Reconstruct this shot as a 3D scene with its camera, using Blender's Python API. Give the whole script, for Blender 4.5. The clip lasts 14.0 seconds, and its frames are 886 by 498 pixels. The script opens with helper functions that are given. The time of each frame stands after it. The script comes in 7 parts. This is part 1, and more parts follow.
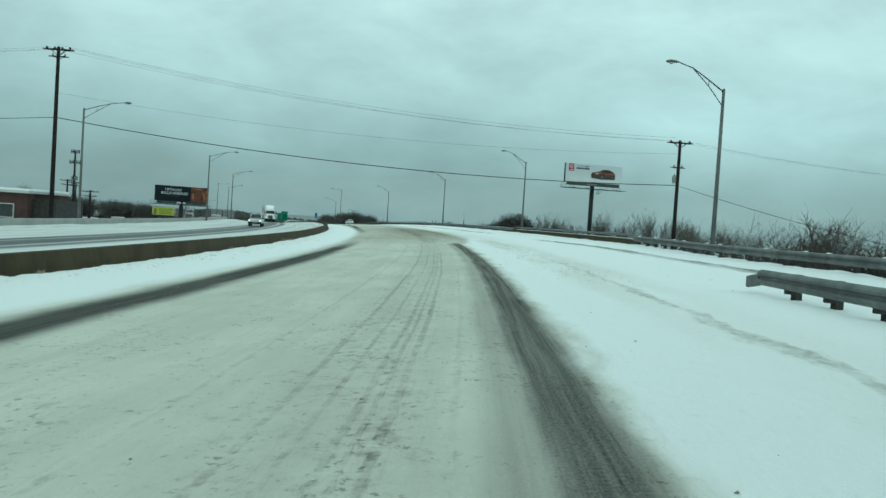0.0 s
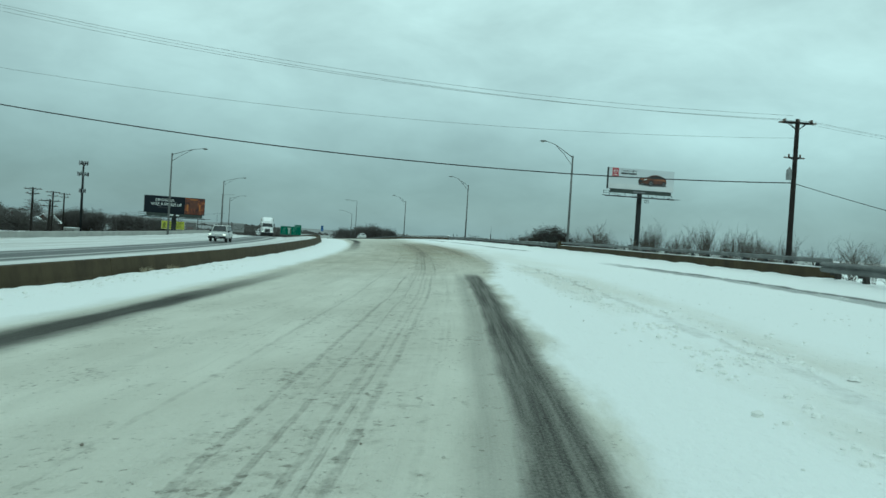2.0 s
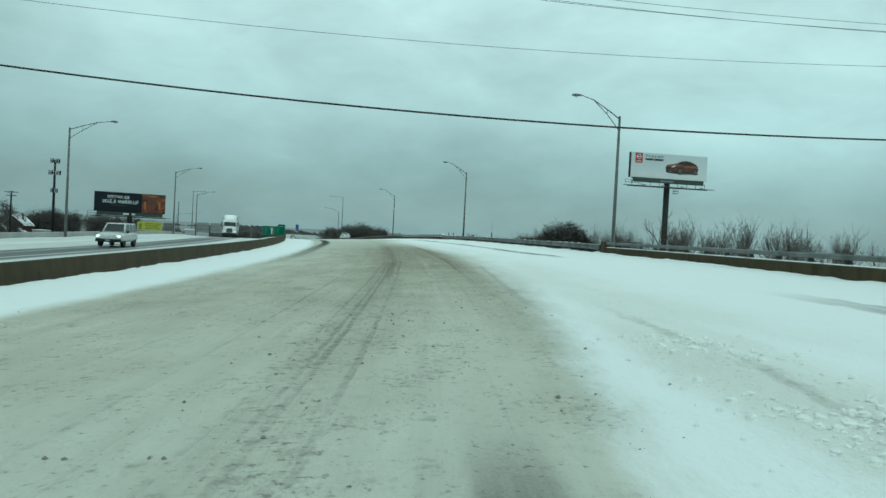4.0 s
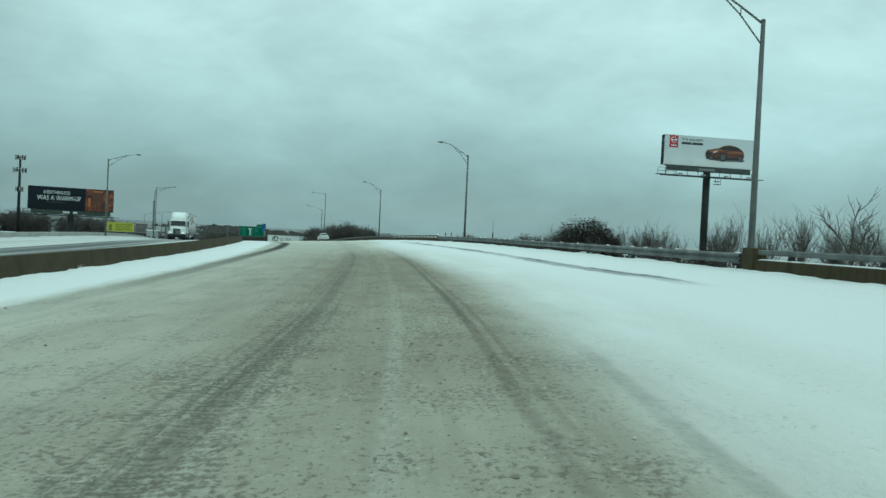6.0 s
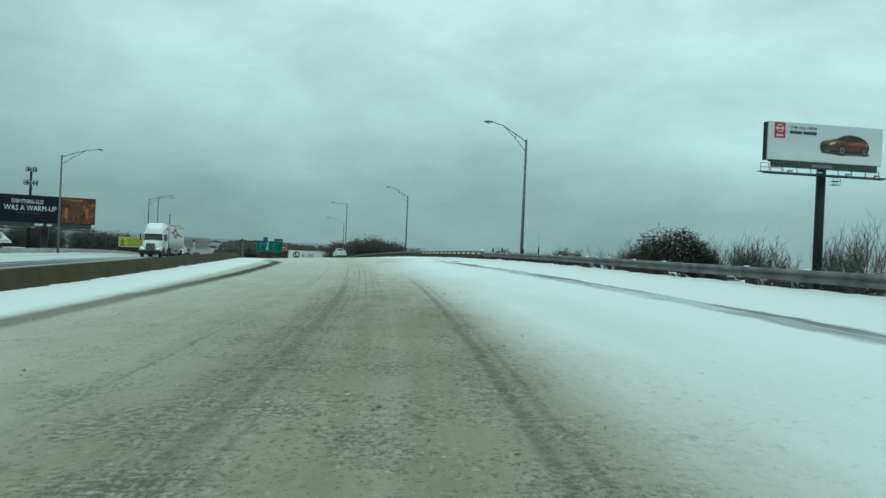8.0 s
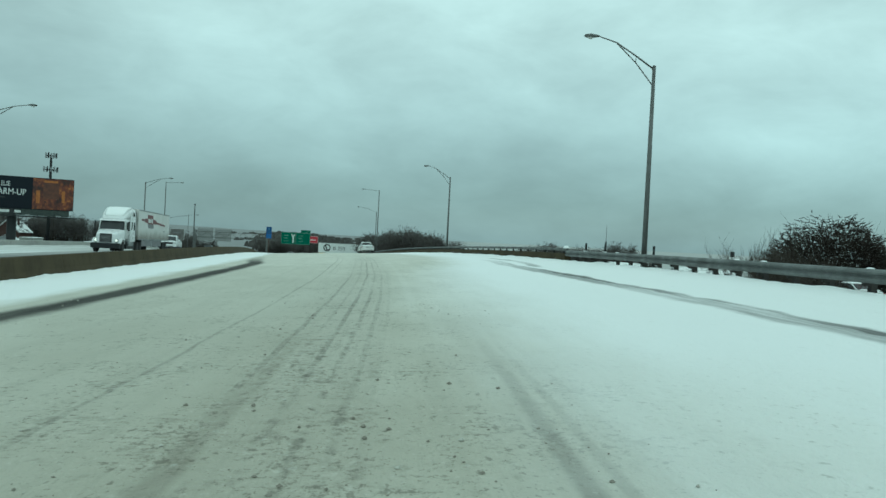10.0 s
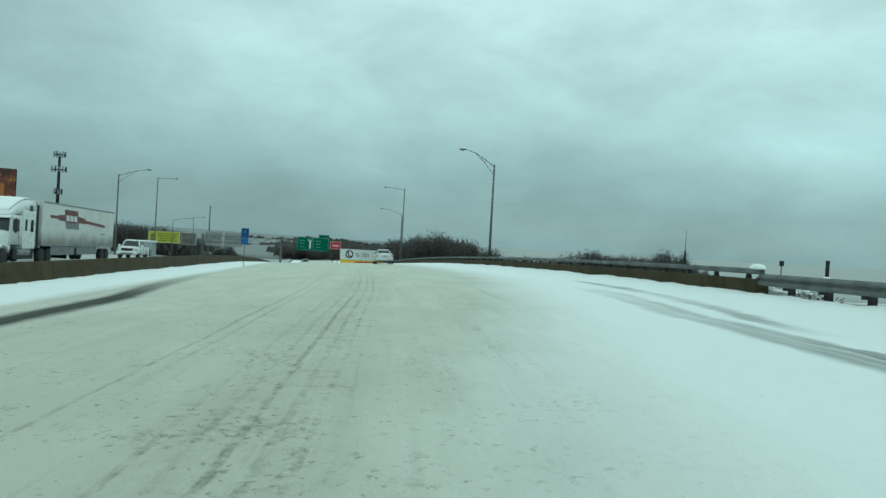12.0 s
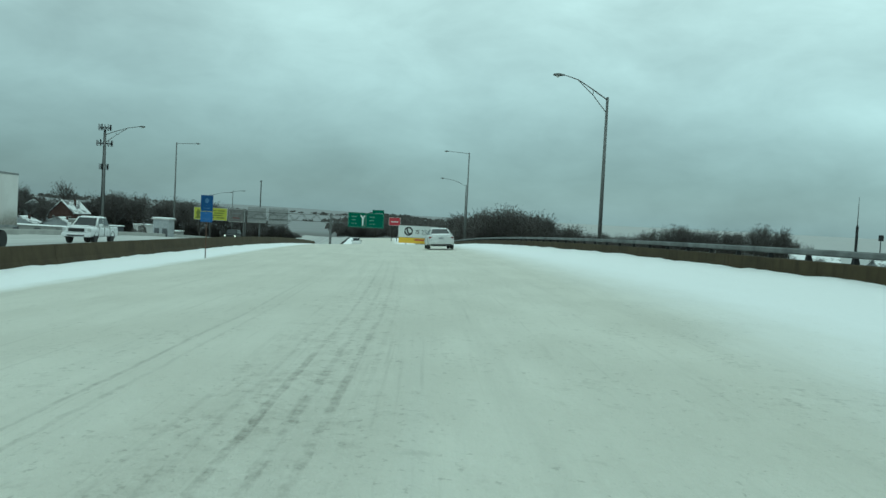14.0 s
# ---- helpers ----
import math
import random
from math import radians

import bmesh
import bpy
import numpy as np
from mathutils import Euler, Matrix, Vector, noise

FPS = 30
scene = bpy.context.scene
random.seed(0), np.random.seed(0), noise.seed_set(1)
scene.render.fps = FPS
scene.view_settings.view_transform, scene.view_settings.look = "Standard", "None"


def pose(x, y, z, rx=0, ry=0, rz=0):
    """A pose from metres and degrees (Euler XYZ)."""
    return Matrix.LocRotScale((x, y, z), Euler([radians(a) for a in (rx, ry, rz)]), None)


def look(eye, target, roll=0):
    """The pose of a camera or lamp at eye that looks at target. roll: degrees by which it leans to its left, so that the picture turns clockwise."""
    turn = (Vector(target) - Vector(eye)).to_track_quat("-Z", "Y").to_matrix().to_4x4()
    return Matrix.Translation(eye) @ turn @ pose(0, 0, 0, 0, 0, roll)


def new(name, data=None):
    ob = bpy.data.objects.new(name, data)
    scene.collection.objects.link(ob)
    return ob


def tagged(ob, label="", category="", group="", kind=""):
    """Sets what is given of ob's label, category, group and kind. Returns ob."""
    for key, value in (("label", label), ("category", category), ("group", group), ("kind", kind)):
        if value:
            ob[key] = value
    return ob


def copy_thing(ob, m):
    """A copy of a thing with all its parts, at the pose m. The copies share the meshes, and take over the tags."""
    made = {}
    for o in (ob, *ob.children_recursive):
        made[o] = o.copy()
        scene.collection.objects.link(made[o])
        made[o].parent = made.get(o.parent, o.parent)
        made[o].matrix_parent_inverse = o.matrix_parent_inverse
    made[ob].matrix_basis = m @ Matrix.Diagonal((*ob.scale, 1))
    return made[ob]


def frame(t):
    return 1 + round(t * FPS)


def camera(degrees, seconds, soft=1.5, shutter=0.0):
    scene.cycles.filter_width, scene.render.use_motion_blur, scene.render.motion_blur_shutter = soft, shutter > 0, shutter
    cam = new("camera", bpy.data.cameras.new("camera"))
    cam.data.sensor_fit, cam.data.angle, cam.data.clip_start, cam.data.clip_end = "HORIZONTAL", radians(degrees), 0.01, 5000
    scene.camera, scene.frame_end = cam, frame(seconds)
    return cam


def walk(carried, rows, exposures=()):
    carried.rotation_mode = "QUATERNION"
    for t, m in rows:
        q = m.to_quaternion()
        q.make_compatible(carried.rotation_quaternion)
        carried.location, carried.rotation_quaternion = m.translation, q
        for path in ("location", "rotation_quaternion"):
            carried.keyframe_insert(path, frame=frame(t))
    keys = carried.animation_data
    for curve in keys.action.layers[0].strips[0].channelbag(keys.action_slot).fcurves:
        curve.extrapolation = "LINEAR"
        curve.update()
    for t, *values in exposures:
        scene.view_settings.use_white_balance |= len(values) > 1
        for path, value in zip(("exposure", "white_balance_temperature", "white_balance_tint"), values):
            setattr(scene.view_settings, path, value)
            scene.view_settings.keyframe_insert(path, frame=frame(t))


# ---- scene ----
cam = camera(57.0, 14.0)
PATH = [
    (0, (-3.087, -1.126, 1.622), (-1.508, 18.800, 0.965), 3.61),
    (0.5, (-2.145, 5.893, 1.629), (-0.698, 25.832, 1.019), 4.05),
    (1, (-1.379, 12.769, 1.631), (-0.055, 32.723, 1.301), 4.39),
    (1.5, (-0.735, 19.535, 1.631), (0.430, 39.499, 1.373), 3.79),
    (2, (-0.171, 26.218, 1.631), (0.724, 46.195, 1.280), 3.51),
    (2.5, (0.335, 32.841, 1.631), (1.096, 52.823, 1.255), 3.63),
    (4.8, (2.128, 62.942, 1.650), (3.163, 82.911, 1.273), 2.69),
    (5, (2.236, 65.547, 1.652), (3.292, 85.518, 1.394), 2.85),
    (5.5, (2.463, 72.058, 1.659), (3.457, 92.032, 1.478), 3.18),
    (6, (2.622, 78.562, 1.665), (3.734, 98.528, 1.295), 2.69),
    (6.5, (2.707, 85.060, 1.671), (3.958, 105.015, 1.219), 2.56),
    (7, (2.715, 91.548, 1.676), (3.566, 111.525, 1.258), 3.15),
    (7.5, (2.646, 98.023, 1.680), (3.185, 118.013, 1.344), 2.91),
    (8, (2.502, 104.484, 1.683), (2.872, 124.480, 1.634), 2.53),
    (8.5, (2.289, 110.927, 1.686), (2.407, 130.926, 1.712), 2.59),
    (8.7, (2.186, 113.499, 1.687), (2.183, 133.498, 1.623), 2.86),
    (11, (0.453, 142.892, 1.709), (-0.394, 162.872, 1.423), 2.67),
    (11.5, (-0.025, 149.267, 1.717), (-1.059, 169.240, 1.501), 2.99),
    (12, (-0.543, 155.663, 1.722), (-1.811, 175.622, 1.568), 3.27),
    (12.5, (-1.119, 162.096, 1.715), (-2.623, 182.039, 1.572), 3.49),
    (13, (-1.783, 168.590, 1.695), (-3.467, 188.517, 1.487), 3.17),
    (13.5, (-2.581, 175.173, 1.657), (-4.456, 195.081, 1.269), 3.18),
    (14, (-3.577, 181.879, 1.600), (-6.375, 201.665, 0.765), 2.88),
]
SKY = 0.93
EXPOSURE, KELVIN, TINT = -0.15, 5420, -26

walk(cam, [(t, look(eye, target, roll)) for t, eye, target, roll in PATH], exposures=[(0, EXPOSURE, KELVIN, TINT), (14, EXPOSURE, KELVIN, TINT)])


# ---- world and light ----
world = bpy.data.worlds.new("overcast_sky")
scene.world = world
world.use_nodes = True
wn, wl = world.node_tree.nodes, world.node_tree.links
wn.clear()
w_out = wn.new("ShaderNodeOutputWorld")
w_bg = wn.new("ShaderNodeBackground")
w_geo = wn.new("ShaderNodeTexCoord")
w_sep = wn.new("ShaderNodeSeparateXYZ")
wl.new(w_geo.outputs["Generated"], w_sep.inputs[0])
w_ramp = wn.new("ShaderNodeValToRGB")
wl.new(w_sep.outputs["Z"], w_ramp.inputs[0])
er = w_ramp.color_ramp.elements
er[0].position, er[0].color = 0.0, (0.37, 0.415, 0.44, 1)
er[1].position, er[1].color = 0.9, (1.0, 1.0, 1.0, 1)
for p, c in ((0.05, (0.40, 0.445, 0.465)), (0.13, (0.61, 0.655, 0.67)), (0.24, (0.75, 0.78, 0.785)), (0.4, (0.86, 0.88, 0.88))):
    e = er.new(p)
    e.color = (*c, 1)
# cloud billows, stretched flat towards the horizon
w_map = wn.new("ShaderNodeMapping")
w_map.inputs["Scale"].default_value = (1.2, 1.2, 2.6)
wl.new(w_geo.outputs["Generated"], w_map.inputs[0])
w_noise = wn.new("ShaderNodeTexNoise")
w_noise.inputs["Scale"].default_value, w_noise.inputs["Detail"].default_value, w_noise.inputs["Roughness"].default_value = 1.7, 6, 0.55
wl.new(w_map.outputs[0], w_noise.inputs["Vector"])
w_mr = wn.new("ShaderNodeMapRange")
w_mr.inputs["From Min"].default_value, w_mr.inputs["From Max"].default_value = 0.33, 0.67
w_mr.inputs["To Min"].default_value, w_mr.inputs["To Max"].default_value = 0.74, 1.18
wl.new(w_noise.outputs[0], w_mr.inputs[0])
# finer rolls within the billows
w_map2 = wn.new("ShaderNodeMapping")
w_map2.inputs["Scale"].default_value = (1.0, 1.0, 2.2)
wl.new(w_geo.outputs["Generated"], w_map2.inputs[0])
w_fine = wn.new("ShaderNodeTexNoise")
w_fine.inputs["Scale"].default_value, w_fine.inputs["Detail"].default_value, w_fine.inputs["Roughness"].default_value, w_fine.inputs["Distortion"].default_value = 6.5, 6, 0.6, 0.5
wl.new(w_map2.outputs[0], w_fine.inputs["Vector"])
w_fr = wn.new("ShaderNodeMapRange")
w_fr.inputs["From Min"].default_value, w_fr.inputs["From Max"].default_value = 0.3, 0.7
w_fr.inputs["To Min"].default_value, w_fr.inputs["To Max"].default_value = 0.92, 1.08
wl.new(w_fine.outputs[0], w_fr.inputs[0])
# the cover is thicker towards the west
w_side = wn.new("ShaderNodeMapRange")
w_side.interpolation_type = "SMOOTHSTEP"
w_side.inputs["From Min"].default_value, w_side.inputs["From Max"].default_value = -0.55, 0.2
w_side.inputs["To Min"].default_value, w_side.inputs["To Max"].default_value = 0.85, 1.06
wl.new(w_sep.outputs["X"], w_side.inputs[0])
w_prod = wn.new("ShaderNodeMath")
w_prod.operation = "MULTIPLY"
wl.new(w_mr.outputs[0], w_prod.inputs[0])
wl.new(w_fr.outputs[0], w_prod.inputs[1])
w_prod2 = wn.new("ShaderNodeMath")
w_prod2.operation = "MULTIPLY"
wl.new(w_prod.outputs[0], w_prod2.inputs[0])
wl.new(w_side.outputs[0], w_prod2.inputs[1])
w_mul = wn.new("ShaderNodeVectorMath")
w_mul.operation = "SCALE"
wl.new(w_ramp.outputs[0], w_mul.inputs[0])
wl.new(w_prod2.outputs[0], w_mul.inputs["Scale"])
w_sky = wn.new("ShaderNodeTexSky")
w_sky.sky_type, w_sky.sun_disc, w_sky.sun_elevation, w_sky.sun_rotation = "NISHITA", False, radians(40), radians(200)
w_skybg = wn.new("ShaderNodeBackground")
w_skybg.inputs[1].default_value = 0.01
wl.new(w_sky.outputs[0], w_skybg.inputs[0])
w_bg.inputs[1].default_value = SKY
wl.new(w_mul.outputs[0], w_bg.inputs[0])
w_add = wn.new("ShaderNodeAddShader")
wl.new(w_bg.outputs[0], w_add.inputs[0])
wl.new(w_skybg.outputs[0], w_add.inputs[1])
wl.new(w_add.outputs[0], w_out.inputs[0])

sun_data = bpy.data.lights.new("sun", "SUN")
sun_data.energy, sun_data.angle, sun_data.color = 0.35, radians(25), (1.0, 0.97, 0.93)
sun = new("sun", sun_data)
sun.matrix_world = look((-20, -60, 80), (0, 0, 0))


# ---- materials ----
class Nodes:
    """A small builder of node trees."""

    def __init__(self, name, rough=0.6, metal=0.0):
        self.mat = bpy.data.materials.new(name)
        self.mat.use_nodes = True
        self.t = self.mat.node_tree
        self.b = self.t.nodes["Principled BSDF"]
        self.b.inputs["Roughness"].default_value, self.b.inputs["Metallic"].default_value = rough, metal

    def add(self, kind, **values):
        n = self.t.nodes.new("ShaderNode" + kind)
        for k, v in values.items():
            n.inputs[k.replace("_", " ")].default_value = v
        return n

    def link(self, a, b):
        self.t.links.new(a, b)

    def math(self, op, a, b=None, c=None):
        n = self.t.nodes.new("ShaderNodeMath")
        n.operation = op
        for i, v in enumerate((a, b, c)):
            if v is None:
                continue
            if isinstance(v, (int, float)):
                n.inputs[i].default_value = v
            else:
                self.link(v, n.inputs[i])
        return n.outputs[0]

    def step(self, x, lo, hi, a=0.0, b=1.0):
        n = self.t.nodes.new("ShaderNodeMapRange")
        n.interpolation_type = "SMOOTHSTEP"
        self.link(x, n.inputs[0])
        for i, v in enumerate((lo, hi, a, b)):
            if isinstance(v, (int, float)):
                n.inputs[i + 1].default_value = v
            else:
                self.link(v, n.inputs[i + 1])
        return n.outputs[0]

    def noise(self, scale, detail=4, rough=0.55, vec=None, squeeze=None):
        n = self.add("TexNoise", Scale=scale, Detail=detail, Roughness=rough)
        if vec is None:
            vec = self.add("TexCoord").outputs["Object"]
        if squeeze:
            m = self.add("Mapping", Scale=squeeze)
            self.link(vec, m.inputs[0])
            vec = m.outputs[0]
        self.link(vec, n.inputs["Vector"])
        return n.outputs[0]

    def mix(self, fac, a, b):
        n = self.t.nodes.new("ShaderNodeMix")
        n.data_type = "RGBA"
        for v, i in ((fac, 0), (a, 6), (b, 7)):
            if isinstance(v, (int, float)):
                n.inputs[i].default_value = v
            elif isinstance(v, tuple):
                n.inputs[i].default_value = (*v, 1)
            else:
                self.link(v, n.inputs[i])
        return n.outputs[2]

    def mix_value(self, fac, a, b):
        """a + fac * (b - a)"""
        return self.math("MULTIPLY_ADD", fac, self.math("SUBTRACT", b, a), a)

    def colour(self, c):
        if isinstance(c, tuple):
            self.b.inputs["Base Color"].default_value = (*c, 1)
        else:
            self.link(c, self.b.inputs["Base Color"])
        return self

    def bump(self, h, strength=0.3, distance=0.02):
        n = self.add("Bump", Strength=strength, Distance=distance)
        self.link(h, n.inputs["Height"])
        self.link(n.outputs[0], self.b.inputs["Normal"])
        return self

    def uv(self):
        s = self.add("SeparateXYZ")
        v = self.add("TexCoord").outputs["UV"]
        self.link(v, s.inputs[0])
        return v, s.outputs[0], s.outputs[1]


def plain(name, c, c2=None, rough=0.6, metal=0.0, scale=3.0, fine=40.0, bump=0.15, gloss=0.5):
    """A surface of two close tones at two scales, with fine relief."""
    m = Nodes(name, rough, metal)
    m.b.inputs["Specular IOR Level"].default_value = gloss
    c2 = c2 or tuple(v * 0.75 for v in c)
    a, b = m.noise(scale, 5), m.noise(fine, 3)
    k = m.step(m.math("MULTIPLY_ADD", b, 0.4, m.math("MULTIPLY", a, 0.6)), 0.35, 0.65)
    m.colour(m.mix(k, c, c2))
    if bump:
        m.bump(b, bump, 0.01)
    m.link(m.step(a, 0.3, 0.7, max(rough - 0.08, 0.02), min(rough + 0.1, 1)), m.b.inputs["Roughness"])
    return m.mat


def snow_material(name, tone=(0.86, 0.875, 0.87), dirt=0.25, scale=0.25):
    m = Nodes(name, 0.75)
    a, b = m.noise(scale, 6, 0.6), m.noise(7, 5, 0.6)
    m.colour(m.mix(m.math("MULTIPLY", m.step(a, 0.45, 0.75), dirt), tone, (0.60, 0.60, 0.56)))
    m.bump(m.math("ADD", m.math("MULTIPLY", a, 2.0), b), 0.35, 0.06)
    return m.mat


def field_material():
    """Open snow, with dry grass and leaf litter showing under the far woods and on the banks; the far land's colour
    also holds haze.
    """
    m = Nodes("field_snow", 0.95)
    m.b.inputs["Specular IOR Level"].default_value = 0.03
    co = m.add("TexCoord").outputs["Object"]
    s = m.add("SeparateXYZ")
    m.link(co, s.inputs[0])
    a, b, g = m.noise(0.05, 6, 0.6, co), m.noise(0.9, 6, 0.65, co), m.noise(7, 5, 0.6, co)
    far = m.math("MULTIPLY", m.step(s.outputs[1], 300, 380), m.step(m.math("ADD", a, m.math("MULTIPLY", b, 0.2)), 0.22, 0.48))
    near = m.math("MULTIPLY", m.step(m.math("ADD", b, m.math("MULTIPLY", a, 0.4)), 0.74, 0.9), 0.5)
    c = m.mix(m.math("MULTIPLY", m.step(a, 0.45, 0.75), 0.3), (0.86, 0.875, 0.87), (0.60, 0.60, 0.56))
    bank = m.math("MULTIPLY", m.math("MULTIPLY", m.step(s.outputs[0], -30, -22), m.step(s.outputs[1], 138, 170)), m.step(m.math("ADD", b, m.math("MULTIPLY", a, 0.5)), 0.84, 0.98, 1.0, 0.0))
    bank = m.math("MULTIPLY", bank, m.step(m.math("ADD", s.outputs[0], m.math("MULTIPLY", a, 60)), 62, 96, 1.0, 0.0))
    c = m.mix(m.math("MAXIMUM", near, m.math("MULTIPLY", bank, 0.95)), c, (0.105, 0.088, 0.062))
    c = m.mix(m.math("MULTIPLY", far, m.step(s.outputs[0], 10, 60, 0.92, 0.8)), c, (0.115, 0.115, 0.11))
    # open land past the woods, its snow greyed by haze put into the colour
    hazy_land = m.math("MULTIPLY", m.math("MAXIMUM", m.step(s.outputs[0], 5, 60), m.step(s.outputs[1], 540, 640)), m.step(a, 0.3, 0.6, 0.75, 1.0))
    c = m.mix(m.math("MULTIPLY", hazy_land, m.step(s.outputs[1], 380, 520)), c, m.mix(m.step(s.outputs[0], -40, 20), (0.27, 0.28, 0.28), (0.42, 0.43, 0.42)))
    m.colour(c).bump(m.math("ADD", m.math("MULTIPLY", a, 2.0), g), 0.35, 0.06)
    return m.mat


def road_material():
    """Packed dirty snow, bare wheel strips and clean shoulder snow, laid out by distance across (u) and along (v) the road."""
    m = Nodes("packed_road_snow", 0.8)
    vec, u, v = m.uv()
    wob2 = m.noise(1.0, 5, 0.65, vec, (1.6, 0.35, 1))
    slow = m.noise(1.0, 3, 0.5, vec, (0.02, 0.045, 1))
    jag = m.noise(1.0, 4, 0.7, vec, (2.5, 1.6, 1))
    streak = m.noise(1.0, 5, 0.6, vec, (2.2, 0.06, 1))
    thin = m.noise(1.0, 5, 0.65, vec, (9.0, 0.16, 1))
    cloud = m.noise(1.0, 5, 0.6, vec, (0.55, 0.22, 1))
    patch = m.noise(1.0, 4, 0.55, vec, (0.45, 0.09, 1))
    lump = m.noise(1.0, 6, 0.68, vec, (4.2, 3.0, 1))
    clod = m.noise(1.0, 5, 0.66, vec, (10.0, 7.5, 1))
    grit = m.noise(1.0, 4, 0.7, vec, (38.0, 26.0, 1))

    def ramp(src, *pts):
        """Straight lines from knot to knot."""
        r = pts[0][1]
        for (a, p), (b, q) in zip(pts, pts[1:]):
            n = m.t.nodes.new("ShaderNodeMapRange")
            m.link(src, n.inputs[0])
            for i, k in enumerate((a, b, 0.0, q - p)):
                n.inputs[i + 1].default_value = k
            r = m.math("ADD", n.outputs[0], r)
        return r

    def times(*xs):
        r = xs[0]
        for x in xs[1:]:
            r = m.math("MULTIPLY", r, x)
        return r

    def most(*xs):
        r = xs[0]
        for x in xs[1:]:
            r = m.math("MAXIMUM", r, x)
        return r

    def shifted(src, n, k):
        return m.math("ADD", src, m.math("MULTIPLY", m.math("SUBTRACT", n, 0.5), k))

    def line(centre, half, src, fade=1.6):
        d = m.math("ABSOLUTE", m.math("SUBTRACT", src, centre))
        return m.step(d, half * 0.4, half * fade, 1, 0)

    def span(y0, y1, soft=8):
        return times(m.step(v, y0 - soft, y0), m.step(v, y1, y1 + soft, 1, 0))

    # the wheel tracks drift to the right along the way
    lane = m.math("SUBTRACT", u, ramp(v, (75, 0.0), (195, 1.42)))
    ur = shifted(shifted(lane, slow, 0.35), jag, 0.075)
    ub = shifted(u, wob2, 0.28)
    u3 = shifted(u, wob2, 1.1)
    brown = ramp(v, (54, 0.0), (70, 0.6), (88, 1.0), (122, 1.0), (150, 0.0))

    # trodden middle: cream, browner and lumpier half way
    cream = m.mix(m.step(cloud, 0.3, 0.7), (0.655, 0.645, 0.57), (0.545, 0.535, 0.465))
    cream = m.mix(times(m.step(streak, 0.45, 0.7), 0.45), cream, (0.50, 0.495, 0.435))
    cream = m.mix(times(ramp(v, (112, 0.0), (138, 0.5), (158, 0.5), (176, 0.1)), ramp(lane, (0.8, 1.0), (3.2, 0.15))), cream, (0.445, 0.44, 0.375))
    cream = m.mix(times(m.step(v, 160, 200), 0.3), cream, (0.68, 0.67, 0.60))
    tan = m.mix(m.step(cloud, 0.3, 0.7), (0.43, 0.405, 0.32), (0.335, 0.305, 0.228))
    tan = m.mix(times(m.step(streak, 0.42, 0.66), 0.4), tan, (0.27, 0.245, 0.18))
    tan = m.mix(ramp(v, (94, 0.0), (108, 0.42), (124, 0.42), (136, 0.1)), tan, (0.235, 0.212, 0.152))
    side = ramp(lane, (-4.5, 0.25), (-0.5, 0.75), (0.6, 1.0), (4.0, 1.0), (5.2, 0.55))
    worn = times(brown, m.mix_value(m.step(v, 66, 92), 0.9, side))
    dirty = m.mix(worn, cream, tan)

    # ruts: narrow, broken and crumbly
    early = most(times(line(0.28, 0.034, ur), 0.9), times(line(0.66, 0.026, ur), 0.7), times(line(0.95, 0.032, ur), 0.8), line(1.24, 0.036, ur), times(line(1.08, 0.02, ur), 0.7), times(line(-0.62, 0.032, ur), 0.6), times(line(1.75, 0.03, ur), 0.4))
    mid = most(times(line(-0.62, 0.032, ur), 0.5), times(line(0.92, 0.042, ur), 0.66), times(line(0.78, 0.03, ur), 0.6), times(line(0.5, 0.028, ur), 0.45), times(line(1.35, 0.04, ur), 0.5))
    late = most(times(line(-0.32, 0.032, ur), 0.7), times(line(0.0, 0.028, ur), ramp(v, (160, 0.0), (170, 0.5))), times(line(0.9, 0.034, ur), ramp(v, (150, 0.8), (168, 0.3))), times(line(1.25, 0.03, ur), 0.4), line(1.53, 0.036, ur), times(line(1.82, 0.038, ur), 0.9), times(line(2.08, 0.036, ur), 0.9), times(line(2.3, 0.028, ur), 0.3))
    late = most(late, times(line(5.75, 0.05, ur), span(177, 186, 3), 0.5))
    ruts = most(times(early, span(-90, 52, 10), 0.66), times(mid, span(60, 124, 10)), times(late, ramp(v, (122, 0.0), (138, 0.8), (160, 0.74), (182, 0.7), (192, 0.5), (206, 0.18), (222, 0.0))))
    broken = times(m.step(m.math("ADD", times(patch, 0.8), times(lump, 0.9)), 0.66, 0.98, 0.08, 1.0), m.step(clod, 0.34, 0.54, 0.45, 1.0))
    ruts = times(ruts, broken)
    wide = most(times(line(0.85, 0.75, ur), span(-90, 52, 10)), times(most(line(0.92, 0.5, ur), times(line(3.75, 0.4, ur), 0.6)), span(60, 128, 12)), times(line(1.6, 0.8, ur), span(132, 196, 12)))
    dirty = m.mix(times(wide, m.step(lump, 0.3, 0.65, 0.05, 0.2)), dirty, (0.30, 0.285, 0.235))
    deep = times(most(most(line(3.72, 0.08, ur), times(line(3.95, 0.045, ur), 0.55)), times(line(1.05, 0.11, ur), 0.7)), span(88, 132, 14))
    dirty = m.mix(times(deep, m.step(m.math("ADD", patch, times(lump, 0.6)), 0.5, 0.9, 0.3, 0.72)), dirty, (0.13, 0.117, 0.087))
    ridge = times(line(2.54, 0.085, ur), span(68, 130), m.step(lump, 0.35, 0.6))
    dirty = m.mix(times(ridge, m.step(v, 88, 106, 0.48, 0.14)), dirty, (0.56, 0.55, 0.48))
    dirty = m.mix(times(line(2.8, 0.09, ur), span(150, 186), 0.14), dirty, (0.72, 0.715, 0.66))
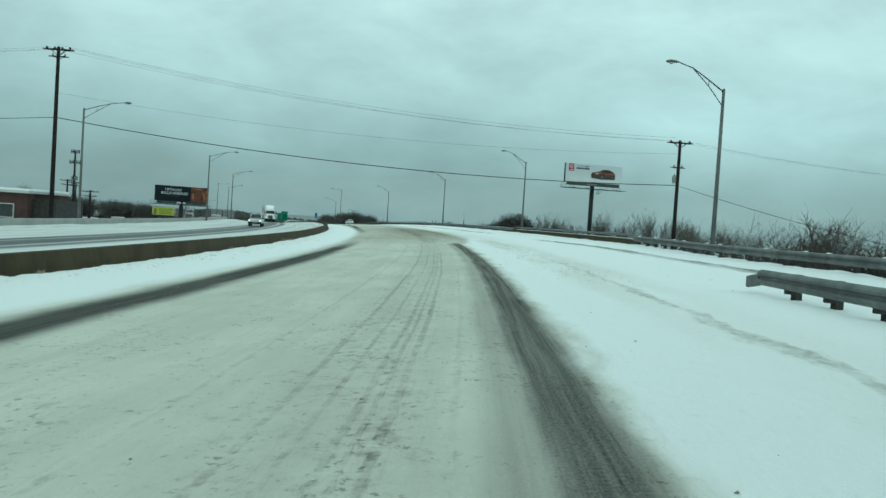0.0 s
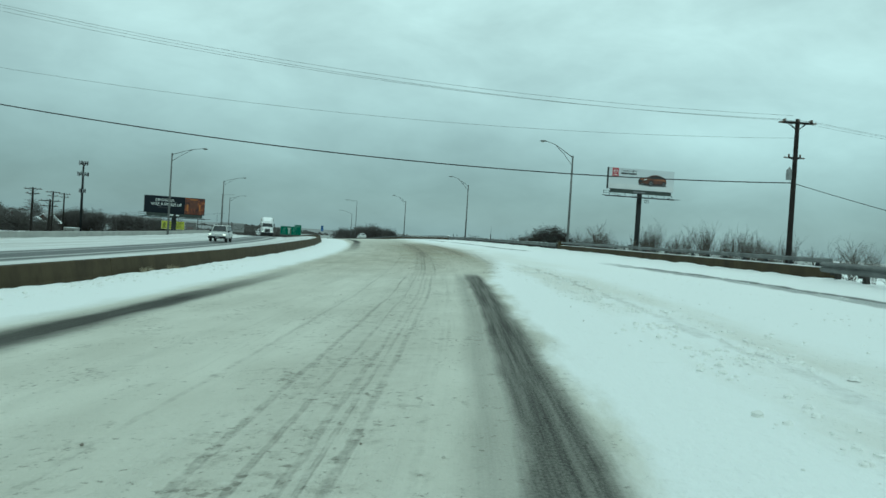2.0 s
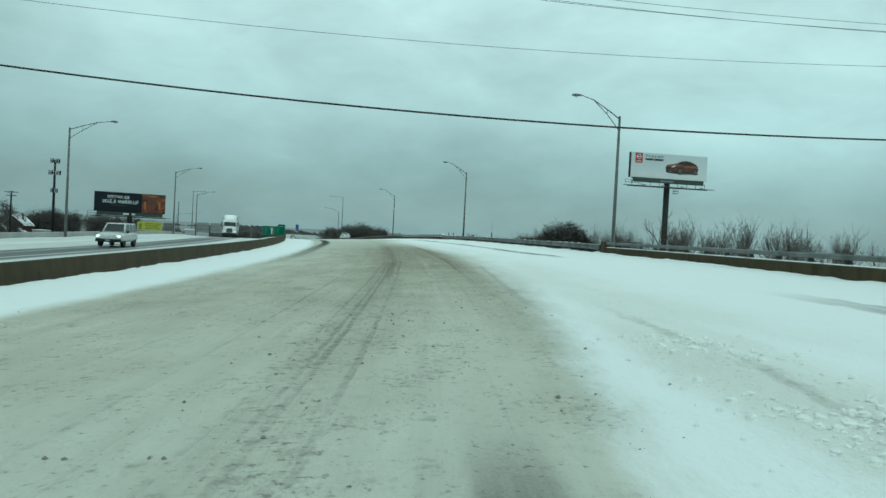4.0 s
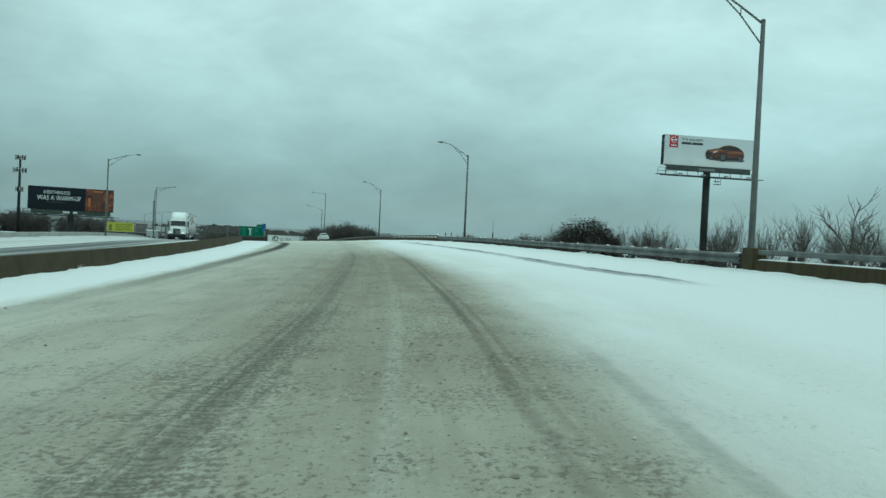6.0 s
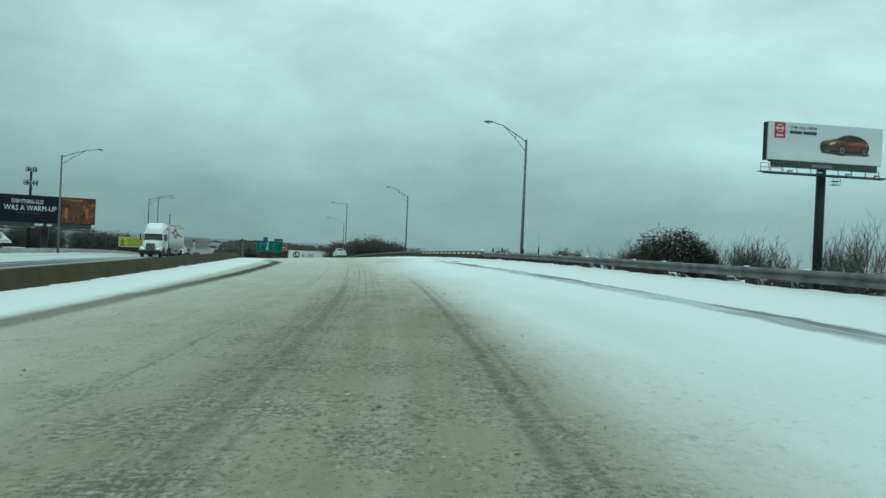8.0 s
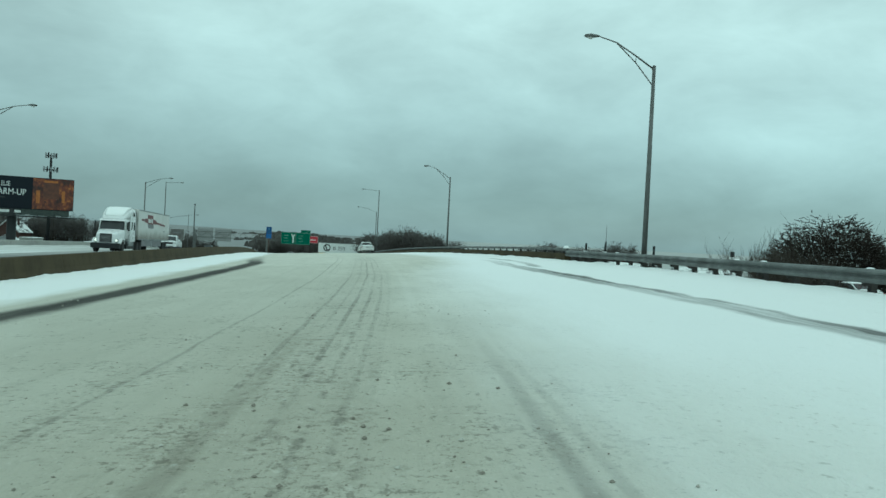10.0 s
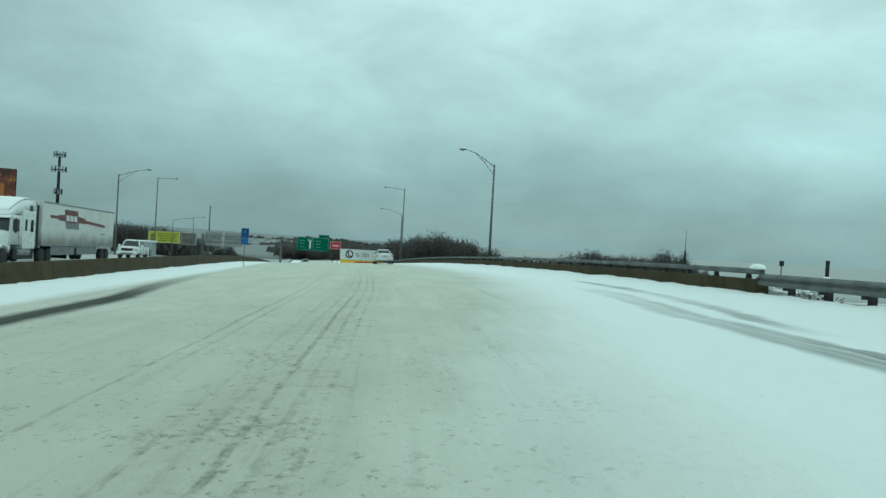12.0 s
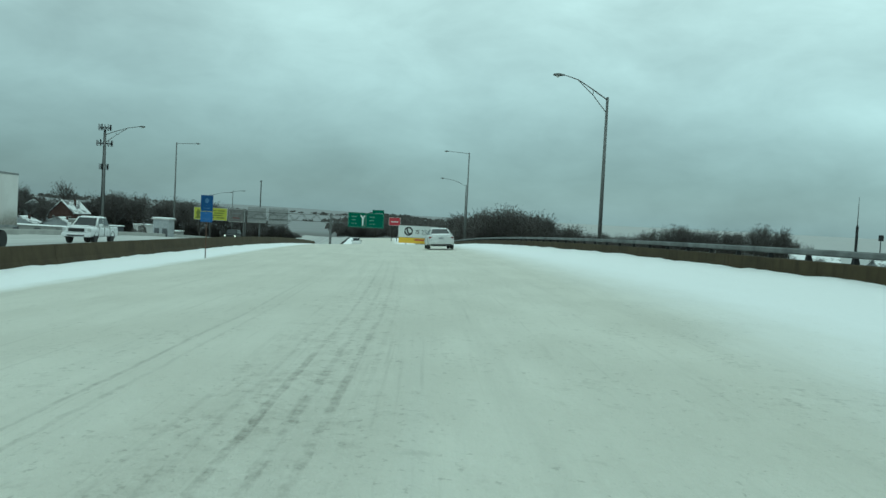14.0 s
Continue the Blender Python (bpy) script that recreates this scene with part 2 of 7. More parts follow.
    dirty = m.mix(times(m.step(thin, 0.56, 0.74), 0.18), dirty, (0.22, 0.21, 0.175))
    # crumbs and clods of dirt, thickest where the lane is worn brown
    flock = m.noise(1.0, 4, 0.6, vec, (1.1, 0.7, 1))
    many = m.math("ADD", m.math("ADD", times(worn, 0.05), times(wide, 0.028)), m.math("ADD", times(m.math("SUBTRACT", patch, 0.5), 0.12), times(m.math("SUBTRACT", flock, 0.5), 0.34)))
    dark1 = times(m.step(m.math("ADD", lump, many), 0.56, 0.74), 0.34)
    dark2 = times(m.step(m.math("ADD", clod, many), 0.59, 0.70), 0.58)
    chip = m.noise(1.0, 4, 0.6, vec, (19.0, 15.0, 1))
    dark3 = times(m.step(m.math("ADD", chip, times(many, 1.3)), 0.63, 0.69), m.math("MULTIPLY_ADD", worn, 0.55, 0.12))
    dirty = m.mix(times(most(most(dark1, dark2), dark3), m.step(v, 165, 188, 1.0, 0.5)), dirty, (0.105, 0.094, 0.07))
    light3 = times(m.step(m.math("SUBTRACT", chip, times(many, 0.8)), 0.30, 0.36, 1, 0), m.math("MULTIPLY_ADD", worn, 0.16, 0.04))
    dirty = m.mix(light3, dirty, (0.62, 0.60, 0.50))
    pale = times(m.step(m.math("SUBTRACT", clod, times(many, 0.6)), 0.30, 0.40, 1, 0), 0.22)
    dirty = m.mix(pale, dirty, (0.74, 0.735, 0.68))
    dirty = m.mix(times(ruts, 0.72), dirty, (0.125, 0.12, 0.10))

    # clean snow beside the travelled lanes
    edge = ramp(v, (54, 3.0), (77, 4.85), (102, 5.55), (124, 5.0), (155, 4.9), (166, 5.5), (176, 7.2), (195, 9.2))
    soft = ramp(v, (50, 0.5), (80, 1.25), (122, 1.3), (150, 2.6), (172, 2.0))
    right = m.step(m.math("DIVIDE", m.math("SUBTRACT", u3, edge), soft), m.step(v, 60, 84, -0.1, -0.8), 1.0)
    left = m.step(shifted(u, wob2, 0.7), -5.75, -5.15, 1, 0)
    white_c = m.mix(times(m.step(lump, 0.60, 0.72), 0.25), (0.86, 0.875, 0.87), (0.60, 0.595, 0.55))
    soil = times(m.step(u3, 4.5, 5.2), m.step(u3, 6.3, 7.6, 1, 0), span(-60, 62), ramp(v, (12, 0.3), (27, 1.0)))
    soil2 = times(m.step(u3, 5.0, 5.8), m.step(u3, 6.6, 9.0, 0.6, 0), span(66, 135))
    soil = times(most(soil, soil2), m.step(patch, 0.3, 0.55))
    white_c = m.mix(times(soil, 0.66), white_c, (0.72, 0.71, 0.645))
    crumb = times(line(5.75, 0.10, u3, 2.2), span(-60, 62), m.step(patch, 0.35, 0.6, 0.45, 1.0))
    white_c = m.mix(times(crumb, m.step(lump, 0.4, 0.66, 0.35, 0.85)), white_c, (0.33, 0.32, 0.28))
    white_c = m.mix(times(soil, m.step(m.math("ADD", clod, times(m.math("SUBTRACT", flock, 0.5), 0.2)), 0.58, 0.70), 0.6), white_c, (0.29, 0.275, 0.235))
    white = most(right, left)
    c = m.mix(white, dirty, white_c)
    # one grey wheel line along the lane's edge
    edge_line = m.math("SUBTRACT", shifted(u, wob2, 0.16), ramp(v, (72, 4.4), (84.5, 4.88), (98, 5.6)))
    c = m.mix(times(line(0.0, 0.10, edge_line), span(72, 86, 5), m.step(lump, 0.3, 0.6, 0.25, 0.46)), c, (0.30, 0.305, 0.285))
    # a soiled fringe between the left wheel strip and the bank
    c = m.mix(times(line(-5.45, 0.35, u3, 1.8), 0.35), c, (0.55, 0.54, 0.47))

    # bare wet strips
    us2 = times(m.math("SUBTRACT", ub, 2.72), ramp(v, (18, 1.0), (40, 1.15)))
    sr = times(most(line(0.0, 0.42, us2, 1.25), times(line(-0.34, 0.42, us2, 1.3), 0.42)), span(-90, 55, 5))
    mid_l = ramp(v, (60, -4.55), (110, -4.85), (130, -4.75), (150, -4.05), (170, -3.75), (178, -3.8), (184, -4.5), (190, -4.9), (200, -5.3))
    ul = m.math("SUBTRACT", shifted(u, wob2, 0.35), mid_l)
    sl = times(most(line(0.0, 0.50, ul, 1.5), times(line(0.0, 0.7, ul, 1.35), m.step(v, 36, 50, 1, 0))), ramp(v, (46, 1.0), (64, 0.0), (92, 0.0), (108, 0.42), (135, 0.75), (147, 1.0), (179, 1.0), (185, 0.6), (191, 0.3), (200, 0.0)))
    ctr = ramp(v, (28, 13.0), (47, 12.7), (56, 12.4), (70, 11.4), (104, 11.6), (112, 11.0), (140, 10.9), (160, 10.5), (174, 10.5), (180, 11.1), (186, 11.3))
    us = m.math("SUBTRACT", u, m.math("ADD", ctr, times(m.math("SUBTRACT", wob2, 0.5), 0.5)))
    sf = times(most(line(0.0, 0.20, us, 1.7), times(line(-0.42, 0.30, us, 1.6), 0.75)), most(span(22, 66, 8), times(span(104, 182, 4), ramp(v, (166, 1.0), (174, 0.5)))))
    side2 = m.math("SUBTRACT", u, m.math("ADD", ramp(v, (171, 11.2), (177, 12.0), (181, 12.3), (187, 12.6)), times(m.math("SUBTRACT", wob2, 0.5), 0.5)))
    sf = most(sf, times(line(0.0, 0.26, side2, 1.7), span(173, 190, 4), 0.6))
    sf = times(sf, m.step(m.math("ADD", patch, times(thin, 0.6)), 0.6, 0.9, 0.3, 0.85))
    rough_strip = m.step(m.math("ADD", thin, times(grit, 0.5)), 0.5, 1.0, 0.98, 0.66)
    strips = most(times(sr, rough_strip), times(sl, m.step(m.math("ADD", thin, times(patch, 0.5)), 0.5, 0.95, 1.0, 0.9)), sf)
    asphalt = m.mix(m.step(grit, 0.35, 0.7), (0.026, 0.026, 0.024), (0.058, 0.057, 0.052))
    c = m.mix(strips, c, asphalt)
    c = m.mix(times(m.step(grit, 0.58, 0.8), m.math("MULTIPLY_ADD", white, -0.16, 0.2)), c, (0.2, 0.19, 0.16))
    m.colour(c)
    m.link(m.math("MULTIPLY_ADD", strips, -0.1, 0.85), m.b.inputs["Roughness"])
    m.link(m.math("MULTIPLY_ADD", strips, -0.17, 0.2), m.b.inputs["Specular IOR Level"])
    h = m.math("ADD", times(lump, 0.9), m.math("ADD", times(clod, 0.7), m.math("ADD", times(thin, 0.25), times(chip, 0.4))))
    h = m.math("ADD", m.math("SUBTRACT", h, times(ruts, 0.9)), times(soil, white, lump, 1.2))
    m.bump(times(h, m.math("MULTIPLY_ADD", strips, -0.75, 1.0)), 0.9, 0.06)
    return m.mat


def far_road_material():
    """The opposite lanes: ploughed, wet wheel tracks between snow strips."""
    m = Nodes("ploughed_road", 0.6)
    vec, u, v = m.uv()
    wob = m.noise(1.0, 4, 0.6, vec, (0.4, 0.04, 1))
    streak = m.noise(1.0, 5, 0.6, vec, (2.2, 0.03, 1))
    grit = m.noise(1.0, 4, 0.7, vec, (14.0, 6.0, 1))
    u2 = m.math("ADD", u, m.math("MULTIPLY", m.math("SUBTRACT", wob, 0.5), 1.0))
    white = m.math("MAXIMUM", m.step(u2, -17.2, -16.4), m.step(u2, -21.9, -21.1, 1, 0))
    tracks = m.math("MULTIPLY", m.step(streak, 0.35, 0.55), 0.95)
    bare = m.mix(tracks, (0.10, 0.10, 0.098), (0.04, 0.042, 0.042))
    m.b.inputs["Specular IOR Level"].default_value = 0.2
    for centre, a, b, k in ((-17.9, 0.1, 0.45, 0.5), (-20.4, 0.1, 0.4, 0.3)):
        bare = m.mix(m.step(m.math("ABSOLUTE", m.math("SUBTRACT", u2, centre)), a, b, k, 0), bare, (0.68, 0.675, 0.64))
    bare = m.mix(m.math("MULTIPLY", m.step(v, 150, 215), 0.6), bare, (0.46, 0.46, 0.44))
    snow = m.mix(m.step(streak, 0.4, 0.65), (0.66, 0.67, 0.66), (0.50, 0.50, 0.48))
    snow = m.mix(m.math("MULTIPLY", m.step(v, 185, 235), 0.65), snow, (0.36, 0.365, 0.34))
    c = m.mix(white, bare, snow)
    m.colour(m.mix(m.math("MULTIPLY", m.step(grit, 0.5, 0.8), 0.2), c, (0.25, 0.24, 0.22)))
    m.link(m.math("MULTIPLY_ADD", white, 0.3, 0.45), m.b.inputs["Roughness"])
    m.bump(m.math("ADD", grit, streak), 0.3, 0.03)
    return m.mat


def concrete_material(name, tone, dark, wet=0.5):
    """Weathered concrete with streaks that run down and salt stains."""
    m = Nodes(name, 0.85)
    m.b.inputs["Specular IOR Level"].default_value = 0.15
    co = m.add("TexCoord").outputs["Object"]
    a = m.noise(0.8, 6, 0.65, co, (1, 1, 1))
    s = m.noise(1.0, 5, 0.6, co, (3.0, 3.0, 0.35))
    g = m.noise(30, 4, 0.6, co)
    info = m.add("ObjectInfo").outputs["Random"]
    c = m.mix(m.step(a, 0.35, 0.7), tone, dark)
    c = m.mix(m.math("MULTIPLY", m.step(s, 0.5, 0.7), wet), c, tuple(v * 0.45 for v in dark))
    c = m.mix(m.math("MULTIPLY", info, 0.25), c, dark)
    c = m.mix(m.math("MULTIPLY", m.step(g, 0.55, 0.75), 0.25), c, tuple(min(v * 1.5, 0.6) for v in tone))
    m.colour(c).bump(m.math("ADD", g, a), 0.3, 0.015)
    return m.mat


def trailer_material():
    """White sheet with brown road spray dried on its lower half."""
    m = Nodes("white_trailer_sheet", 0.5)
    s = m.add("SeparateXYZ")
    m.link(m.add("TexCoord").outputs["Generated"], s.inputs[0])
    a, b = m.noise(0.6, 5, 0.6), m.noise(9.0, 4, 0.6)
    z = m.math("ADD", s.outputs[2], m.math("MULTIPLY", m.math("SUBTRACT", a, 0.5), 0.5))
    c = m.mix(m.step(a, 0.35, 0.7), (0.64, 0.64, 0.62), (0.56, 0.555, 0.535))
    c = m.mix(m.math("MULTIPLY", m.step(z, 0.02, 0.40, 1.0, 0.0), m.step(b, 0.2, 0.7, 0.55, 0.95)), c, (0.135, 0.118, 0.09))
    m.colour(c).bump(b, 0.08, 0.01)
    return m.mat


def glow(name, c, power):
    m = Nodes(name, 0.2)
    m.colour(c)
    m.b.inputs["Emission Color"].default_value, m.b.inputs["Emission Strength"].default_value = (*c, 1), power
    return m.mat


M_SNOW = field_material()
M_SNOWCAP = snow_material("snow_cap", dirt=0.05, scale=1.0)
M_ROAD = road_material()
M_FAR_ROAD = far_road_material()
M_BARRIER = concrete_material("stained_barrier_concrete", (0.074, 0.059, 0.034), (0.05, 0.04, 0.024), 0.25)
M_PARAPET = concrete_material("brown_parapet_concrete", (0.068, 0.054, 0.029), (0.04, 0.032, 0.018))
M_WALL = concrete_material("pale_wall_concrete", (0.42, 0.42, 0.395), (0.32, 0.32, 0.30), 0.2)
M_GALV = plain("galvanised_steel", (0.30, 0.31, 0.31), (0.20, 0.21, 0.21), 0.5, 0.55, 1.5)
M_RAIL = plain("weathered_guardrail_steel", (0.165, 0.175, 0.17), (0.085, 0.09, 0.087), 0.6, 0.3, 1.2)
M_POST = plain("dark_timber_post", (0.04, 0.036, 0.032), (0.022, 0.02, 0.018), 0.85)
M_POLE = plain("grey_lamp_pole", (0.15, 0.155, 0.15), (0.10, 0.104, 0.10), 0.55, 0.3, 1.0)
M_DARKSTEEL = plain("dark_painted_steel", (0.016, 0.018, 0.019), (0.026, 0.028, 0.029), 0.6, 0.0, gloss=0.25)
M_WOODPOLE = plain("creosoted_pole", (0.026, 0.022, 0.019), (0.014, 0.012, 0.011), 0.9, 0, 1.5, gloss=0.15)
M_CABLE = plain("black_cable", (0.018, 0.018, 0.018), None, 0.6, 0, 3, 40, 0)
M_THINWIRE = plain("aluminium_wire", (0.20, 0.205, 0.205), None, 0.5, 0.3, 3, 40, 0)
M_CERAMIC = plain("brown_insulator", (0.12, 0.09, 0.07), None, 0.3)
M_LENS = plain("lamp_lens", (0.55, 0.56, 0.54), None, 0.25)
M_BARK = plain("winter_bark", (0.075, 0.063, 0.052), (0.045, 0.038, 0.031), 0.9, 0, 2)
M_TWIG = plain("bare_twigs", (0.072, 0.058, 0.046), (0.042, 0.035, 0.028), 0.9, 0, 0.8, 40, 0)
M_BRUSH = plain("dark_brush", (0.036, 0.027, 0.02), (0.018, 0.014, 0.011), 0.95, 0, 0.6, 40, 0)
# distant twigs: paler and greyer than bark, with haze put into the colour
M_FARWOOD = plain("hazy_far_woods", (0.12, 0.112, 0.104), (0.075, 0.07, 0.066), 0.95, 0, 0.3, 40, 0)
M_FARBRUSH = plain("hazy_far_brush", (0.095, 0.087, 0.078), (0.058, 0.054, 0.049), 0.95, 0, 0.3, 40, 0)
M_BRICK = plain("red_brown_brick", (0.062, 0.03, 0.024), (0.042, 0.022, 0.018), 0.85, 0, 0.8, 12)
M_SIDING = plain("white_siding", (0.62, 0.62, 0.60), (0.5, 0.5, 0.48), 0.7)
M_GREYSIDING = plain("grey_siding", (0.34, 0.36, 0.37), (0.26, 0.27, 0.28), 0.7)
M_DARKGLASS = plain("dark_window_glass", (0.02, 0.024, 0.026), (0.03, 0.034, 0.036), 0.12, 0, 2, 40, 0)
M_TRIM = plain("window_trim", (0.55, 0.55, 0.53), None, 0.6)
M_GREEN = plain("green_sign_sheeting", (0.004, 0.105, 0.06), (0.003, 0.085, 0.05), 0.45, gloss=0.3)
M_BLUE = plain("blue_sign_sheeting", (0.010, 0.06, 0.19), (0.008, 0.05, 0.15), 0.45, gloss=0.3)
M_SIGNWHITE = plain("white_sign_legend", (0.72, 0.74, 0.72), None, 0.45)
M_SIGNBACK = plain("aluminium_sign_back", (0.34, 0.345, 0.34), (0.26, 0.265, 0.26), 0.55, 0.1)
M_YELLOW = plain("yellow_poster", (0.50, 0.50, 0.05), (0.42, 0.43, 0.05), 0.55)
M_AMBER = plain("amber_poster", (0.72, 0.46, 0.03), (0.6, 0.38, 0.03), 0.5)
M_RED = plain("red_poster", (0.40, 0.025, 0.045), (0.32, 0.02, 0.035), 0.5)
M_BLACK = plain("black_ink", (0.012, 0.012, 0.013), (0.02, 0.02, 0.02), 0.5)
M_WHITEPAINT = plain("white_vehicle_paint", (0.74, 0.75, 0.75), (0.66, 0.67, 0.67), 0.3)
M_SILVER = plain("pearl_grey_paint", (0.60, 0.61, 0.60), (0.48, 0.49, 0.48), 0.32, 0.15, 1.0)
M_TRAILER = trailer_material()
M_MAROON = plain("dark_red_marking", (0.15, 0.028, 0.032), (0.10, 0.022, 0.026), 0.5)
M_GREYMARK = plain("grey_lettering", (0.20, 0.20, 0.21), None, 0.5)
M_RUBBER = plain("tyre_rubber", (0.02, 0.02, 0.02), (0.035, 0.035, 0.034), 0.85)
M_RIM = plain("wheel_rim", (0.42, 0.43, 0.43), None, 0.35, 0.7)
M_CHROME = plain("chrome", (0.6, 0.6, 0.6), None, 0.15, 0.9, 2, 40, 0)
M_TAIL = plain("red_tail_lens", (0.17, 0.016, 0.016), None, 0.25)
M_PLATE = plain("licence_plate", (0.30, 0.31, 0.32), None, 0.45)
M_HEADLIGHT = glow("lit_headlight", (1.0, 0.95, 0.82), 1.3)
M_DULLHEAD = plain("headlight_glass", (0.55, 0.56, 0.55), None, 0.15)


# ---- the road's line, height and crossfall ----
def ax(y):
    """x of the road's reference line."""
    if y > 230:
        return -16.875 - 0.225 * (y - 230)
    if y < -20:
        return -7.5 + 0.15 * (y + 20)
    return -0.00075 * (y - 80) ** 2


def zp(y):
    """Height of the reference line: level, then over a crest and down."""
    if y < 150:
        return 0.0
    if y < 317:
        return -0.00015 * (y - 150) ** 2
    return max(-4.183 - 0.05 * (y - 317), -9.5)


def cross(u, y=100.0):
    """Crossfall: banked to the left; the right side is flatter before the first bridge."""
    if u > 4.0:
        k = max(0.0, min((y - 35) / 23, 1.0))
        return 0.22 + (0.029 + 0.013 * k * k * (3 - 2 * k)) * (u - 4.0)
    if u >= -9.6:
        return 0.055 * u
    return -0.528 + 0.012 * (u + 9.6)


def surf(y, u, dz=0.0):
    return Vector((ax(y) + u, y, zp(y) + cross(u, y) + dz))


# ---- mesh helpers ----
def part(name, bm, material, parent=None, label="", smooth=False):
    me = bpy.data.meshes.new(name)
    bmesh.ops.recalc_face_normals(bm, faces=bm.faces)
    bm.to_mesh(me)
    bm.free()
    me.materials.append(material)
    if smooth:
        for p in me.polygons:
            p.use_smooth = True
    ob = new(name, me)
    if parent:
        ob.parent = parent
    if label:
        ob["label"] = label
    return ob


def shared(name, me, parent, m=None):
    ob = new(name, me)
    ob.parent = parent
    if m is not None:
        ob.matrix_local = m
    return ob


def base(name, label, category, m=None, group="", kind=""):
    ob = new(name)
    ob.empty_display_size = 0.2
    if m is not None:
        ob.matrix_world = m
    return tagged(ob, label, category, group, kind)


def box(bm, x0, x1, y0, y1, z0, z1, bevel=0.0):
    v = [bm.verts.new((x, y, z)) for z in (z0, z1) for y in (y0, y1) for x in (x0, x1)]
    fs = [bm.faces.new([v[i] for i in f]) for f in ((0, 2, 3, 1), (4, 5, 7, 6), (0, 1, 5, 4), (2, 6, 7, 3), (0, 4, 6, 2), (1, 3, 7, 5))]
    if bevel:
        es = list({e for f in fs for e in f.edges})
        bmesh.ops.bevel(bm, geom=es, offset=bevel, segments=2, profile=0.6, affect="EDGES")
    return bm


def boxed(*a, **k):
    return box(bmesh.new(), *a, **k)


def tube(bm, pts, r, sides=6, cap=True):
    """A tube through points; r is one radius or one for each point."""
    pts = [Vector(p) for p in pts]
    rs = r if isinstance(r, (list, tuple)) else [r] * len(pts)
    rings = []
    for i, p in enumerate(pts):
        d = (pts[min(i + 1, len(pts) - 1)] - pts[max(i - 1, 0)]).normalized()
        a = d.cross(Vector((0, 0, 1))) if abs(d.z) < 0.95 else d.cross(Vector((1, 0, 0)))
        a.normalize()
        b = d.cross(a)
        rings.append([bm.verts.new(p + (a * math.cos(k * math.tau / sides) + b * math.sin(k * math.tau / sides)) * rs[i]) for k in range(sides)])
    for q, w in zip(rings, rings[1:]):
        for k in range(sides):
            bm.faces.new((q[k], q[(k + 1) % sides], w[(k + 1) % sides], w[k]))
    if cap and sides > 2:
        bm.faces.new(rings[0])
        bm.faces.new(rings[-1])
    return bm


def tubed(pts, r, sides=6):
    return tube(bmesh.new(), pts, r, sides)


def loft(bm, rings, cap=True, closed=True):
    """Skin between rings of equal count."""
    vs = [[bm.verts.new(p) for p in ring] for ring in rings]
    n = len(vs[0])
    for q, w in zip(vs, vs[1:]):
        for k in range(n if closed else n - 1):
            bm.faces.new((q[k], q[(k + 1) % n], w[(k + 1) % n], w[k]))
    if cap and closed:
        bm.faces.new(vs[0])
        bm.faces.new(vs[-1])
    return bm


def disc_wheel(bm, x0, x1, r, sides=20):
    """A wheel round the x axis."""
    prof = [(x0, r * 0.62), (x0, r * 0.93), (x0 + (x1 - x0) * 0.15, r), (x1 - (x1 - x0) * 0.15, r), (x1, r * 0.93), (x1, r * 0.62)]
    return loft(bm, [[(x, q * math.cos(k * math.tau / sides), q * math.sin(k * math.tau / sides)) for k in range(sides)] for x, q in prof])


def grid_sheet(name, us, ys, at, material, uv=None, smooth=True):
    """A sheet of quads over two rows of numbers."""
    nu = len(us)
    co = [at(y, u) for y in ys for u in us]
    faces = [(j * nu + i, j * nu + i + 1, (j + 1) * nu + i + 1, (j + 1) * nu + i) for j in range(len(ys) - 1) for i in range(nu - 1)]
    me = bpy.data.meshes.new(name)
    me.from_pydata(co, [], faces)
    if uv:
        lay = me.uv_layers.new(name="UVMap")
        loops = np.empty(len(me.loops), dtype=np.int32)
        me.loops.foreach_get("vertex_index", loops)
        uvs = np.array([uv(y, u) for y in ys for u in us], dtype=np.float32)[loops]
        lay.data.foreach_set("uv", uvs.ravel())
    me.materials.append(material)
    if smooth:
        me.polygons.foreach_set("use_smooth", [True] * len(me.polygons))
    return new(name, me)


def fbm(x, y, s, octaves=3, seed=0.0):
    return noise.fractal(Vector((x * s, y * s, seed)), 1.0, 2.0, octaves)


# ---- setting: ground, roads, barriers, rails ----
def terrain(y, x):
    u = x - ax(y)
    edge = zp(y)
    if u > 16.2:
        d = u - 16.2
        z = edge + cross(16.2, y) - 0.25 - min(d * 0.2, 1.7) + 0.25 * fbm(x, y, 0.06) * min(d / 6, 1)
    elif u < -30:
        d = -30 - u
        z = edge - 0.9 - min(d * 0.05, 1.8) + 0.3 * fbm(x, y, 0.05) * min(d / 8, 1)
        # a slope with houses beyond the far side
        z += 9.0 * max(0.0, min((d - 150) / 300, 1.0)) * max(0.0, min((y - 300) / 300, 1.0)) + 1.6 * max(0.0, min((d - 60) / 120, 1.0))
    else:
        return edge + cross(u, y) - 0.8
    far = 0.45 * max(0.0, min((math.hypot(x, y) - 700) / 1500, 1.0)) * max(0.0, min((200 - u) / 150, 1.0))
    return z + far * (5 + 7 * fbm(x, y, 0.0013, 3, 4.0))


def stretch(a, b, fine, c0, c1, grow=1.25):
    """Numbers from a to b, evenly close between c0 and c1 and ever wider outside."""
    mid = list(np.arange(c0, c1, fine))
    lo, hi, d = [], [], fine
    p = c0
    while p > a:
        d *= grow
        p -= d
        lo.append(max(p, a))
    p, d = mid[-1], fine
    while p < b:
        d *= grow
        p += d
        hi.append(min(p, b))
    return lo[::-1] + mid + hi


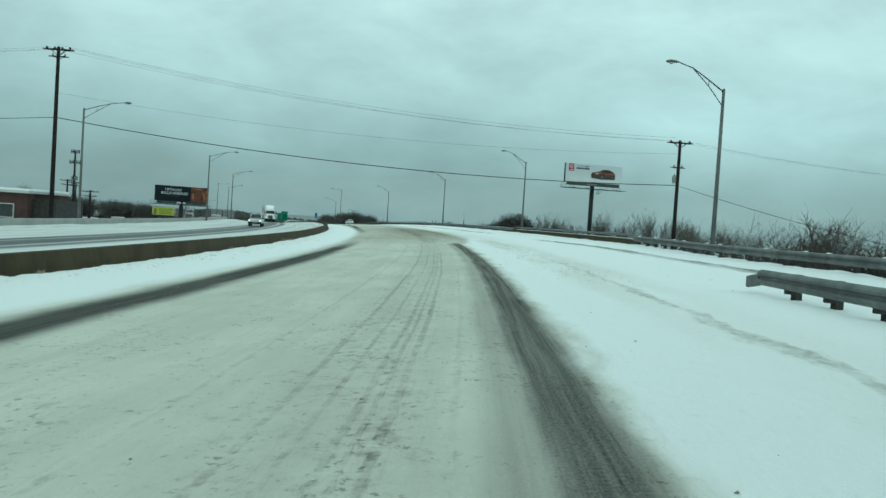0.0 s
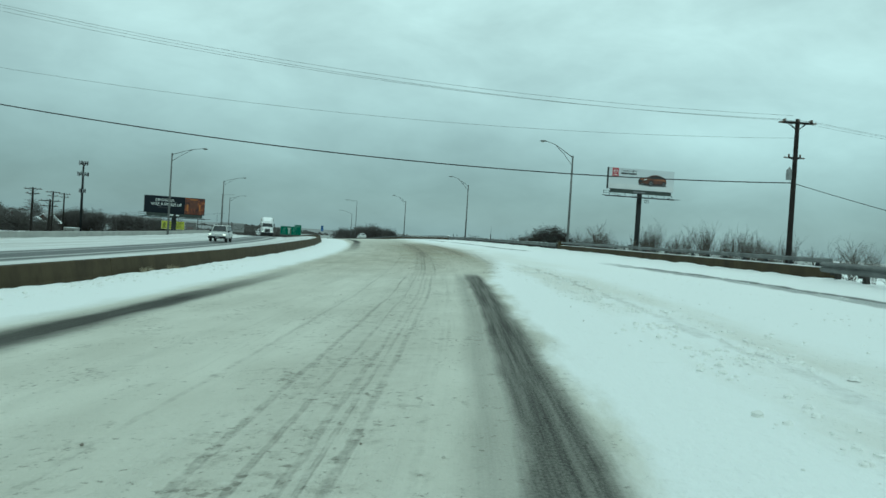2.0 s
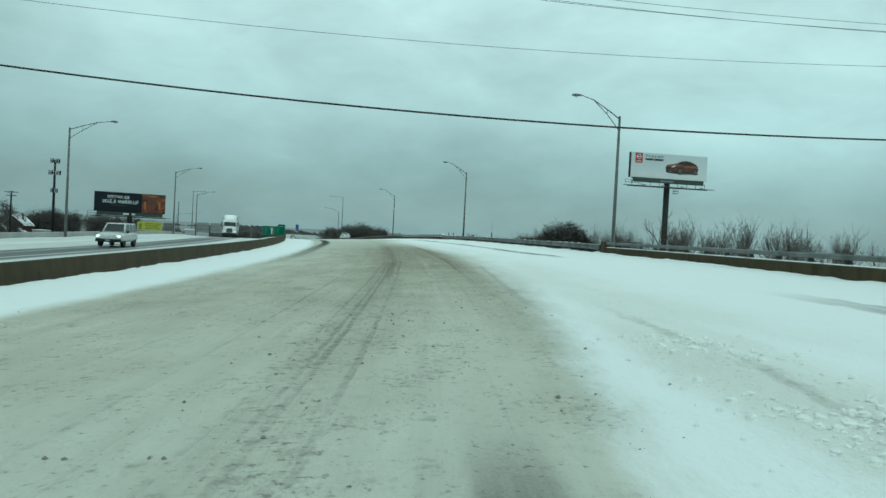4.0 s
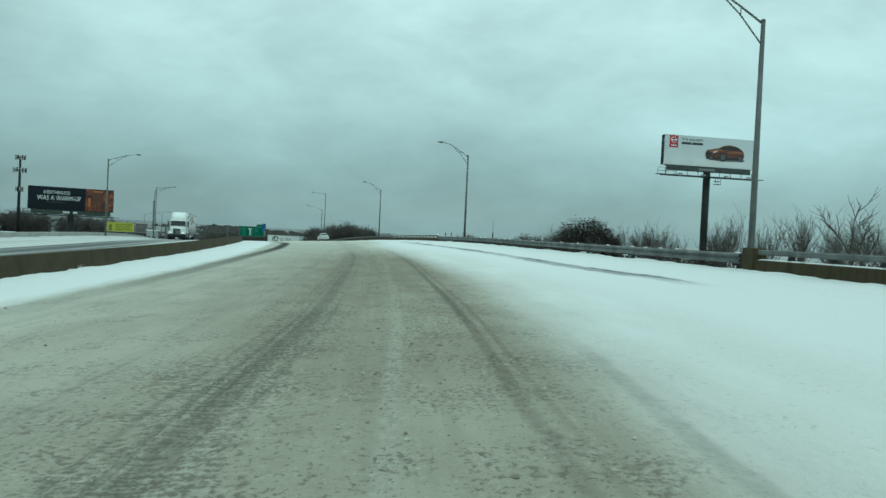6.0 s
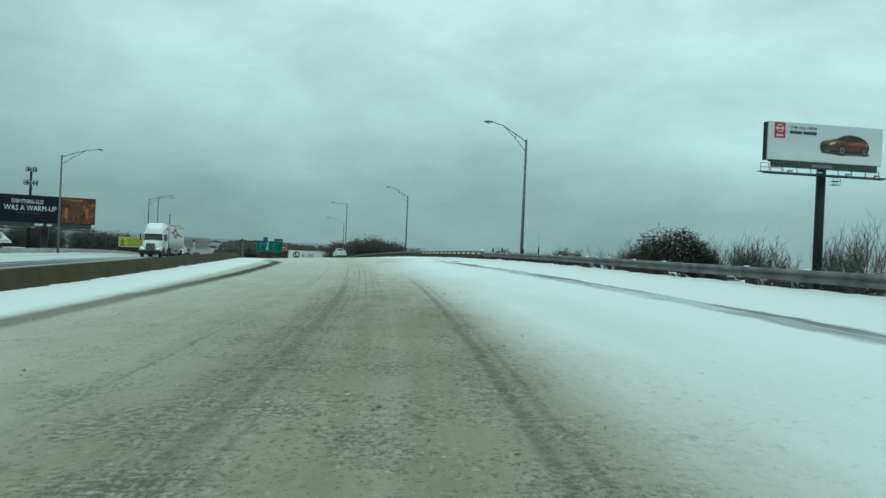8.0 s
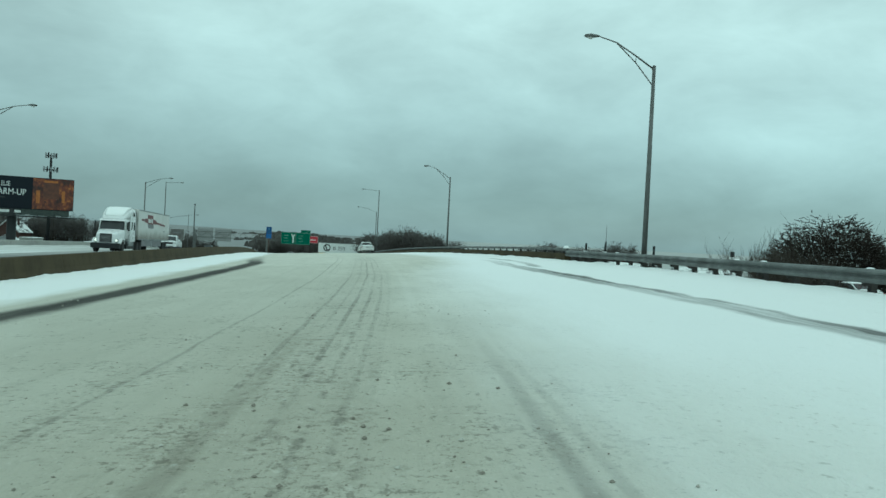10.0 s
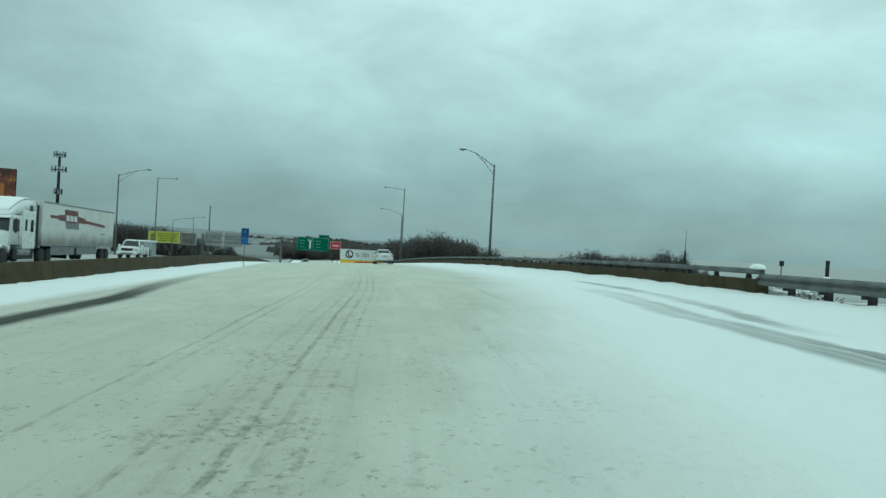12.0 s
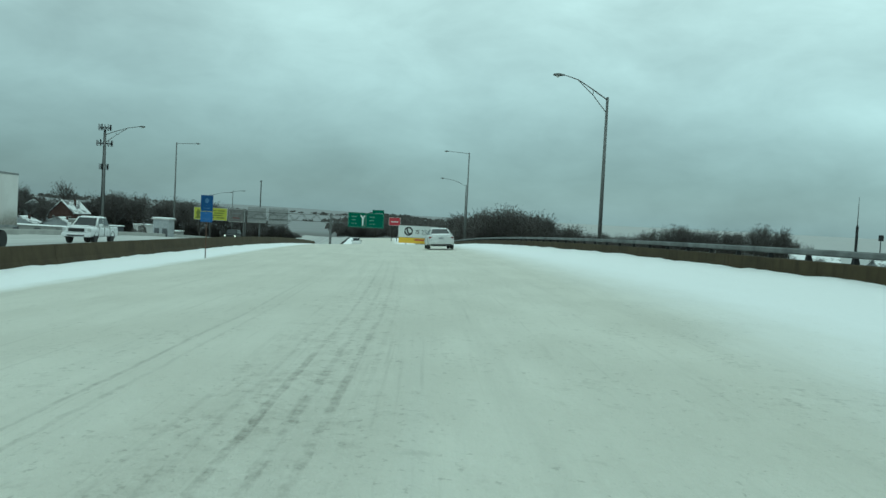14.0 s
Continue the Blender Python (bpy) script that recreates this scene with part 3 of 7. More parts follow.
ground = grid_sheet("ground", stretch(-4200, 4200, 3.0, -130, 70), stretch(-900, 4700, 4.0, -60, 480), lambda y, x: (x, y, terrain(y, x)), M_SNOW)
tagged(ground, "snow-covered ground falling away beside the raised highway", "ground", kind="structure")


def drift(y):
    return max(0.0, min((y - 75) / 120, 1.0)) * 1.42


def knots(x, *pts):
    """Straight lines from knot to knot."""
    if x <= pts[0][0]:
        return pts[0][1]
    for (a, p), (b, q) in zip(pts, pts[1:]):
        if x < b:
            return p + (q - p) * (x - a) / (b - a)
    return pts[-1][1]


RUTS = ((0.28, -90, 52), (0.95, -90, 52), (1.24, -90, 52), (-0.62, 60, 124), (0.92, 60, 196), (3.75, 88, 132), (1.53, 132, 196), (1.82, 132, 196), (-0.32, 132, 196))


def road_height(y, u):
    n = fbm(u, y, 0.35, 3)
    z = 0.010 * noise.noise(Vector((u * 2.3, y * 0.12, 3))) + 0.016 * noise.noise(Vector((u * 1.1, y * 0.4, 8)))
    worn = knots(y, (50, 0.45), (75, 1.0), (125, 1.0), (150, 0.55))
    if -5.2 < u < 6.5:
        z += worn * (0.018 * noise.noise(Vector((u * 2.7, y * 2.1, 1))) + 0.011 * noise.noise(Vector((u * 4.8, y * 3.6, 2))))
        w = u - drift(y)
        for r, y0, y1 in RUTS:
            if abs(w - r) < 0.25 and y0 < y < y1:
                z -= 0.018 * math.exp(-((w - r) / 0.09) ** 2) * (0.6 + 0.8 * noise.noise(Vector((r * 5, y * 0.5, 6))))
    wl_ = max(0.0, min((-5.3 - u) / 2.4, 1.0))
    z += wl_ * (0.10 + 0.05 * n) + max(0.0, min((-8.3 - u) / 0.9, 1.0)) * 0.05 * (0.3 + noise.noise(Vector((u * 1.3, y * 1.7, 7))))
    e = knots(y, (54, 3.0), (77, 4.85), (102, 5.55), (124, 5.0), (155, 4.9), (166, 5.5), (176, 7.2), (195, 9.2))
    wr = max(0.0, min((u - e) / 1.4, 1.0))
    z += wr * (0.05 + 0.02 * n + 0.022 * noise.noise(Vector((u * 1.7, y * 1.1, 5))) + 0.008 * noise.noise(Vector((u * 4.5, y * 3.7, 4))))
    g = e + 2.6 if y > 62 else 5.75
    ridge = math.exp(-((u - g) / 0.7) ** 2) * (1.0 if y < 62 else 0.5)
    z += ridge * (0.02 + 0.07 * max(0, noise.noise(Vector((u * 2.6, y * 1.9, 9)))))
    z += max(0.0, min((u - 12.9) / 2.4, 1.0)) * (0.15 + 0.035 * n + 0.03 * noise.noise(Vector((u * 1.2, y * 1.3, 4))))
    return z


ROAD_US = list(np.arange(-9.3, -6.3, 0.2)) + list(np.arange(-6.3, 8.0, 0.1)) + list(np.arange(8.0, 15.6, 0.2))
ROAD_YS = list(np.arange(-45, -2, 0.6)) + list(np.arange(-2, 206, 0.2)) + list(np.arange(206, 300, 0.6)) + list(np.arange(300, 520, 5.0))
road = grid_sheet("road", ROAD_US, ROAD_YS, lambda y, u: tuple(surf(y, u, road_height(y, u))), M_ROAD, uv=lambda y, u: (u, y))
tagged(road, "highway lanes under packed dirty snow with bare wheel strips", "road", kind="structure")


def far_height(y, u):
    a = max(0.0, min((u + 12.9) / 2.0, 1.0))
    b = max(0.0, min((-24.8 - u) / 2.5, 1.0))
    n = fbm(u, y, 0.4, 2, 2.0)
    return a * (0.42 + 0.10 * n) + b * (0.22 + 0.08 * n) + 0.01 * n


far_road = grid_sheet("road_opposite", list(np.arange(-29.2, -9.9, 0.55)), list(np.arange(-45, 320, 1.5)) + list(np.arange(320, 520, 6.0)),
                      lambda y, u: tuple(surf(y, u, far_height(y, u))), M_FAR_ROAD, uv=lambda y, u: (u, y))
tagged(far_road, "opposite lanes, ploughed to wet grey tracks between snow", "road", kind="structure")


def profile_run(name, parent, prof, y0, y1, length, u, material, gap=0.02, label="", dz=0.0):
    """Pieces that follow the road's line, each an outline swept along it. The outline is in (across, up)."""
    y = y0
    while y < y1 - 0.1:
        ye = min(y + length, y1)
        k = max(1, int((ye - y) / 3.0 + 0.5))
        rings = []
        for i in range(k + 1):
            yy = y + gap / 2 + (ye - y - gap) * i / k
            c = surf(yy, u, dz(yy) if callable(dz) else dz)
            rings.append([(c.x + a, c.y, c.z + b) for a, b in prof])
        part(name, loft(bmesh.new(), rings), material, parent, label)
        y = ye


JERSEY = [(-0.30, -0.2), (-0.30, 0.08), (-0.17, 0.33), (-0.085, 0.81), (-0.06, 0.84), (0.06, 0.84), (0.085, 0.81), (0.17, 0.33), (0.30, 0.08), (0.30, -0.2)]
median = base("median_barrier", "stained brown concrete median barrier with snow at its foot", "barrier", kind="structure")
profile_run("barrier_segment", median, JERSEY, -42, 330, 12.0, -9.62, M_BARRIER, 0.03, dz=lambda y: knots(y, (70, -0.15), (95, -0.04), (150, 0.0)))

outer_wall = base("wall_outer", "pale concrete wall along the opposite lanes", "wall", kind="structure")
profile_run("wall_panel", outer_wall, [(-0.16, -0.3), (-0.16, 0.66), (-0.12, 0.70), (0.12, 0.70), (0.16, 0.66), (0.2, -0.3)], -42, 330, 15.0, -29.3, M_WALL)

W_BEAM = [(0.0, 0.42), (-0.05, 0.45), (-0.085, 0.49), (-0.085, 0.53), (-0.03, 0.565), (-0.03, 0.595), (-0.085, 0.63), (-0.085, 0.67), (-0.05, 0.71), (0.0, 0.74),
          (0.012, 0.73), (-0.035, 0.70), (-0.07, 0.665), (-0.07, 0.635), (-0.015, 0.60), (-0.015, 0.56), (-0.07, 0.525), (-0.07, 0.495), (-0.035, 0.46), (0.012, 0.43)]


def guardrail(name, label, y0, y1, u, drop=0.0, scale=1.15):
    """W-beam rail on timber posts with blocks."""
    rail = base(name, label, "guardrail", kind="structure")
    profile_run("rail_beam", rail, [(a * scale, 0.825 + (b - 0.74) * scale) for a, b in W_BEAM], y0, y1, 3.81, u, M_RAIL, 0.0, dz=drop)
    post = block = cap = None
    y = y0 + 0.6
    while y < y1:
        m = Matrix.Translation(surf(y, u + 0.26, drop))
        if post is None:
            post = part("post", boxed(-0.085, 0.085, -0.09, 0.09, -0.5, 0.80, bevel=0.012), M_POST, rail)
            block = part("block", boxed(-0.25, -0.085, -0.08, 0.08, 0.36, 0.78, bevel=0.01), M_POST, rail)
            bm = bmesh.new()
            bmesh.ops.create_uvsphere(bm, u_segments=8, v_segments=5, radius=0.13)
            for v in bm.verts:
                v.co = Vector((v.co.x * 0.95 - 0.08, v.co.y * 0.9, 0.803 + max(v.co.z, -0.02) * 0.34))
            cap = part("snow_clump", bm, M_SNOWCAP, rail, "white snow clump", True)
            for o in (post, block, cap):
                o.matrix_local = m
        else:
            shared("post", post.data, rail, m)
            shared("block", block.data, rail, m)
            if random.random() < 0.55:
                shared("snow_clump", cap.data, rail, m)
        y += 1.905
    return rail


def parapet(name, label, y0, y1, u, ends=(), tall=0.58, snowy=True):
    """Brown concrete bridge parapet with a steel rail on short posts."""
    wall = base(name, label, "parapet", kind="structure")
    profile_run("parapet_panel", wall, [(-0.16, -0.4), (-0.16, tall - 0.03), (-0.13, tall), (0.22, tall), (0.25, tall - 0.03), (0.25, -0.4)], y0, y1, 6.0, u, M_PARAPET, 0.025)
    if snowy:
        profile_run("snow_strip", wall, [(-0.1, 0.578), (-0.07, 0.595), (0.05, 0.615), (0.18, 0.595), (0.21, 0.578)], y0, y1, 6.0, u, M_SNOWCAP, 0.3, "snow lying on the parapet")
    profile_run("rail_beam", wall, [(-0.05, 0.75), (-0.08, 0.79), (-0.08, 0.89), (-0.05, 0.93), (0.05, 0.93), (0.08, 0.89), (0.08, 0.79), (0.05, 0.75)], y0, y1, 6.0, u + 0.02, M_RAIL, 0.0)
    post = None
    y = y0 + 1.0
    while y < y1:
        m = Matrix.Translation(surf(y, u + 0.06))
        if post is None:
            bm = bmesh.new()
            box(bm, -0.09, 0.12, -0.13, 0.13, 0.55, 0.60)
            loft(bm, [[(-0.05, -0.12, 0.595), (0.10, -0.12, 0.595), (0.10, 0.12, 0.595), (-0.05, 0.12, 0.595)], [(-0.03, -0.08, 0.80), (0.06, -0.08, 0.80), (0.06, 0.08, 0.80), (-0.03, 0.08, 0.80)]])
            post = part("post", bm, M_DARKSTEEL, wall)
            post.matrix_local = m
        else:
            shared("post", post.data, wall, m)
        y += 2.4
    for ye in ends:
        part("end_post", boxed(-0.2, 0.3, -0.45, 0.45, -0.4, 0.98, bevel=0.03), M_PARAPET, wall).matrix_local = Matrix.Translation(surf(ye, u))
    return wall


guardrail("guardrail_1", "weathered steel guardrail on timber posts beside the shoulder", -40, 54.6, 15.1, 0.0)
parapet("parapet_1", "brown concrete bridge parapet with a grey steel rail", 54.9, 105.9, 15.5, (106.35,))
guardrail("guardrail_2", "weathered steel guardrail between two bridge parapets", 106.85, 181.2, 15.3, -0.04)
parapet("parapet_2", "brown concrete overpass parapet with a steel rail", 181.4, 420, 15.4, (), 0.60, False)
lump = bmesh.new()
bmesh.ops.create_uvsphere(lump, u_segments=12, v_segments=7, radius=0.5)
for v in lump.verts:
    v.co = Vector((v.co.x * 0.34, v.co.y * 1.5 + 0.06 * math.sin(7 * v.co.x), max(v.co.z, -0.06) * 0.3))
end_snow = surf(181.7, 15.42, 0.93)
tagged(part("snow_lump", lump, M_SNOWCAP, None, "", True), "rounded lump of snow on the end of the parapet rail", "snow").matrix_basis = Matrix.Translation(end_snow)
# the rail in the gore, with its end wing
gore = guardrail("guardrail_3", "short grey guardrail ending in the snow of the gore", -38, 17.4, 8.85, -0.20)
gore_end = surf(17.4, 8.85, -0.20)
bm = bmesh.new()
loft(bm, [[(gore_end.x + a + 0.02 * k, gore_end.y + 0.35 * k, gore_end.z + 0.05 * -k + 0.44 + 0.3 * b) for a, b in ((0.0, 0), (-0.07, 0.1), (-0.07, 0.9), (0.0, 1), (0.03, 0.9), (0.03, 0.1))] for k in (0, 1, 2)])
part("end_wing", bm, M_RAIL, gore)
bm = bmesh.new()
loft(bm, [[(gore_end.x - 0.35 * k, gore_end.y - 0.2 + 0.9 * k, gore_end.z + 0.10 + 0.02 * k + b) for b in (0.0, 0.12)] + [(gore_end.x - 0.35 * k + 0.03, gore_end.y - 0.2 + 0.9 * k, gore_end.z + 0.22 + 0.02 * k - b) for b in (0.0, 0.12)] for k in (0, 0.5, 1)])
part("anchor_strut", bm, M_RAIL, gore)


def at(x, y, z):
    return Matrix.Translation((x, y, z))


# ---- things: lamps, poles and wires ----
def slope(y):
    return (ax(y + 0.5) - ax(y - 0.5))


def street_lamp(x, y, foot, top, reach, rise, kind="truss", label="", base_r=0.14):
    """A tapered pole with an arm towards the road; reach is signed along x."""
    lamp = base("street_lamp", label or "tall grey highway lamp with a truss arm", "street lamp", Matrix.Translation((x, y, foot)), "highway lamps")
    h = top - foot
    s = 1 if reach > 0 else -1
    part("pole", tubed([(0, 0, -0.3), (0, 0, h * 0.5), (0, 0, h)], [base_r, base_r * 0.8, base_r * 0.6], 10), M_POLE, lamp, smooth=True)
    part("base_plate", boxed(-0.22, 0.22, -0.22, 0.22, -0.02, 0.05, bevel=0.01), M_POLE, lamp)
    part("cap", tubed([(0, 0, h), (0, 0, h + 0.05), (0, 0, h + 0.09)], [base_r * 0.66, base_r * 0.6, 0.02], 10), M_POLE, lamp)
    tip = Vector((reach, 0, h + rise))
    if kind == "truss":
        up = [(0, 0, h - 0.12), (reach * 0.33, 0, h + rise * 0.36), (reach * 0.68, 0, h + rise * 0.80), tuple(tip)]
        low = [(0, 0, h - 0.95), (reach * 0.33, 0, h - 0.95 + (rise + 0.65) * 0.55), (reach * 0.68, 0, h + rise * 0.78)]
        part("arm", tubed(up, [0.045, 0.04, 0.035, 0.03], 6), M_POLE, lamp, smooth=True)
        part("brace", tubed(low, 0.03, 6), M_POLE, lamp)
        part("strut", tubed([(reach * 0.33, 0, up[1][2]), (reach * 0.33, 0, low[1][2])], 0.02, 5), M_POLE, lamp)
    elif kind == "flat":
        part("arm", tubed([(0, 0, h - 0.1), tuple(tip)], 0.04, 6), M_POLE, lamp)
    else:
        part("arm", tubed([(reach * k, 0, h - 0.2 + (rise + 0.2) * math.sin(k * math.pi / 2)) for k in (0, 0.3, 0.6, 1)], 0.04, 6), M_POLE, lamp, smooth=True)
    bm = bmesh.new()
    rings = []
    for k, w, a, b in ((0, 0.05, 0.05, 0.05), (0.15, 0.09, 0.08, 0.07), (0.4, 0.17, 0.10, 0.10), (0.62, 0.16, 0.07, 0.10), (0.72, 0.08, 0.03, 0.05)):
        c = tip + Vector((s * k, 0, 0.02 * k))
        rings.append([(c.x, c.y + w * q, c.z + (a if r > 0 else -b) * abs(r)) for q, r in ((-1, 0.2), (-0.6, 0.9), (0.6, 0.9), (1, 0.2), (0.6, -0.8), (-0.6, -0.8))])
    head = part("head", loft(bm, rings), M_POLE, lamp, smooth=True)
    part("lens", tubed([tip + Vector((s * 0.42, 0, -0.07)), tip + Vector((s * 0.42, 0, -0.15))], [0.14, 0.07], 10), M_LENS, head)
    return lamp


RIGHT_LAMPS = [(16.0, 44.4, 10.15), (16.3, 109.5, 10.45), (10.08, 170.4, 10.58), (-1.05, 234.5, 9.45)]
for x, y, top in RIGHT_LAMPS:
    street_lamp(x, y, surf(y, 16.2).z - 0.2, top, -2.75, 1.38, label="tall grey highway lamp with a truss arm behind the rail")
LEFT_LAMPS = [(-32.3, 80.9, 10.4), (-30.75, 132.1, 9.85), (-38.2, 195.1, 9.86), (-51.3, 262.0, 8.33)]
for x, y, top in LEFT_LAMPS:
    street_lamp(x, y, surf(y, -30).z - 0.2, top, 3.75, 0.85, label="grey highway lamp standing behind the pale wall")
street_lamp(-62.0, 299.7, surf(299.7, -28).z - 0.3, 10.5, 3.0, 0.0, "flat", "tall grey lamp with a straight arm")
street_lamp(-18.1, 308.5, surf(310, 16.5).z, 11.4, -3.2, 0.15, "flat", "tall grey lamp with a straight arm beside the overpass")
street_lamp(-21.4, 334.9, surf(334, 16.5).z, 7.4, -4.2, 1.1, "curve", "grey lamp with a curved arm beyond the crest")
street_lamp(-83.6, 361, -7, 3.6, 4.6, 0.7, "curve", "distant slim grey lamp with a curved arm", 0.1)
street_lamp(-76.6, 357, -7, 4.6, 2.2, 0.1, "flat", "distant slim grey lamp with a short arm", 0.1)
mast = base("mast", "bare grey steel mast beyond the gantry", "mast", at(-112.4, 468.5, -9))
part("pole", tubed([(0, 0, -1), (0, 0, 10), (0, 0, 19.4)], [0.3, 0.26, 0.2], 8), M_POLE, mast)
part("cap", tubed([(0, 0, 19.4), (0, 0, 19.75)], [0.32, 0.3], 8), M_DARKSTEEL, mast)


def cable(label, a, b, sag, r, material):
    """A hanging wire between two points."""
    a, b = Vector(a), Vector(b)
    n = 28
    pts = [a.lerp(b, i / n) - Vector((0, 0, sag * 4 * (i / n) * (1 - i / n))) for i in range(n + 1)]
    return tagged(part("overhead_cable", tubed(pts, r, 5), material), label, "cable", "overhead cables")


def utility_pole(x, y, foot, top, arms, label, transformer=None, lean=0.0):
    pole = base("utility_pole", label, "utility pole", pose(x, y, foot, 0, lean, 0), "utility poles")
    h = top - foot
    part("pole", tubed([(0, 0, -0.5), (0, 0, h * 0.5), (0, 0, h)], [0.25, 0.21, 0.17], 10), M_WOODPOLE, pole, smooth=True)
    for z, half, off in arms:
        arm = part("crossarm", boxed(-half, half, off - 0.06, off + 0.06, z - 0.07, z + 0.07, bevel=0.008), M_WOODPOLE, pole)
        k = max(2, int(half * 3.2))
        for i in range(k):
            xx = -half + 0.08 + (2 * half - 0.16) * i / (k - 1)
            part("insulator", tubed([(xx, off, z + 0.05), (xx, off, z + 0.12), (xx, off, z + 0.17), (xx, off, z + 0.23), (xx, off, z + 0.3)], [0.035, 0.095, 0.06, 0.095, 0.035], 7), M_CERAMIC, arm)
        for sx in (-1, 1):
            # strain insulators where the line ends on the arm
            part("insulator", tubed([(sx * half, off, z), (sx * (half + 0.1), off, z), (sx * (half + 0.16), off, z), (sx * (half + 0.26), off, z), (sx * (half + 0.34), off, z)], [0.03, 0.08, 0.05, 0.08, 0.03], 7), M_CERAMIC, arm)
        for s in (-1, 1):
            part("brace", tubed([(s * half * 0.6, off, z - 0.05), (0, 0.0, z - half * 0.55)], 0.03, 5), M_DARKSTEEL, arm)
    if transformer:
        tx, tz = transformer
        can = part("transformer", tubed([(tx, 0, tz - 0.45), (tx, 0, tz - 0.42), (tx, 0, tz + 0.35), (tx, 0, tz + 0.42)], [0.2, 0.24, 0.24, 0.18], 12), M_GALV, pole, "grey transformer can", True)
        for dy in (-0.1, 0.1):
            part("bushing", tubed([(tx, dy, tz + 0.4), (tx, dy, tz + 0.62)], [0.045, 0.025], 6), M_CERAMIC, can)
        part("bracket", boxed(min(tx, 0), max(tx, 0), -0.04, 0.04, tz - 0.05, tz + 0.05), M_DARKSTEEL, pole)
    return pole


LX, LY, LT = -37.85, 88.4, 17.5
RX, RY, RT = 31.2, 92.0, 12.86
utility_pole(LX, LY, -1.4, LT, [(18.6, 1.25, -0.15), (18.6, 1.25, 0.15), (17.9, 0.7, 0.15)], "tall dark wooden utility pole with double crossarms behind the wall")
utility_pole(RX, RY, -1.6, RT, [(14.15, 1.2, -0.15), (14.15, 1.2, 0.15), (11.3, 0.55, 0.15)], "dark wooden utility pole with crossarms and a transformer", (-0.42, 9.9))
cable("thick black cable sagging across the highway", (LX, LY, 10.1), (RX, RY, 7.62), 1.5, 0.045, M_CABLE)
for dx, dz in ((-1.1, 0.05), (-0.4, 0.4), (1.1, 0.0)):
    cable("thin power wire high across the highway", (LX + dx, LY + 0.15, LT - 0.1 + dz), (RX + dx, RY + 0.15, RT - 0.1 + dz), 1.65, 0.013, M_THINWIRE)
cable("thin power wire high across the highway", (LX, LY, 12.7), (RX, RY, 11.3), 1.45, 0.012, M_THINWIRE)
for dx in (-1.1, 0.4, 1.1):
    cable("thin power wire leading away from the pole", (RX + dx, RY, RT - 0.1), (RX + 60 + dx, RY + 6, 11.5), 1.4, 0.009, M_THINWIRE)
    cable("thin power wire leading away from the pole", (LX + dx, LY, LT - 0.1), (LX - 62 + dx, LY + 4, 15.5), 1.4, 0.009, M_THINWIRE)
cable("black cable leading away from the pole", (LX, LY, 10.1), (LX - 60, LY + 4, 8.5), 1.0, 0.03, M_CABLE)
cable("black service cable slanting down from the pole", (RX, RY, 7.6), (RX + 22, RY - 12, 1.6), 0.4, 0.028, M_CABLE)
utility_pole(RX + 60, RY + 6, -2.0, 11.6, [(12.9, 1.2, 0.0)], "dark wooden utility pole with a crossarm beyond the brush")
utility_pole(LX - 61, LY + 4, -3.0, 15.6, [(17.9, 1.2, 0.0)], "dark wooden utility pole with a crossarm behind the buildings")
# smaller poles among the trees of the far side
for x, y, top in ((-74, 190, 6.0), (-88, 232, 6.5), (-101, 270, 7.0), (-62, 170, 3.6)):
    utility_pole(x, y, -3.4, top, [(top + 3.1, 1.5, 0.0), (top + 2.2, 1.1, 0.0)], "small dark utility pole among bare trees")


# ---- billboards, signs and the gantry ----
def lettering(text, size, m, material, parent, name="lettering", label="", wide=1.0):
    """Flat letters as a mesh, standing in the plane of m (x right, z up)."""
    cu = bpy.data.curves.new(name, "FONT")
    cu.body, cu.size, cu.align_x, cu.extrude = text, size, "LEFT", 0.004
    cu.resolution_u = 2
    ob = bpy.data.objects.new(name, cu)
    me = bpy.data.meshes.new_from_object(ob)
    bpy.data.objects.remove(ob)
    me.name = name
    me.transform(Matrix(((wide, 0, 0, 0), (0, 0, -1, 0), (0, 1, 0, 0), (0, 0, 0, 1))))
    me.materials.clear()
    me.materials.append(material)
    o = new(name, me)
    o.parent = parent
    o.matrix_local = m
    if label:
        o["label"] = label
    return o


def plate(bm, pts, y0, y1):
    """A flat outline in (x, z) with a little thickness."""
    return loft(bm, [[(a, y0, b) for a, b in pts], [(a, y1, b) for a, b in pts]])


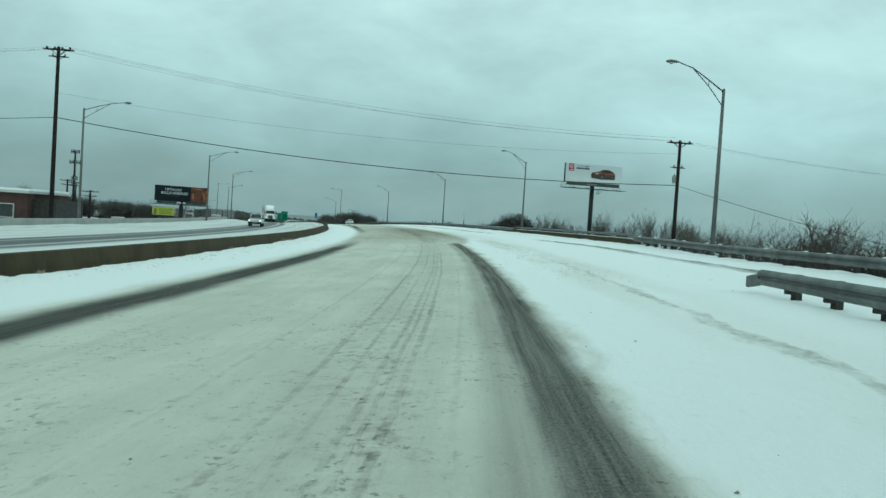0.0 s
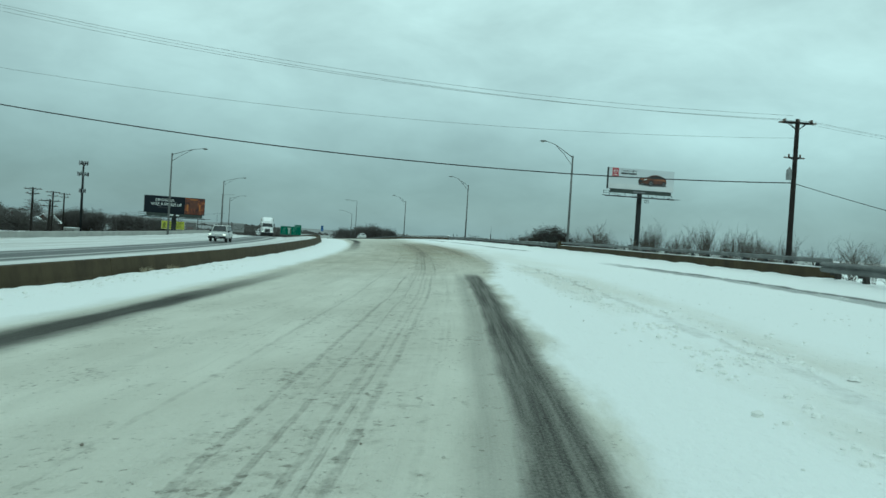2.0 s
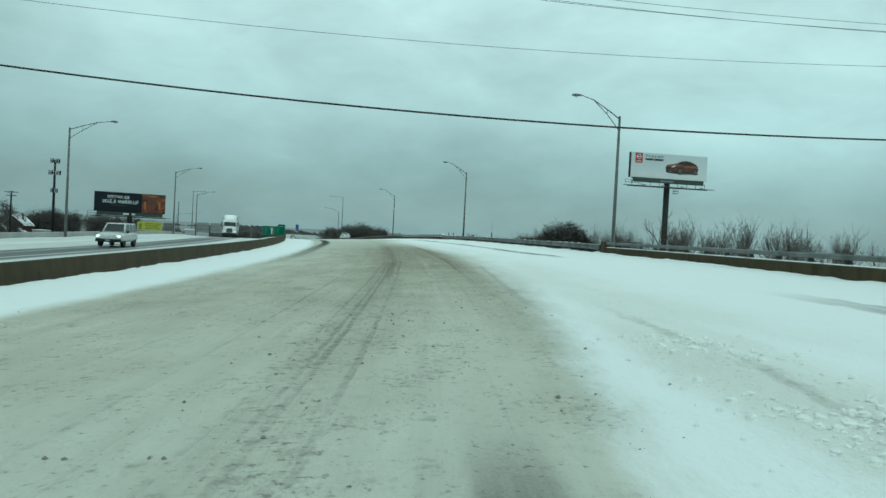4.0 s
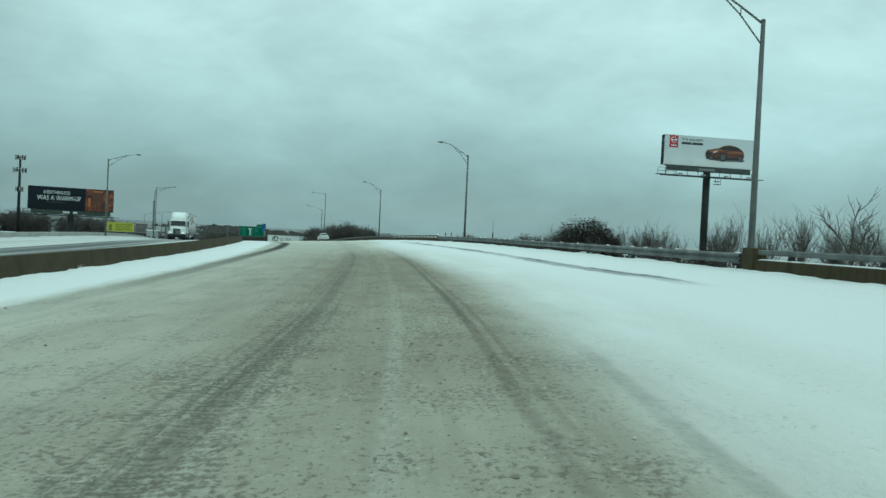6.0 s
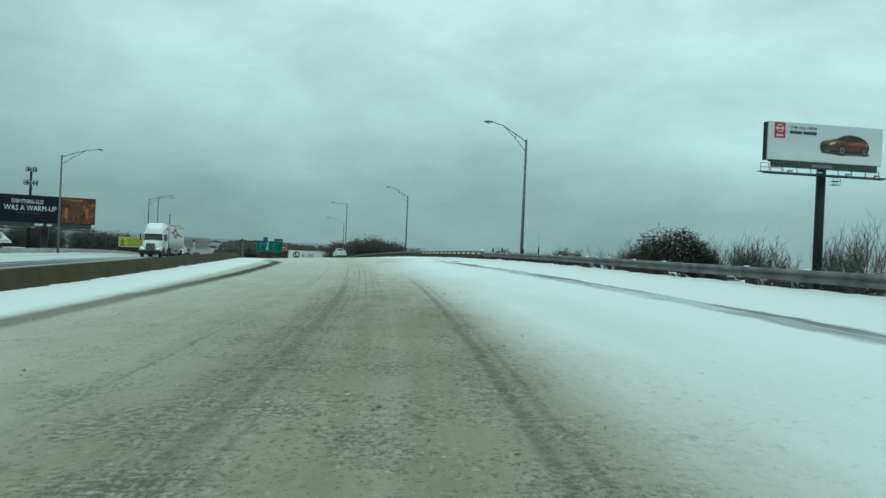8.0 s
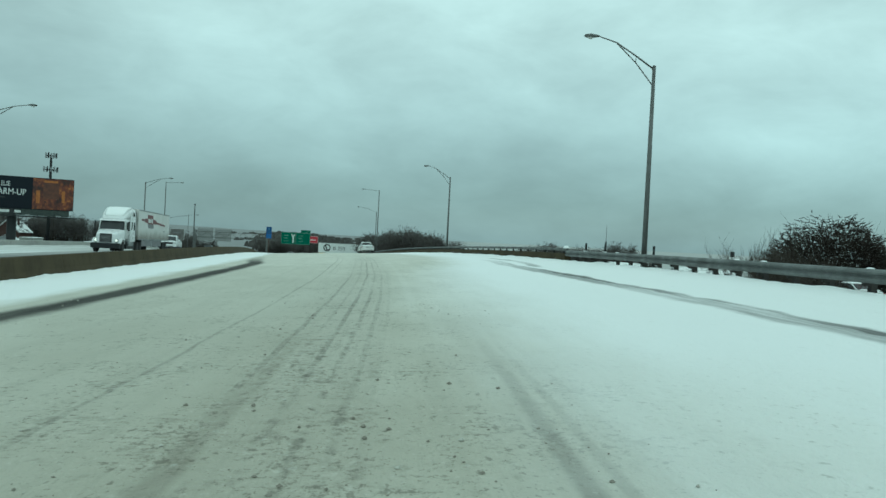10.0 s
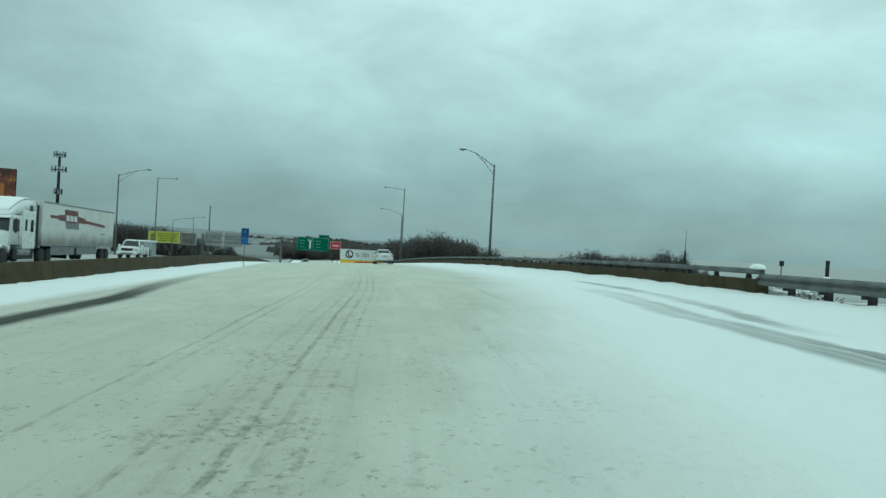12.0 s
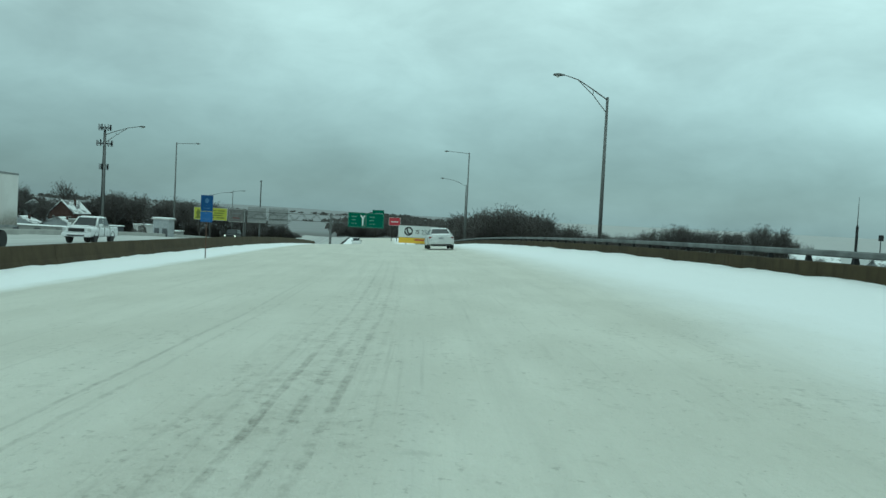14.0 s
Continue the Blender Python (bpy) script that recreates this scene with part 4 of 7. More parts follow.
def billboard(left, right, z_top, tall, apron, foot, label, post_at, face, depth=1.4, post_r=0.55, drop=0.12):
    """A bulletin on one post. left and right: the upper corners' x and y, as seen from the front."""
    a, b = Vector((*left, 0)), Vector((*right, 0))
    d = b - a
    width = d.length
    board = base("billboard", label, "billboard", Matrix.Translation((a.x, a.y, 0)) @ Matrix.Rotation(math.atan2(d.y, d.x), 4, "Z"), "billboards")
    z0 = z_top - tall
    panel = part("panel", boxed(0, width, 0, 0.25, z0, z_top, bevel=0.03), face, board)
    part("back_panel", boxed(0.15, width - 0.15, depth - 0.25, depth, z0 + 0.05, z_top - 0.05, bevel=0.03), M_DARKSTEEL, board, "dark back face")
    for x in (0.0, width - 0.12):
        part("side_closer", boxed(x, x + 0.12, 0.24, depth - 0.24, z0, z_top - 0.02), M_DARKSTEEL, board)
    part("apron", boxed(0.5, width - 0.5, 0.12, 0.2, z0 - apron, z0, bevel=0.01), M_APRON, board, "dark apron under the poster")
    px = width * post_at
    part("post", tubed([(px, depth / 2, foot - 0.5), (px, depth / 2, z0 + 0.3)], post_r, 20), M_DARKSTEEL, board, smooth=True)
    part("torsion_beam", tubed([(0.6, depth / 2, z0 + 0.1), (width - 0.6, depth / 2, z0 + 0.1)], 0.3, 10), M_DARKSTEEL, board)
    # the catwalk hangs below the apron on short brackets
    zw = z0 - apron - drop
    deck = part("catwalk", boxed(-1.5, width + 1.1, -1.15, -0.35, zw - 0.03, zw + 0.05), M_DARKSTEEL, board)
    part("edge_beam", boxed(-0.6, width + 0.2, -0.1, 0.06, zw - 0.12, zw + 0.06), M_DARKSTEEL, deck)
    n = int(width / 1.9)
    for i in range(n + 1):
        x = 0.3 + (width - 0.6) * i / n
        part("bracket", tubed([(x, 0.15, z0 - apron + 0.3), (x, -0.05, zw), (x, -1.15, zw)], 0.05, 4), M_DARKSTEEL, deck)
    for q in (0.5, 1.0):
        part("handrail", tubed([(-1.5, -1.12, zw + q), (1.2, -1.12, zw + q)], 0.035, 5), M_DARKSTEEL, deck)
    for x in (-1.5, -0.15, 1.2):
        part("rail_post", tubed([(x, -1.12, zw), (x, -1.12, zw + 1.02)], 0.035, 5), M_DARKSTEEL, deck)
    for i in range(4):
        x = width * (i + 0.5) / 4
        lamp_box = part("floodlight", boxed(x - 0.3, x + 0.3, -1.95, -1.6, zw + 0.05, zw + 0.24, bevel=0.03), M_GALV, deck)
        part("arm", tubed([(x, -1.1, zw + 0.03), (x, -1.7, zw + 0.1)], 0.03, 5), M_DARKSTEEL, lamp_box)
    # a small caged landing beside the post
    cx0, cx1 = px + post_r + 0.25, px + post_r + 1.15
    for z in (zw - 1.05, zw - 0.6, zw - 0.1):
        part("cage_hoop", tubed([(cx0, -0.6, z), (cx1, -0.6, z), (cx1, 0.1, z), (cx0, 0.1, z), (cx0, -0.6, z)], 0.035, 4), M_DARKSTEEL, board)
    for x in (cx0, (cx0 + cx1) / 2, cx1):
        part("cage_bar", tubed([(x, -0.6, zw - 1.1), (x, -0.6, zw)], 0.03, 4), M_DARKSTEEL, board)
    return board, width, z0, z_top


M_APRON = plain("dark_green_apron", (0.05, 0.065, 0.055), (0.03, 0.04, 0.036), 0.6)


def haze_face(name, c0, c1, mid=0.5):
    """A printed poster whose tone changes from bottom to top."""
    m = Nodes(name, 0.45)
    s = m.add("SeparateXYZ")
    m.link(m.add("TexCoord").outputs["Generated"], s.inputs[0])
    n = m.noise(0.35, 4, 0.5)
    z = m.math("ADD", s.outputs[2], m.math("MULTIPLY", m.math("SUBTRACT", n, 0.5), 0.35))
    m.colour(m.mix(m.step(z, mid - 0.35, mid + 0.4), c0, c1))
    return m.mat


def fire_face():
    """A poster picture of glowing amber and red shapes on black."""
    m = Nodes("fiery_poster_print", 0.45)
    co = m.add("TexCoord").outputs["Object"]
    a, b = m.noise(0.9, 5, 0.65, co, (1, 1, 0.7)), m.noise(2.6, 5, 0.7, co)
    c = m.mix(m.step(a, 0.36, 0.56), (0.02, 0.006, 0.004), (0.11, 0.024, 0.010))
    c = m.mix(m.step(m.math("MULTIPLY", a, b), 0.25, 0.36), c, (0.27, 0.085, 0.016))
    c = m.mix(m.step(m.math("MULTIPLY", a, b), 0.34, 0.44), c, (0.42, 0.19, 0.04))
    m.colour(c)
    return m.mat


M_POSTERGREY = haze_face("pale_grey_poster", (0.62, 0.64, 0.65), (0.54, 0.57, 0.59), 0.4)
M_POSTERDARK = plain("near_black_poster", (0.009, 0.012, 0.017), (0.014, 0.018, 0.024), 0.7, gloss=0.12)
M_FIRE = fire_face()
M_AMBERGLOW = plain("amber_print", (0.36, 0.13, 0.02), (0.24, 0.07, 0.012), 0.45)
M_BROWNRED = plain("copper_print", (0.05, 0.016, 0.009), (0.11, 0.035, 0.016), 0.4, 0, 1.5)
M_COPPERLIGHT = plain("copper_highlight_print", (0.27, 0.10, 0.04), (0.17, 0.055, 0.022), 0.4, 0, 1.5)
M_DARKRIM = plain("grey_rim_print", (0.16, 0.16, 0.16), (0.09, 0.09, 0.09), 0.5)
M_POSTERPALE = plain("pale_poster_ground", (0.66, 0.67, 0.67), (0.58, 0.595, 0.60), 0.5, 0, 0.3)
M_INKGREY = plain("dark_grey_print", (0.04, 0.042, 0.045), None, 0.5)

# the pale one on the embankment
bb, W, Z0, Z1 = billboard((42.67, 201.56), (57.72, 203.74), 18.53, 4.6, 0.85, -2.0, "pale billboard with a copper car picture on one dark post", 0.50, M_POSTERGREY, drop=0.75)
part("red_square", boxed(0.75, 2.15, -0.035, 0.0, Z1 - 1.95, Z1 - 0.1), M_RED, bb, "red logo square")
part("logo_shape", tubed([(1.45 + 0.42 * math.cos(k * math.tau / 14), -0.045, Z1 - 0.8 + 0.42 * math.sin(k * math.tau / 14)) for k in range(15)], 0.055, 4), M_SIGNWHITE, bb)
part("logo_bar", boxed(0.92, 1.98, -0.05, -0.036, Z1 - 0.87, Z1 - 0.72), M_SIGNWHITE, bb)
part("logo_bar", boxed(1.0, 1.9, -0.05, -0.036, Z1 - 1.72, Z1 - 1.55), M_SIGNWHITE, bb)
lettering("THE ALL-NEW", 0.56, at(2.75, -0.03, Z1 - 0.78), M_INKGREY, bb, "lettering", "dark grey poster lettering")
for a, b in ((2.75, 4.35), (4.5, 6.3)):
    part("text_bar", boxed(a, b, -0.03, 0.0, Z1 - 1.36, Z1 - 1.0), M_INKGREY, bb)
def print_part(name, pts, y0, y1, mat, parent, label=""):
    return part(name, plate(bmesh.new(), [(x, Z0 + z) for x, z in pts], y0, y1), mat, parent, label)


def oval(cx, cz, rx, rz):
    return [(cx + rx * math.cos(k * math.tau / 20), cz + rz * math.sin(k * math.tau / 20)) for k in range(20)]


print_part("ground_print", ((0.3, 0.1), (14.9, 0.1), (14.9, 1.15), (9.0, 1.25), (0.3, 1.05)), -0.02, 0.0, M_POSTERPALE, bb, "pale ground of the poster picture")
print_part("shadow_print", ((6.9, 1.2), (9.6, 0.95), (13.4, 1.1), (13.5, 1.4), (7.0, 1.45)), -0.03, -0.021, M_DARKRIM, bb, "grey shadow under the pictured car")
car_print = print_part("car_print", ((6.85, 1.55), (6.8, 2.2), (7.1, 2.62), (8.2, 2.85), (9.0, 3.0), (9.9, 3.42), (10.9, 3.55), (11.9, 3.42), (12.8, 3.05), (13.3, 2.55), (13.4, 2.0), (13.2, 1.4), (12.0, 1.25), (9.0, 1.15), (7.2, 1.3)), -0.045, -0.031, M_BROWNRED, bb, "copper car picture")
print_part("window_print", ((9.1, 2.92), (9.95, 3.32), (10.9, 3.44), (11.9, 3.32), (12.6, 2.98), (12.3, 2.78), (10.5, 2.72)), -0.06, -0.046, M_BLACK, car_print)
print_part("pillar_print", ((10.15, 2.7), (10.3, 2.7), (10.6, 3.42), (10.45, 3.42)), -0.07, -0.061, M_BROWNRED, car_print)
print_part("highlight_print", ((7.2, 2.55), (8.2, 2.78), (9.1, 2.86), (10.4, 2.64), (9.0, 2.5), (7.6, 2.3)), -0.06, -0.046, M_COPPERLIGHT, car_print)
print_part("highlight_print", ((10.5, 2.62), (12.4, 2.7), (13.2, 2.5), (13.25, 2.3), (12.4, 2.35), (10.6, 2.3)), -0.06, -0.046, M_COPPERLIGHT, car_print)
print_part("highlight_print", ((9.9, 3.44), (10.9, 3.56), (11.9, 3.44), (11.9, 3.36), (10.9, 3.48), (9.95, 3.37)), -0.06, -0.046, M_COPPERLIGHT, car_print)
print_part("sill_print", ((7.0, 1.4), (7.0, 1.62), (9.1, 1.5), (12.0, 1.6), (13.2, 1.7), (13.2, 1.42), (12.0, 1.28), (9.0, 1.18)), -0.06, -0.046, M_BLACK, car_print)
for cx, cz, rx, rz in ((9.75, 1.62, 0.56, 0.66), (12.75, 1.58, 0.42, 0.55), (7.75, 1.4, 0.42, 0.3)):
    wheel = print_part("wheel_print", oval(cx, cz, rx, rz), -0.075, -0.061, M_BLACK, car_print)
    print_part("rim_print", oval(cx, cz, rx * 0.62, rz * 0.62), -0.085, -0.076, M_DARKRIM, wheel)
    print_part("hub_print", oval(cx, cz, rx * 0.25, rz * 0.25), -0.095, -0.086, M_BLACK, wheel)
print_part("headlamp_print", ((8.0, 2.38), (8.8, 2.62), (8.75, 2.42), (8.1, 2.22)), -0.075, -0.061, M_SIGNWHITE, car_print)
print_part("grille_print", ((6.95, 1.75), (6.98, 2.3), (7.75, 2.3), (7.7, 1.75)), -0.075, -0.061, M_BLACK, car_print)
part("name_bar", boxed(5.9, 8.6, 0.09, 0.119, Z0 - 0.62, Z0 - 0.3), M_GREYMARK, bb, "grey name bar")

# the dark one over the far side
lb, W, Z0, Z1 = billboard((-66.6, 235.0), (-53.35, 242.1), 7.12, 4.35, 0.85, -3.6, "black billboard with white lettering and a fiery picture", 0.5, M_POSTERDARK, 1.2, 0.6)
fire = part("fire_print", boxed(W * 0.66, W - 0.06, -0.03, 0.0, Z0 + 0.08, Z1 - 0.06), M_FIRE, lb, "fiery amber picture")
for x0, x1, a, b, mat in ((0.745, 0.875, 0.35, 0.86, M_BROWNRED), (0.755, 0.865, 0.86, 0.93, M_AMBERGLOW), (0.69, 0.72, 0.2, 0.6, M_AMBERGLOW), (0.90, 0.925, 0.25, 0.62, M_AMBERGLOW)):
    part("glow_print", boxed(W * x0, W * x1, -0.045, -0.031, Z0 + 4.35 * a, Z0 + 4.35 * b), mat, fire)
lettering("EVERYTHING ELSE", 0.92, at(W * 0.17, -0.03, Z1 - 1.35), M_SIGNWHITE, lb, "lettering", "white condensed poster lettering", 0.62)
lettering("WAS A WARM-UP", 1.22, at(W * 0.10, -0.03, Z1 - 2.5), M_SIGNWHITE, lb, "lettering", "white condensed poster lettering", 0.78)
part("text_bar", boxed(W * 0.22, W * 0.44, -0.03, 0.0, Z1 - 2.95, Z1 - 2.85), M_INKGREY, lb)
part("name_bar", boxed(W * 0.40, W * 0.57, 0.09, 0.119, Z0 - 0.55, Z0 - 0.2), M_SIGNWHITE, lb, "white name bar")


def low_board(x0, y0, x1, y1, z0, z1, face, label, foot, posts=3):
    a, b = Vector((x0, y0, 0)), Vector((x1, y1, 0))
    d = b - a
    w = d.length
    ob = base("poster_board", label, "billboard", Matrix.Translation(a) @ Matrix.Rotation(math.atan2(d.y, d.x), 4, "Z"))
    part("panel", boxed(0, w, 0, 0.2, z0, z1, bevel=0.02), face, ob)
    for i in range(posts):
        x = w * (i + 0.5) / posts
        part("post", boxed(x - 0.12, x + 0.12, 0.25, 0.5, foot, z1 - 0.2), M_POST, ob)
    for a_, b_, c_, d_ in ((-0.1, w + 0.1, z1, z1 + 0.1), (-0.1, w + 0.1, z0 - 0.1, z0), (-0.1, 0, z0, z1), (w, w + 0.1, z0, z1)):
        part("trim", boxed(a_, b_, -0.06, 0.22, c_, d_), M_TRIM, ob)
    return ob, w


ws, w = low_board(-52.4, 428.0, -33.5, 431.0, -5.75, -2.3, M_SIGNWHITE, "white and amber advertising board with a black ring mark", -12.0, 4)
part("amber_band", boxed(0.1, w * 0.78, -0.03, 0.1, -7.6, -5.9), M_AMBER, ws, "amber lower band")
part("text_bar", boxed(w * 0.26, w * 0.7, -0.06, -0.031, -6.7, -6.3), M_RED, ws)
part("ring_mark", tubed([(w * 0.16 + 1.15 * math.cos(k * math.tau / 18), -0.05, -3.95 + 1.15 * math.sin(k * math.tau / 18)) for k in range(19)], 0.2, 4), M_BLACK, ws, "black ring mark")
part("ring_mark", tubed([(w * 0.13, -0.05, -3.0), (w * 0.155, -0.05, -4.6), (w * 0.2, -0.05, -4.6)], 0.2, 4), M_BLACK, ws)
lettering("IS 250", 1.9, at(w * 0.27, -0.04, -4.7), M_BLACK, ws, "lettering", "black board lettering", 0.95)
lettering("349", 1.9, at(w * 0.68, -0.04, -4.7), M_BLACK, ws, "lettering", "black board lettering", 1.0)
rs, w = low_board(-66.5, 480.0, -62.4, 480.5, -3.2, -0.4, M_RED, "red advertising board beyond the gantry", -12.0, 2)
part("text_bar", boxed(w * 0.2, w * 0.8, -0.03, 0.0, -2.1, -1.75), M_SIGNWHITE, rs)


M_SIGNFADED = plain("dulled_sign_legend", (0.16, 0.33, 0.26), None, 0.5)
M_OLIVE = plain("olive_print", (0.20, 0.22, 0.03), (0.14, 0.16, 0.03), 0.5)
M_GREYBOARD = plain("grey_brown_board", (0.17, 0.165, 0.155), (0.11, 0.105, 0.10), 0.7, 0, 1.0)


ys, w = low_board(-120.4, 431.3, -109.5, 431.8, -3.75, 0.1, M_YELLOW, "yellow poster board with dark lines of writing", -9.5)
for a, b, z in ((0.3, 0.46, -0.55), (0.5, 0.68, -0.55), (0.72, 0.93, -0.55), (0.3, 0.58, -1.3), (0.62, 0.9, -1.3), (0.34, 0.5, -2.05), (0.54, 0.86, -2.05), (0.3, 0.62, -2.8), (0.66, 0.92, -2.8)):
    part("text_bar", boxed(w * a, w * b, -0.03, 0.0, z - 0.36, z), M_OLIVE, ys)
part("dark_figure", plate(bmesh.new(), [(0.35, -3.4), (0.9, -2.6), (0.6, -1.6), (1.2, -0.5), (1.9, -0.9), (2.2, -1.9), (1.7, -2.3), (2.3, -3.3), (1.4, -3.5)], -0.03, 0.0), M_OLIVE, ys, "dark printed shape")
ds, w = low_board(-108.9, 432.0, -104.0, 432.6, -3.9, 0.0, M_GREYBOARD, "grey-brown poster board beside the yellow one", -9.5, 2)
part("text_bar", boxed(w * 0.2, w * 0.7, -0.03, 0.0, -2.9, -2.6), M_MAROON, ds)
part("text_bar", boxed(w * 0.2, w * 0.8, -0.03, 0.0, -1.5, -1.1), M_GREYMARK, ds)



def gantry():
    g = base("sign_gantry", "steel lattice sign gantry with green guide signs over the road", "sign gantry")
    y = 370.5
    ground_z = zp(y) - 1.5
    for x in (-57.5, -79.0):
        for dy in (-0.55, 0.55):
            part("upright", tubed([(x, y + dy, ground_z), (x, y + dy, 0.6)], 0.14, 8), M_POLE, g)
    for xa, xb, z0, z1 in ((-79.0, -57.5, -1.5, 0.1), (-57.5, -44.6, -1.5, 0.1)):
        for z in (z0, z1):
            for dy in (-0.55, 0.55):
                part("chord", tubed([(xa, y + dy, z), (xb, y + dy, z)], 0.065, 6), M_POLE, g)
        n = int((xb - xa) / 1.7)
        for i in range(n):
            a, b = xa + (xb - xa) * i / n, xa + (xb - xa) * (i + 1) / n
            for dy in (-0.55, 0.55):
                part("lattice_bar", tubed([(a, y + dy, z0 if i % 2 else z1), (b, y + dy, z1 if i % 2 else z0)], 0.03, 4), M_POLE, g)
    def guide(x0, x1, z0, z1, tab=None):
        s = part("guide_sign", boxed(x0, x1, y - 0.85, y - 0.75, z0, z1, bevel=0.02), M_GREEN, g, "green guide sign with white legend")
        for a, b, c, d in ((x0 + 0.1, x1 - 0.1, z1 - 0.16, z1 - 0.1), (x0 + 0.1, x1 - 0.1, z0 + 0.1, z0 + 0.16), (x0 + 0.1, x0 + 0.16, z0 + 0.1, z1 - 0.1), (x1 - 0.16, x1 - 0.1, z0 + 0.1, z1 - 0.1)):
            part("border", boxed(a, b, y - 0.87, y - 0.852, c, d), M_SIGNFADED, s)
        w_, h_ = x1 - x0, z1 - z0
        for a, b, c, d in ((0.2, 0.32, 0.70, 0.76), (0.36, 0.5, 0.70, 0.76), (0.2, 0.44, 0.48, 0.53), (0.22, 0.36, 0.24, 0.28), (0.4, 0.5, 0.24, 0.28)):
            part("text_bar", boxed(x0 + w_ * a, x0 + w_ * b, y - 0.87, y - 0.852, z0 + h_ * c, z0 + h_ * d), M_SIGNFADED, s)
        for k in (0.25, 0.75):
            part("hanger", boxed(x0 + w_ * k - 0.06, x0 + w_ * k + 0.06, y - 0.75, y - 0.55, z0 + 0.1, z1 - 0.1), M_GALV, s)
        return s
    a = guide(-53.1, -48.9, -2.35, 1.15)
    part("arrow", plate(bmesh.new(), [(-49.7, -1.9), (-49.7, -0.2), (-50.2, 0.55), (-49.9, 0.6), (-49.52, 0.1), (-49.15, 0.6), (-49.0, 0.4), (-49.35, -0.2), (-49.35, -1.9)], y - 0.89, y - 0.871), M_SIGNWHITE, a)
    b = guide(-48.8, -44.5, -2.35, 1.15)
    part("exit_tab", boxed(-47.3, -44.5, y - 0.85, y - 0.75, 1.2, 1.95, bevel=0.02), M_GREEN, b)
    for x0, x1 in ((-78.6, -73.9), (-73.3, -68.4)):
        sb = part("sign_back", boxed(x0, x1, y + 0.7, y + 0.8, -2.6, 1.2, bevel=0.02), M_SIGNBACK, g, "bare aluminium back of a sign")
        for z in (-1.8, -0.6, 0.5):
            part("stiffener", boxed(x0 + 0.1, x1 - 0.1, y + 0.6, y + 0.69, z, z + 0.12), M_GALV, sb)


gantry()


def blue_sign():
    x, y = -20.15, 218.6
    foot = surf(y, x - ax(y), 0.1).z
    s = base("road_sign", "pair of small blue information signs on a thin rusty post", "road sign", pose(x, y, foot, 0, 0, 8))
    top = 1.97 - foot
    part("post", boxed(-0.02, 0.02, 0.0, 0.04, -0.4, top - 0.05), M_RUST, s)
    for z0, z1, mat in ((top - 0.76, top, M_BLUE), (top - 1.27, top - 0.78, M_BLUELIGHT)):
        p = part("panel", boxed(-0.29, 0.29, -0.03, 0.0, z0, z1, bevel=0.01), mat, s)
        for q in (-0.14, 0.14):
            part("rivet", tubed([(0, -0.028, (z0 + z1) / 2 + q), (0, -0.036, (z0 + z1) / 2 + q)], 0.012, 6), M_GALV, p)
        part("text_bar", boxed(-0.15, 0.15, -0.04, -0.032, z0 + 0.13, z0 + 0.16), M_BLUEPALE, p)
        if z1 - z0 > 0.7:
            part("symbol", plate(bmesh.new(), oval(0, z0 + 0.5, 0.09, 0.12), -0.04, -0.032), M_BLUEPALE, p)


M_BLUELIGHT = plain("lighter_sign_blue", (0.018, 0.10, 0.30), (0.014, 0.08, 0.25), 0.5)
M_BLUEPALE = plain("faded_sign_legend", (0.06, 0.15, 0.30), None, 0.5)
M_RUST = plain("rusty_brown_steel", (0.10, 0.055, 0.035), (0.06, 0.035, 0.025), 0.8)
blue_sign()


def cell_tower(x, y, foot, top):
    t = base("cell_tower", "dark monopole cell tower with three tiers of antennas", "cell tower", at(x, y, foot))
    h = top - foot
    part("mast", tubed([(0, 0, 0), (0, 0, h * 0.6), (0, 0, h - 0.5)], [0.75, 0.6, 0.45], 12), M_DARKSTEEL, t, smooth=True)
    for k, (z, r) in enumerate(((h - 1.1, 2.1), (h - 6.9, 2.7), (h - 15.7, 1.5))):
        tier = part("antenna_platform", tubed([(r * math.cos(q * math.tau / 12), r * math.sin(q * math.tau / 12), z) for q in range(13)], 0.12, 5), M_DARKSTEEL, t)
        for q in range(3):
            a = q * math.tau / 3 + 0.4
            part("arm", tubed([(0, 0, z), (r * math.cos(a), r * math.sin(a), z)], 0.1, 5), M_DARKSTEEL, tier)
        for q in range(12):
            a = q * math.tau / 12
            c = Vector((r * math.cos(a), r * math.sin(a), z))
            part("antenna", boxed(c.x - 0.2, c.x + 0.2, c.y - 0.14, c.y + 0.14, z - 0.9, z + 1.1 + 0.2 * (q % 2), bevel=0.04), M_GREYSIDING if q % 3 else M_DARKSTEEL, tier)
    return t


cell_tower(-172.9, 466, -9, 28.7)


# ---- vehicles ----
def wheel_set(parent, xs, ys, r, width, material=None):
    done = None
    for y in ys:
        for s in (-1, 1):
            m = at(s * xs, y, r) @ (Matrix.Identity(4) if s > 0 else Matrix.Rotation(math.pi, 4, "Z"))
            w = new("wheel")
            w.empty_display_size = 0.1
            w.parent = parent
            w.matrix_local = m
            if done is None:
                t = part("tyre", disc_wheel(bmesh.new(), -width, 0.0, r), M_RUBBER, w, smooth=True)
                bm = bmesh.new()
                loft(bm, [[(x, q * math.cos(k * math.tau / 16), q * math.sin(k * math.tau / 16)) for k in range(16)] for x, q in ((-0.12, r * 0.62), (-0.02, r * 0.62), (-0.035, r * 0.52), (-0.05, r * 0.2), (-0.02, r * 0.12))])
                c = part("rim", bm, material or M_RIM, w)
                done = (t.data, c.data)
            else:
                shared("tyre", done[0], w)
                shared("rim", done[1], w)


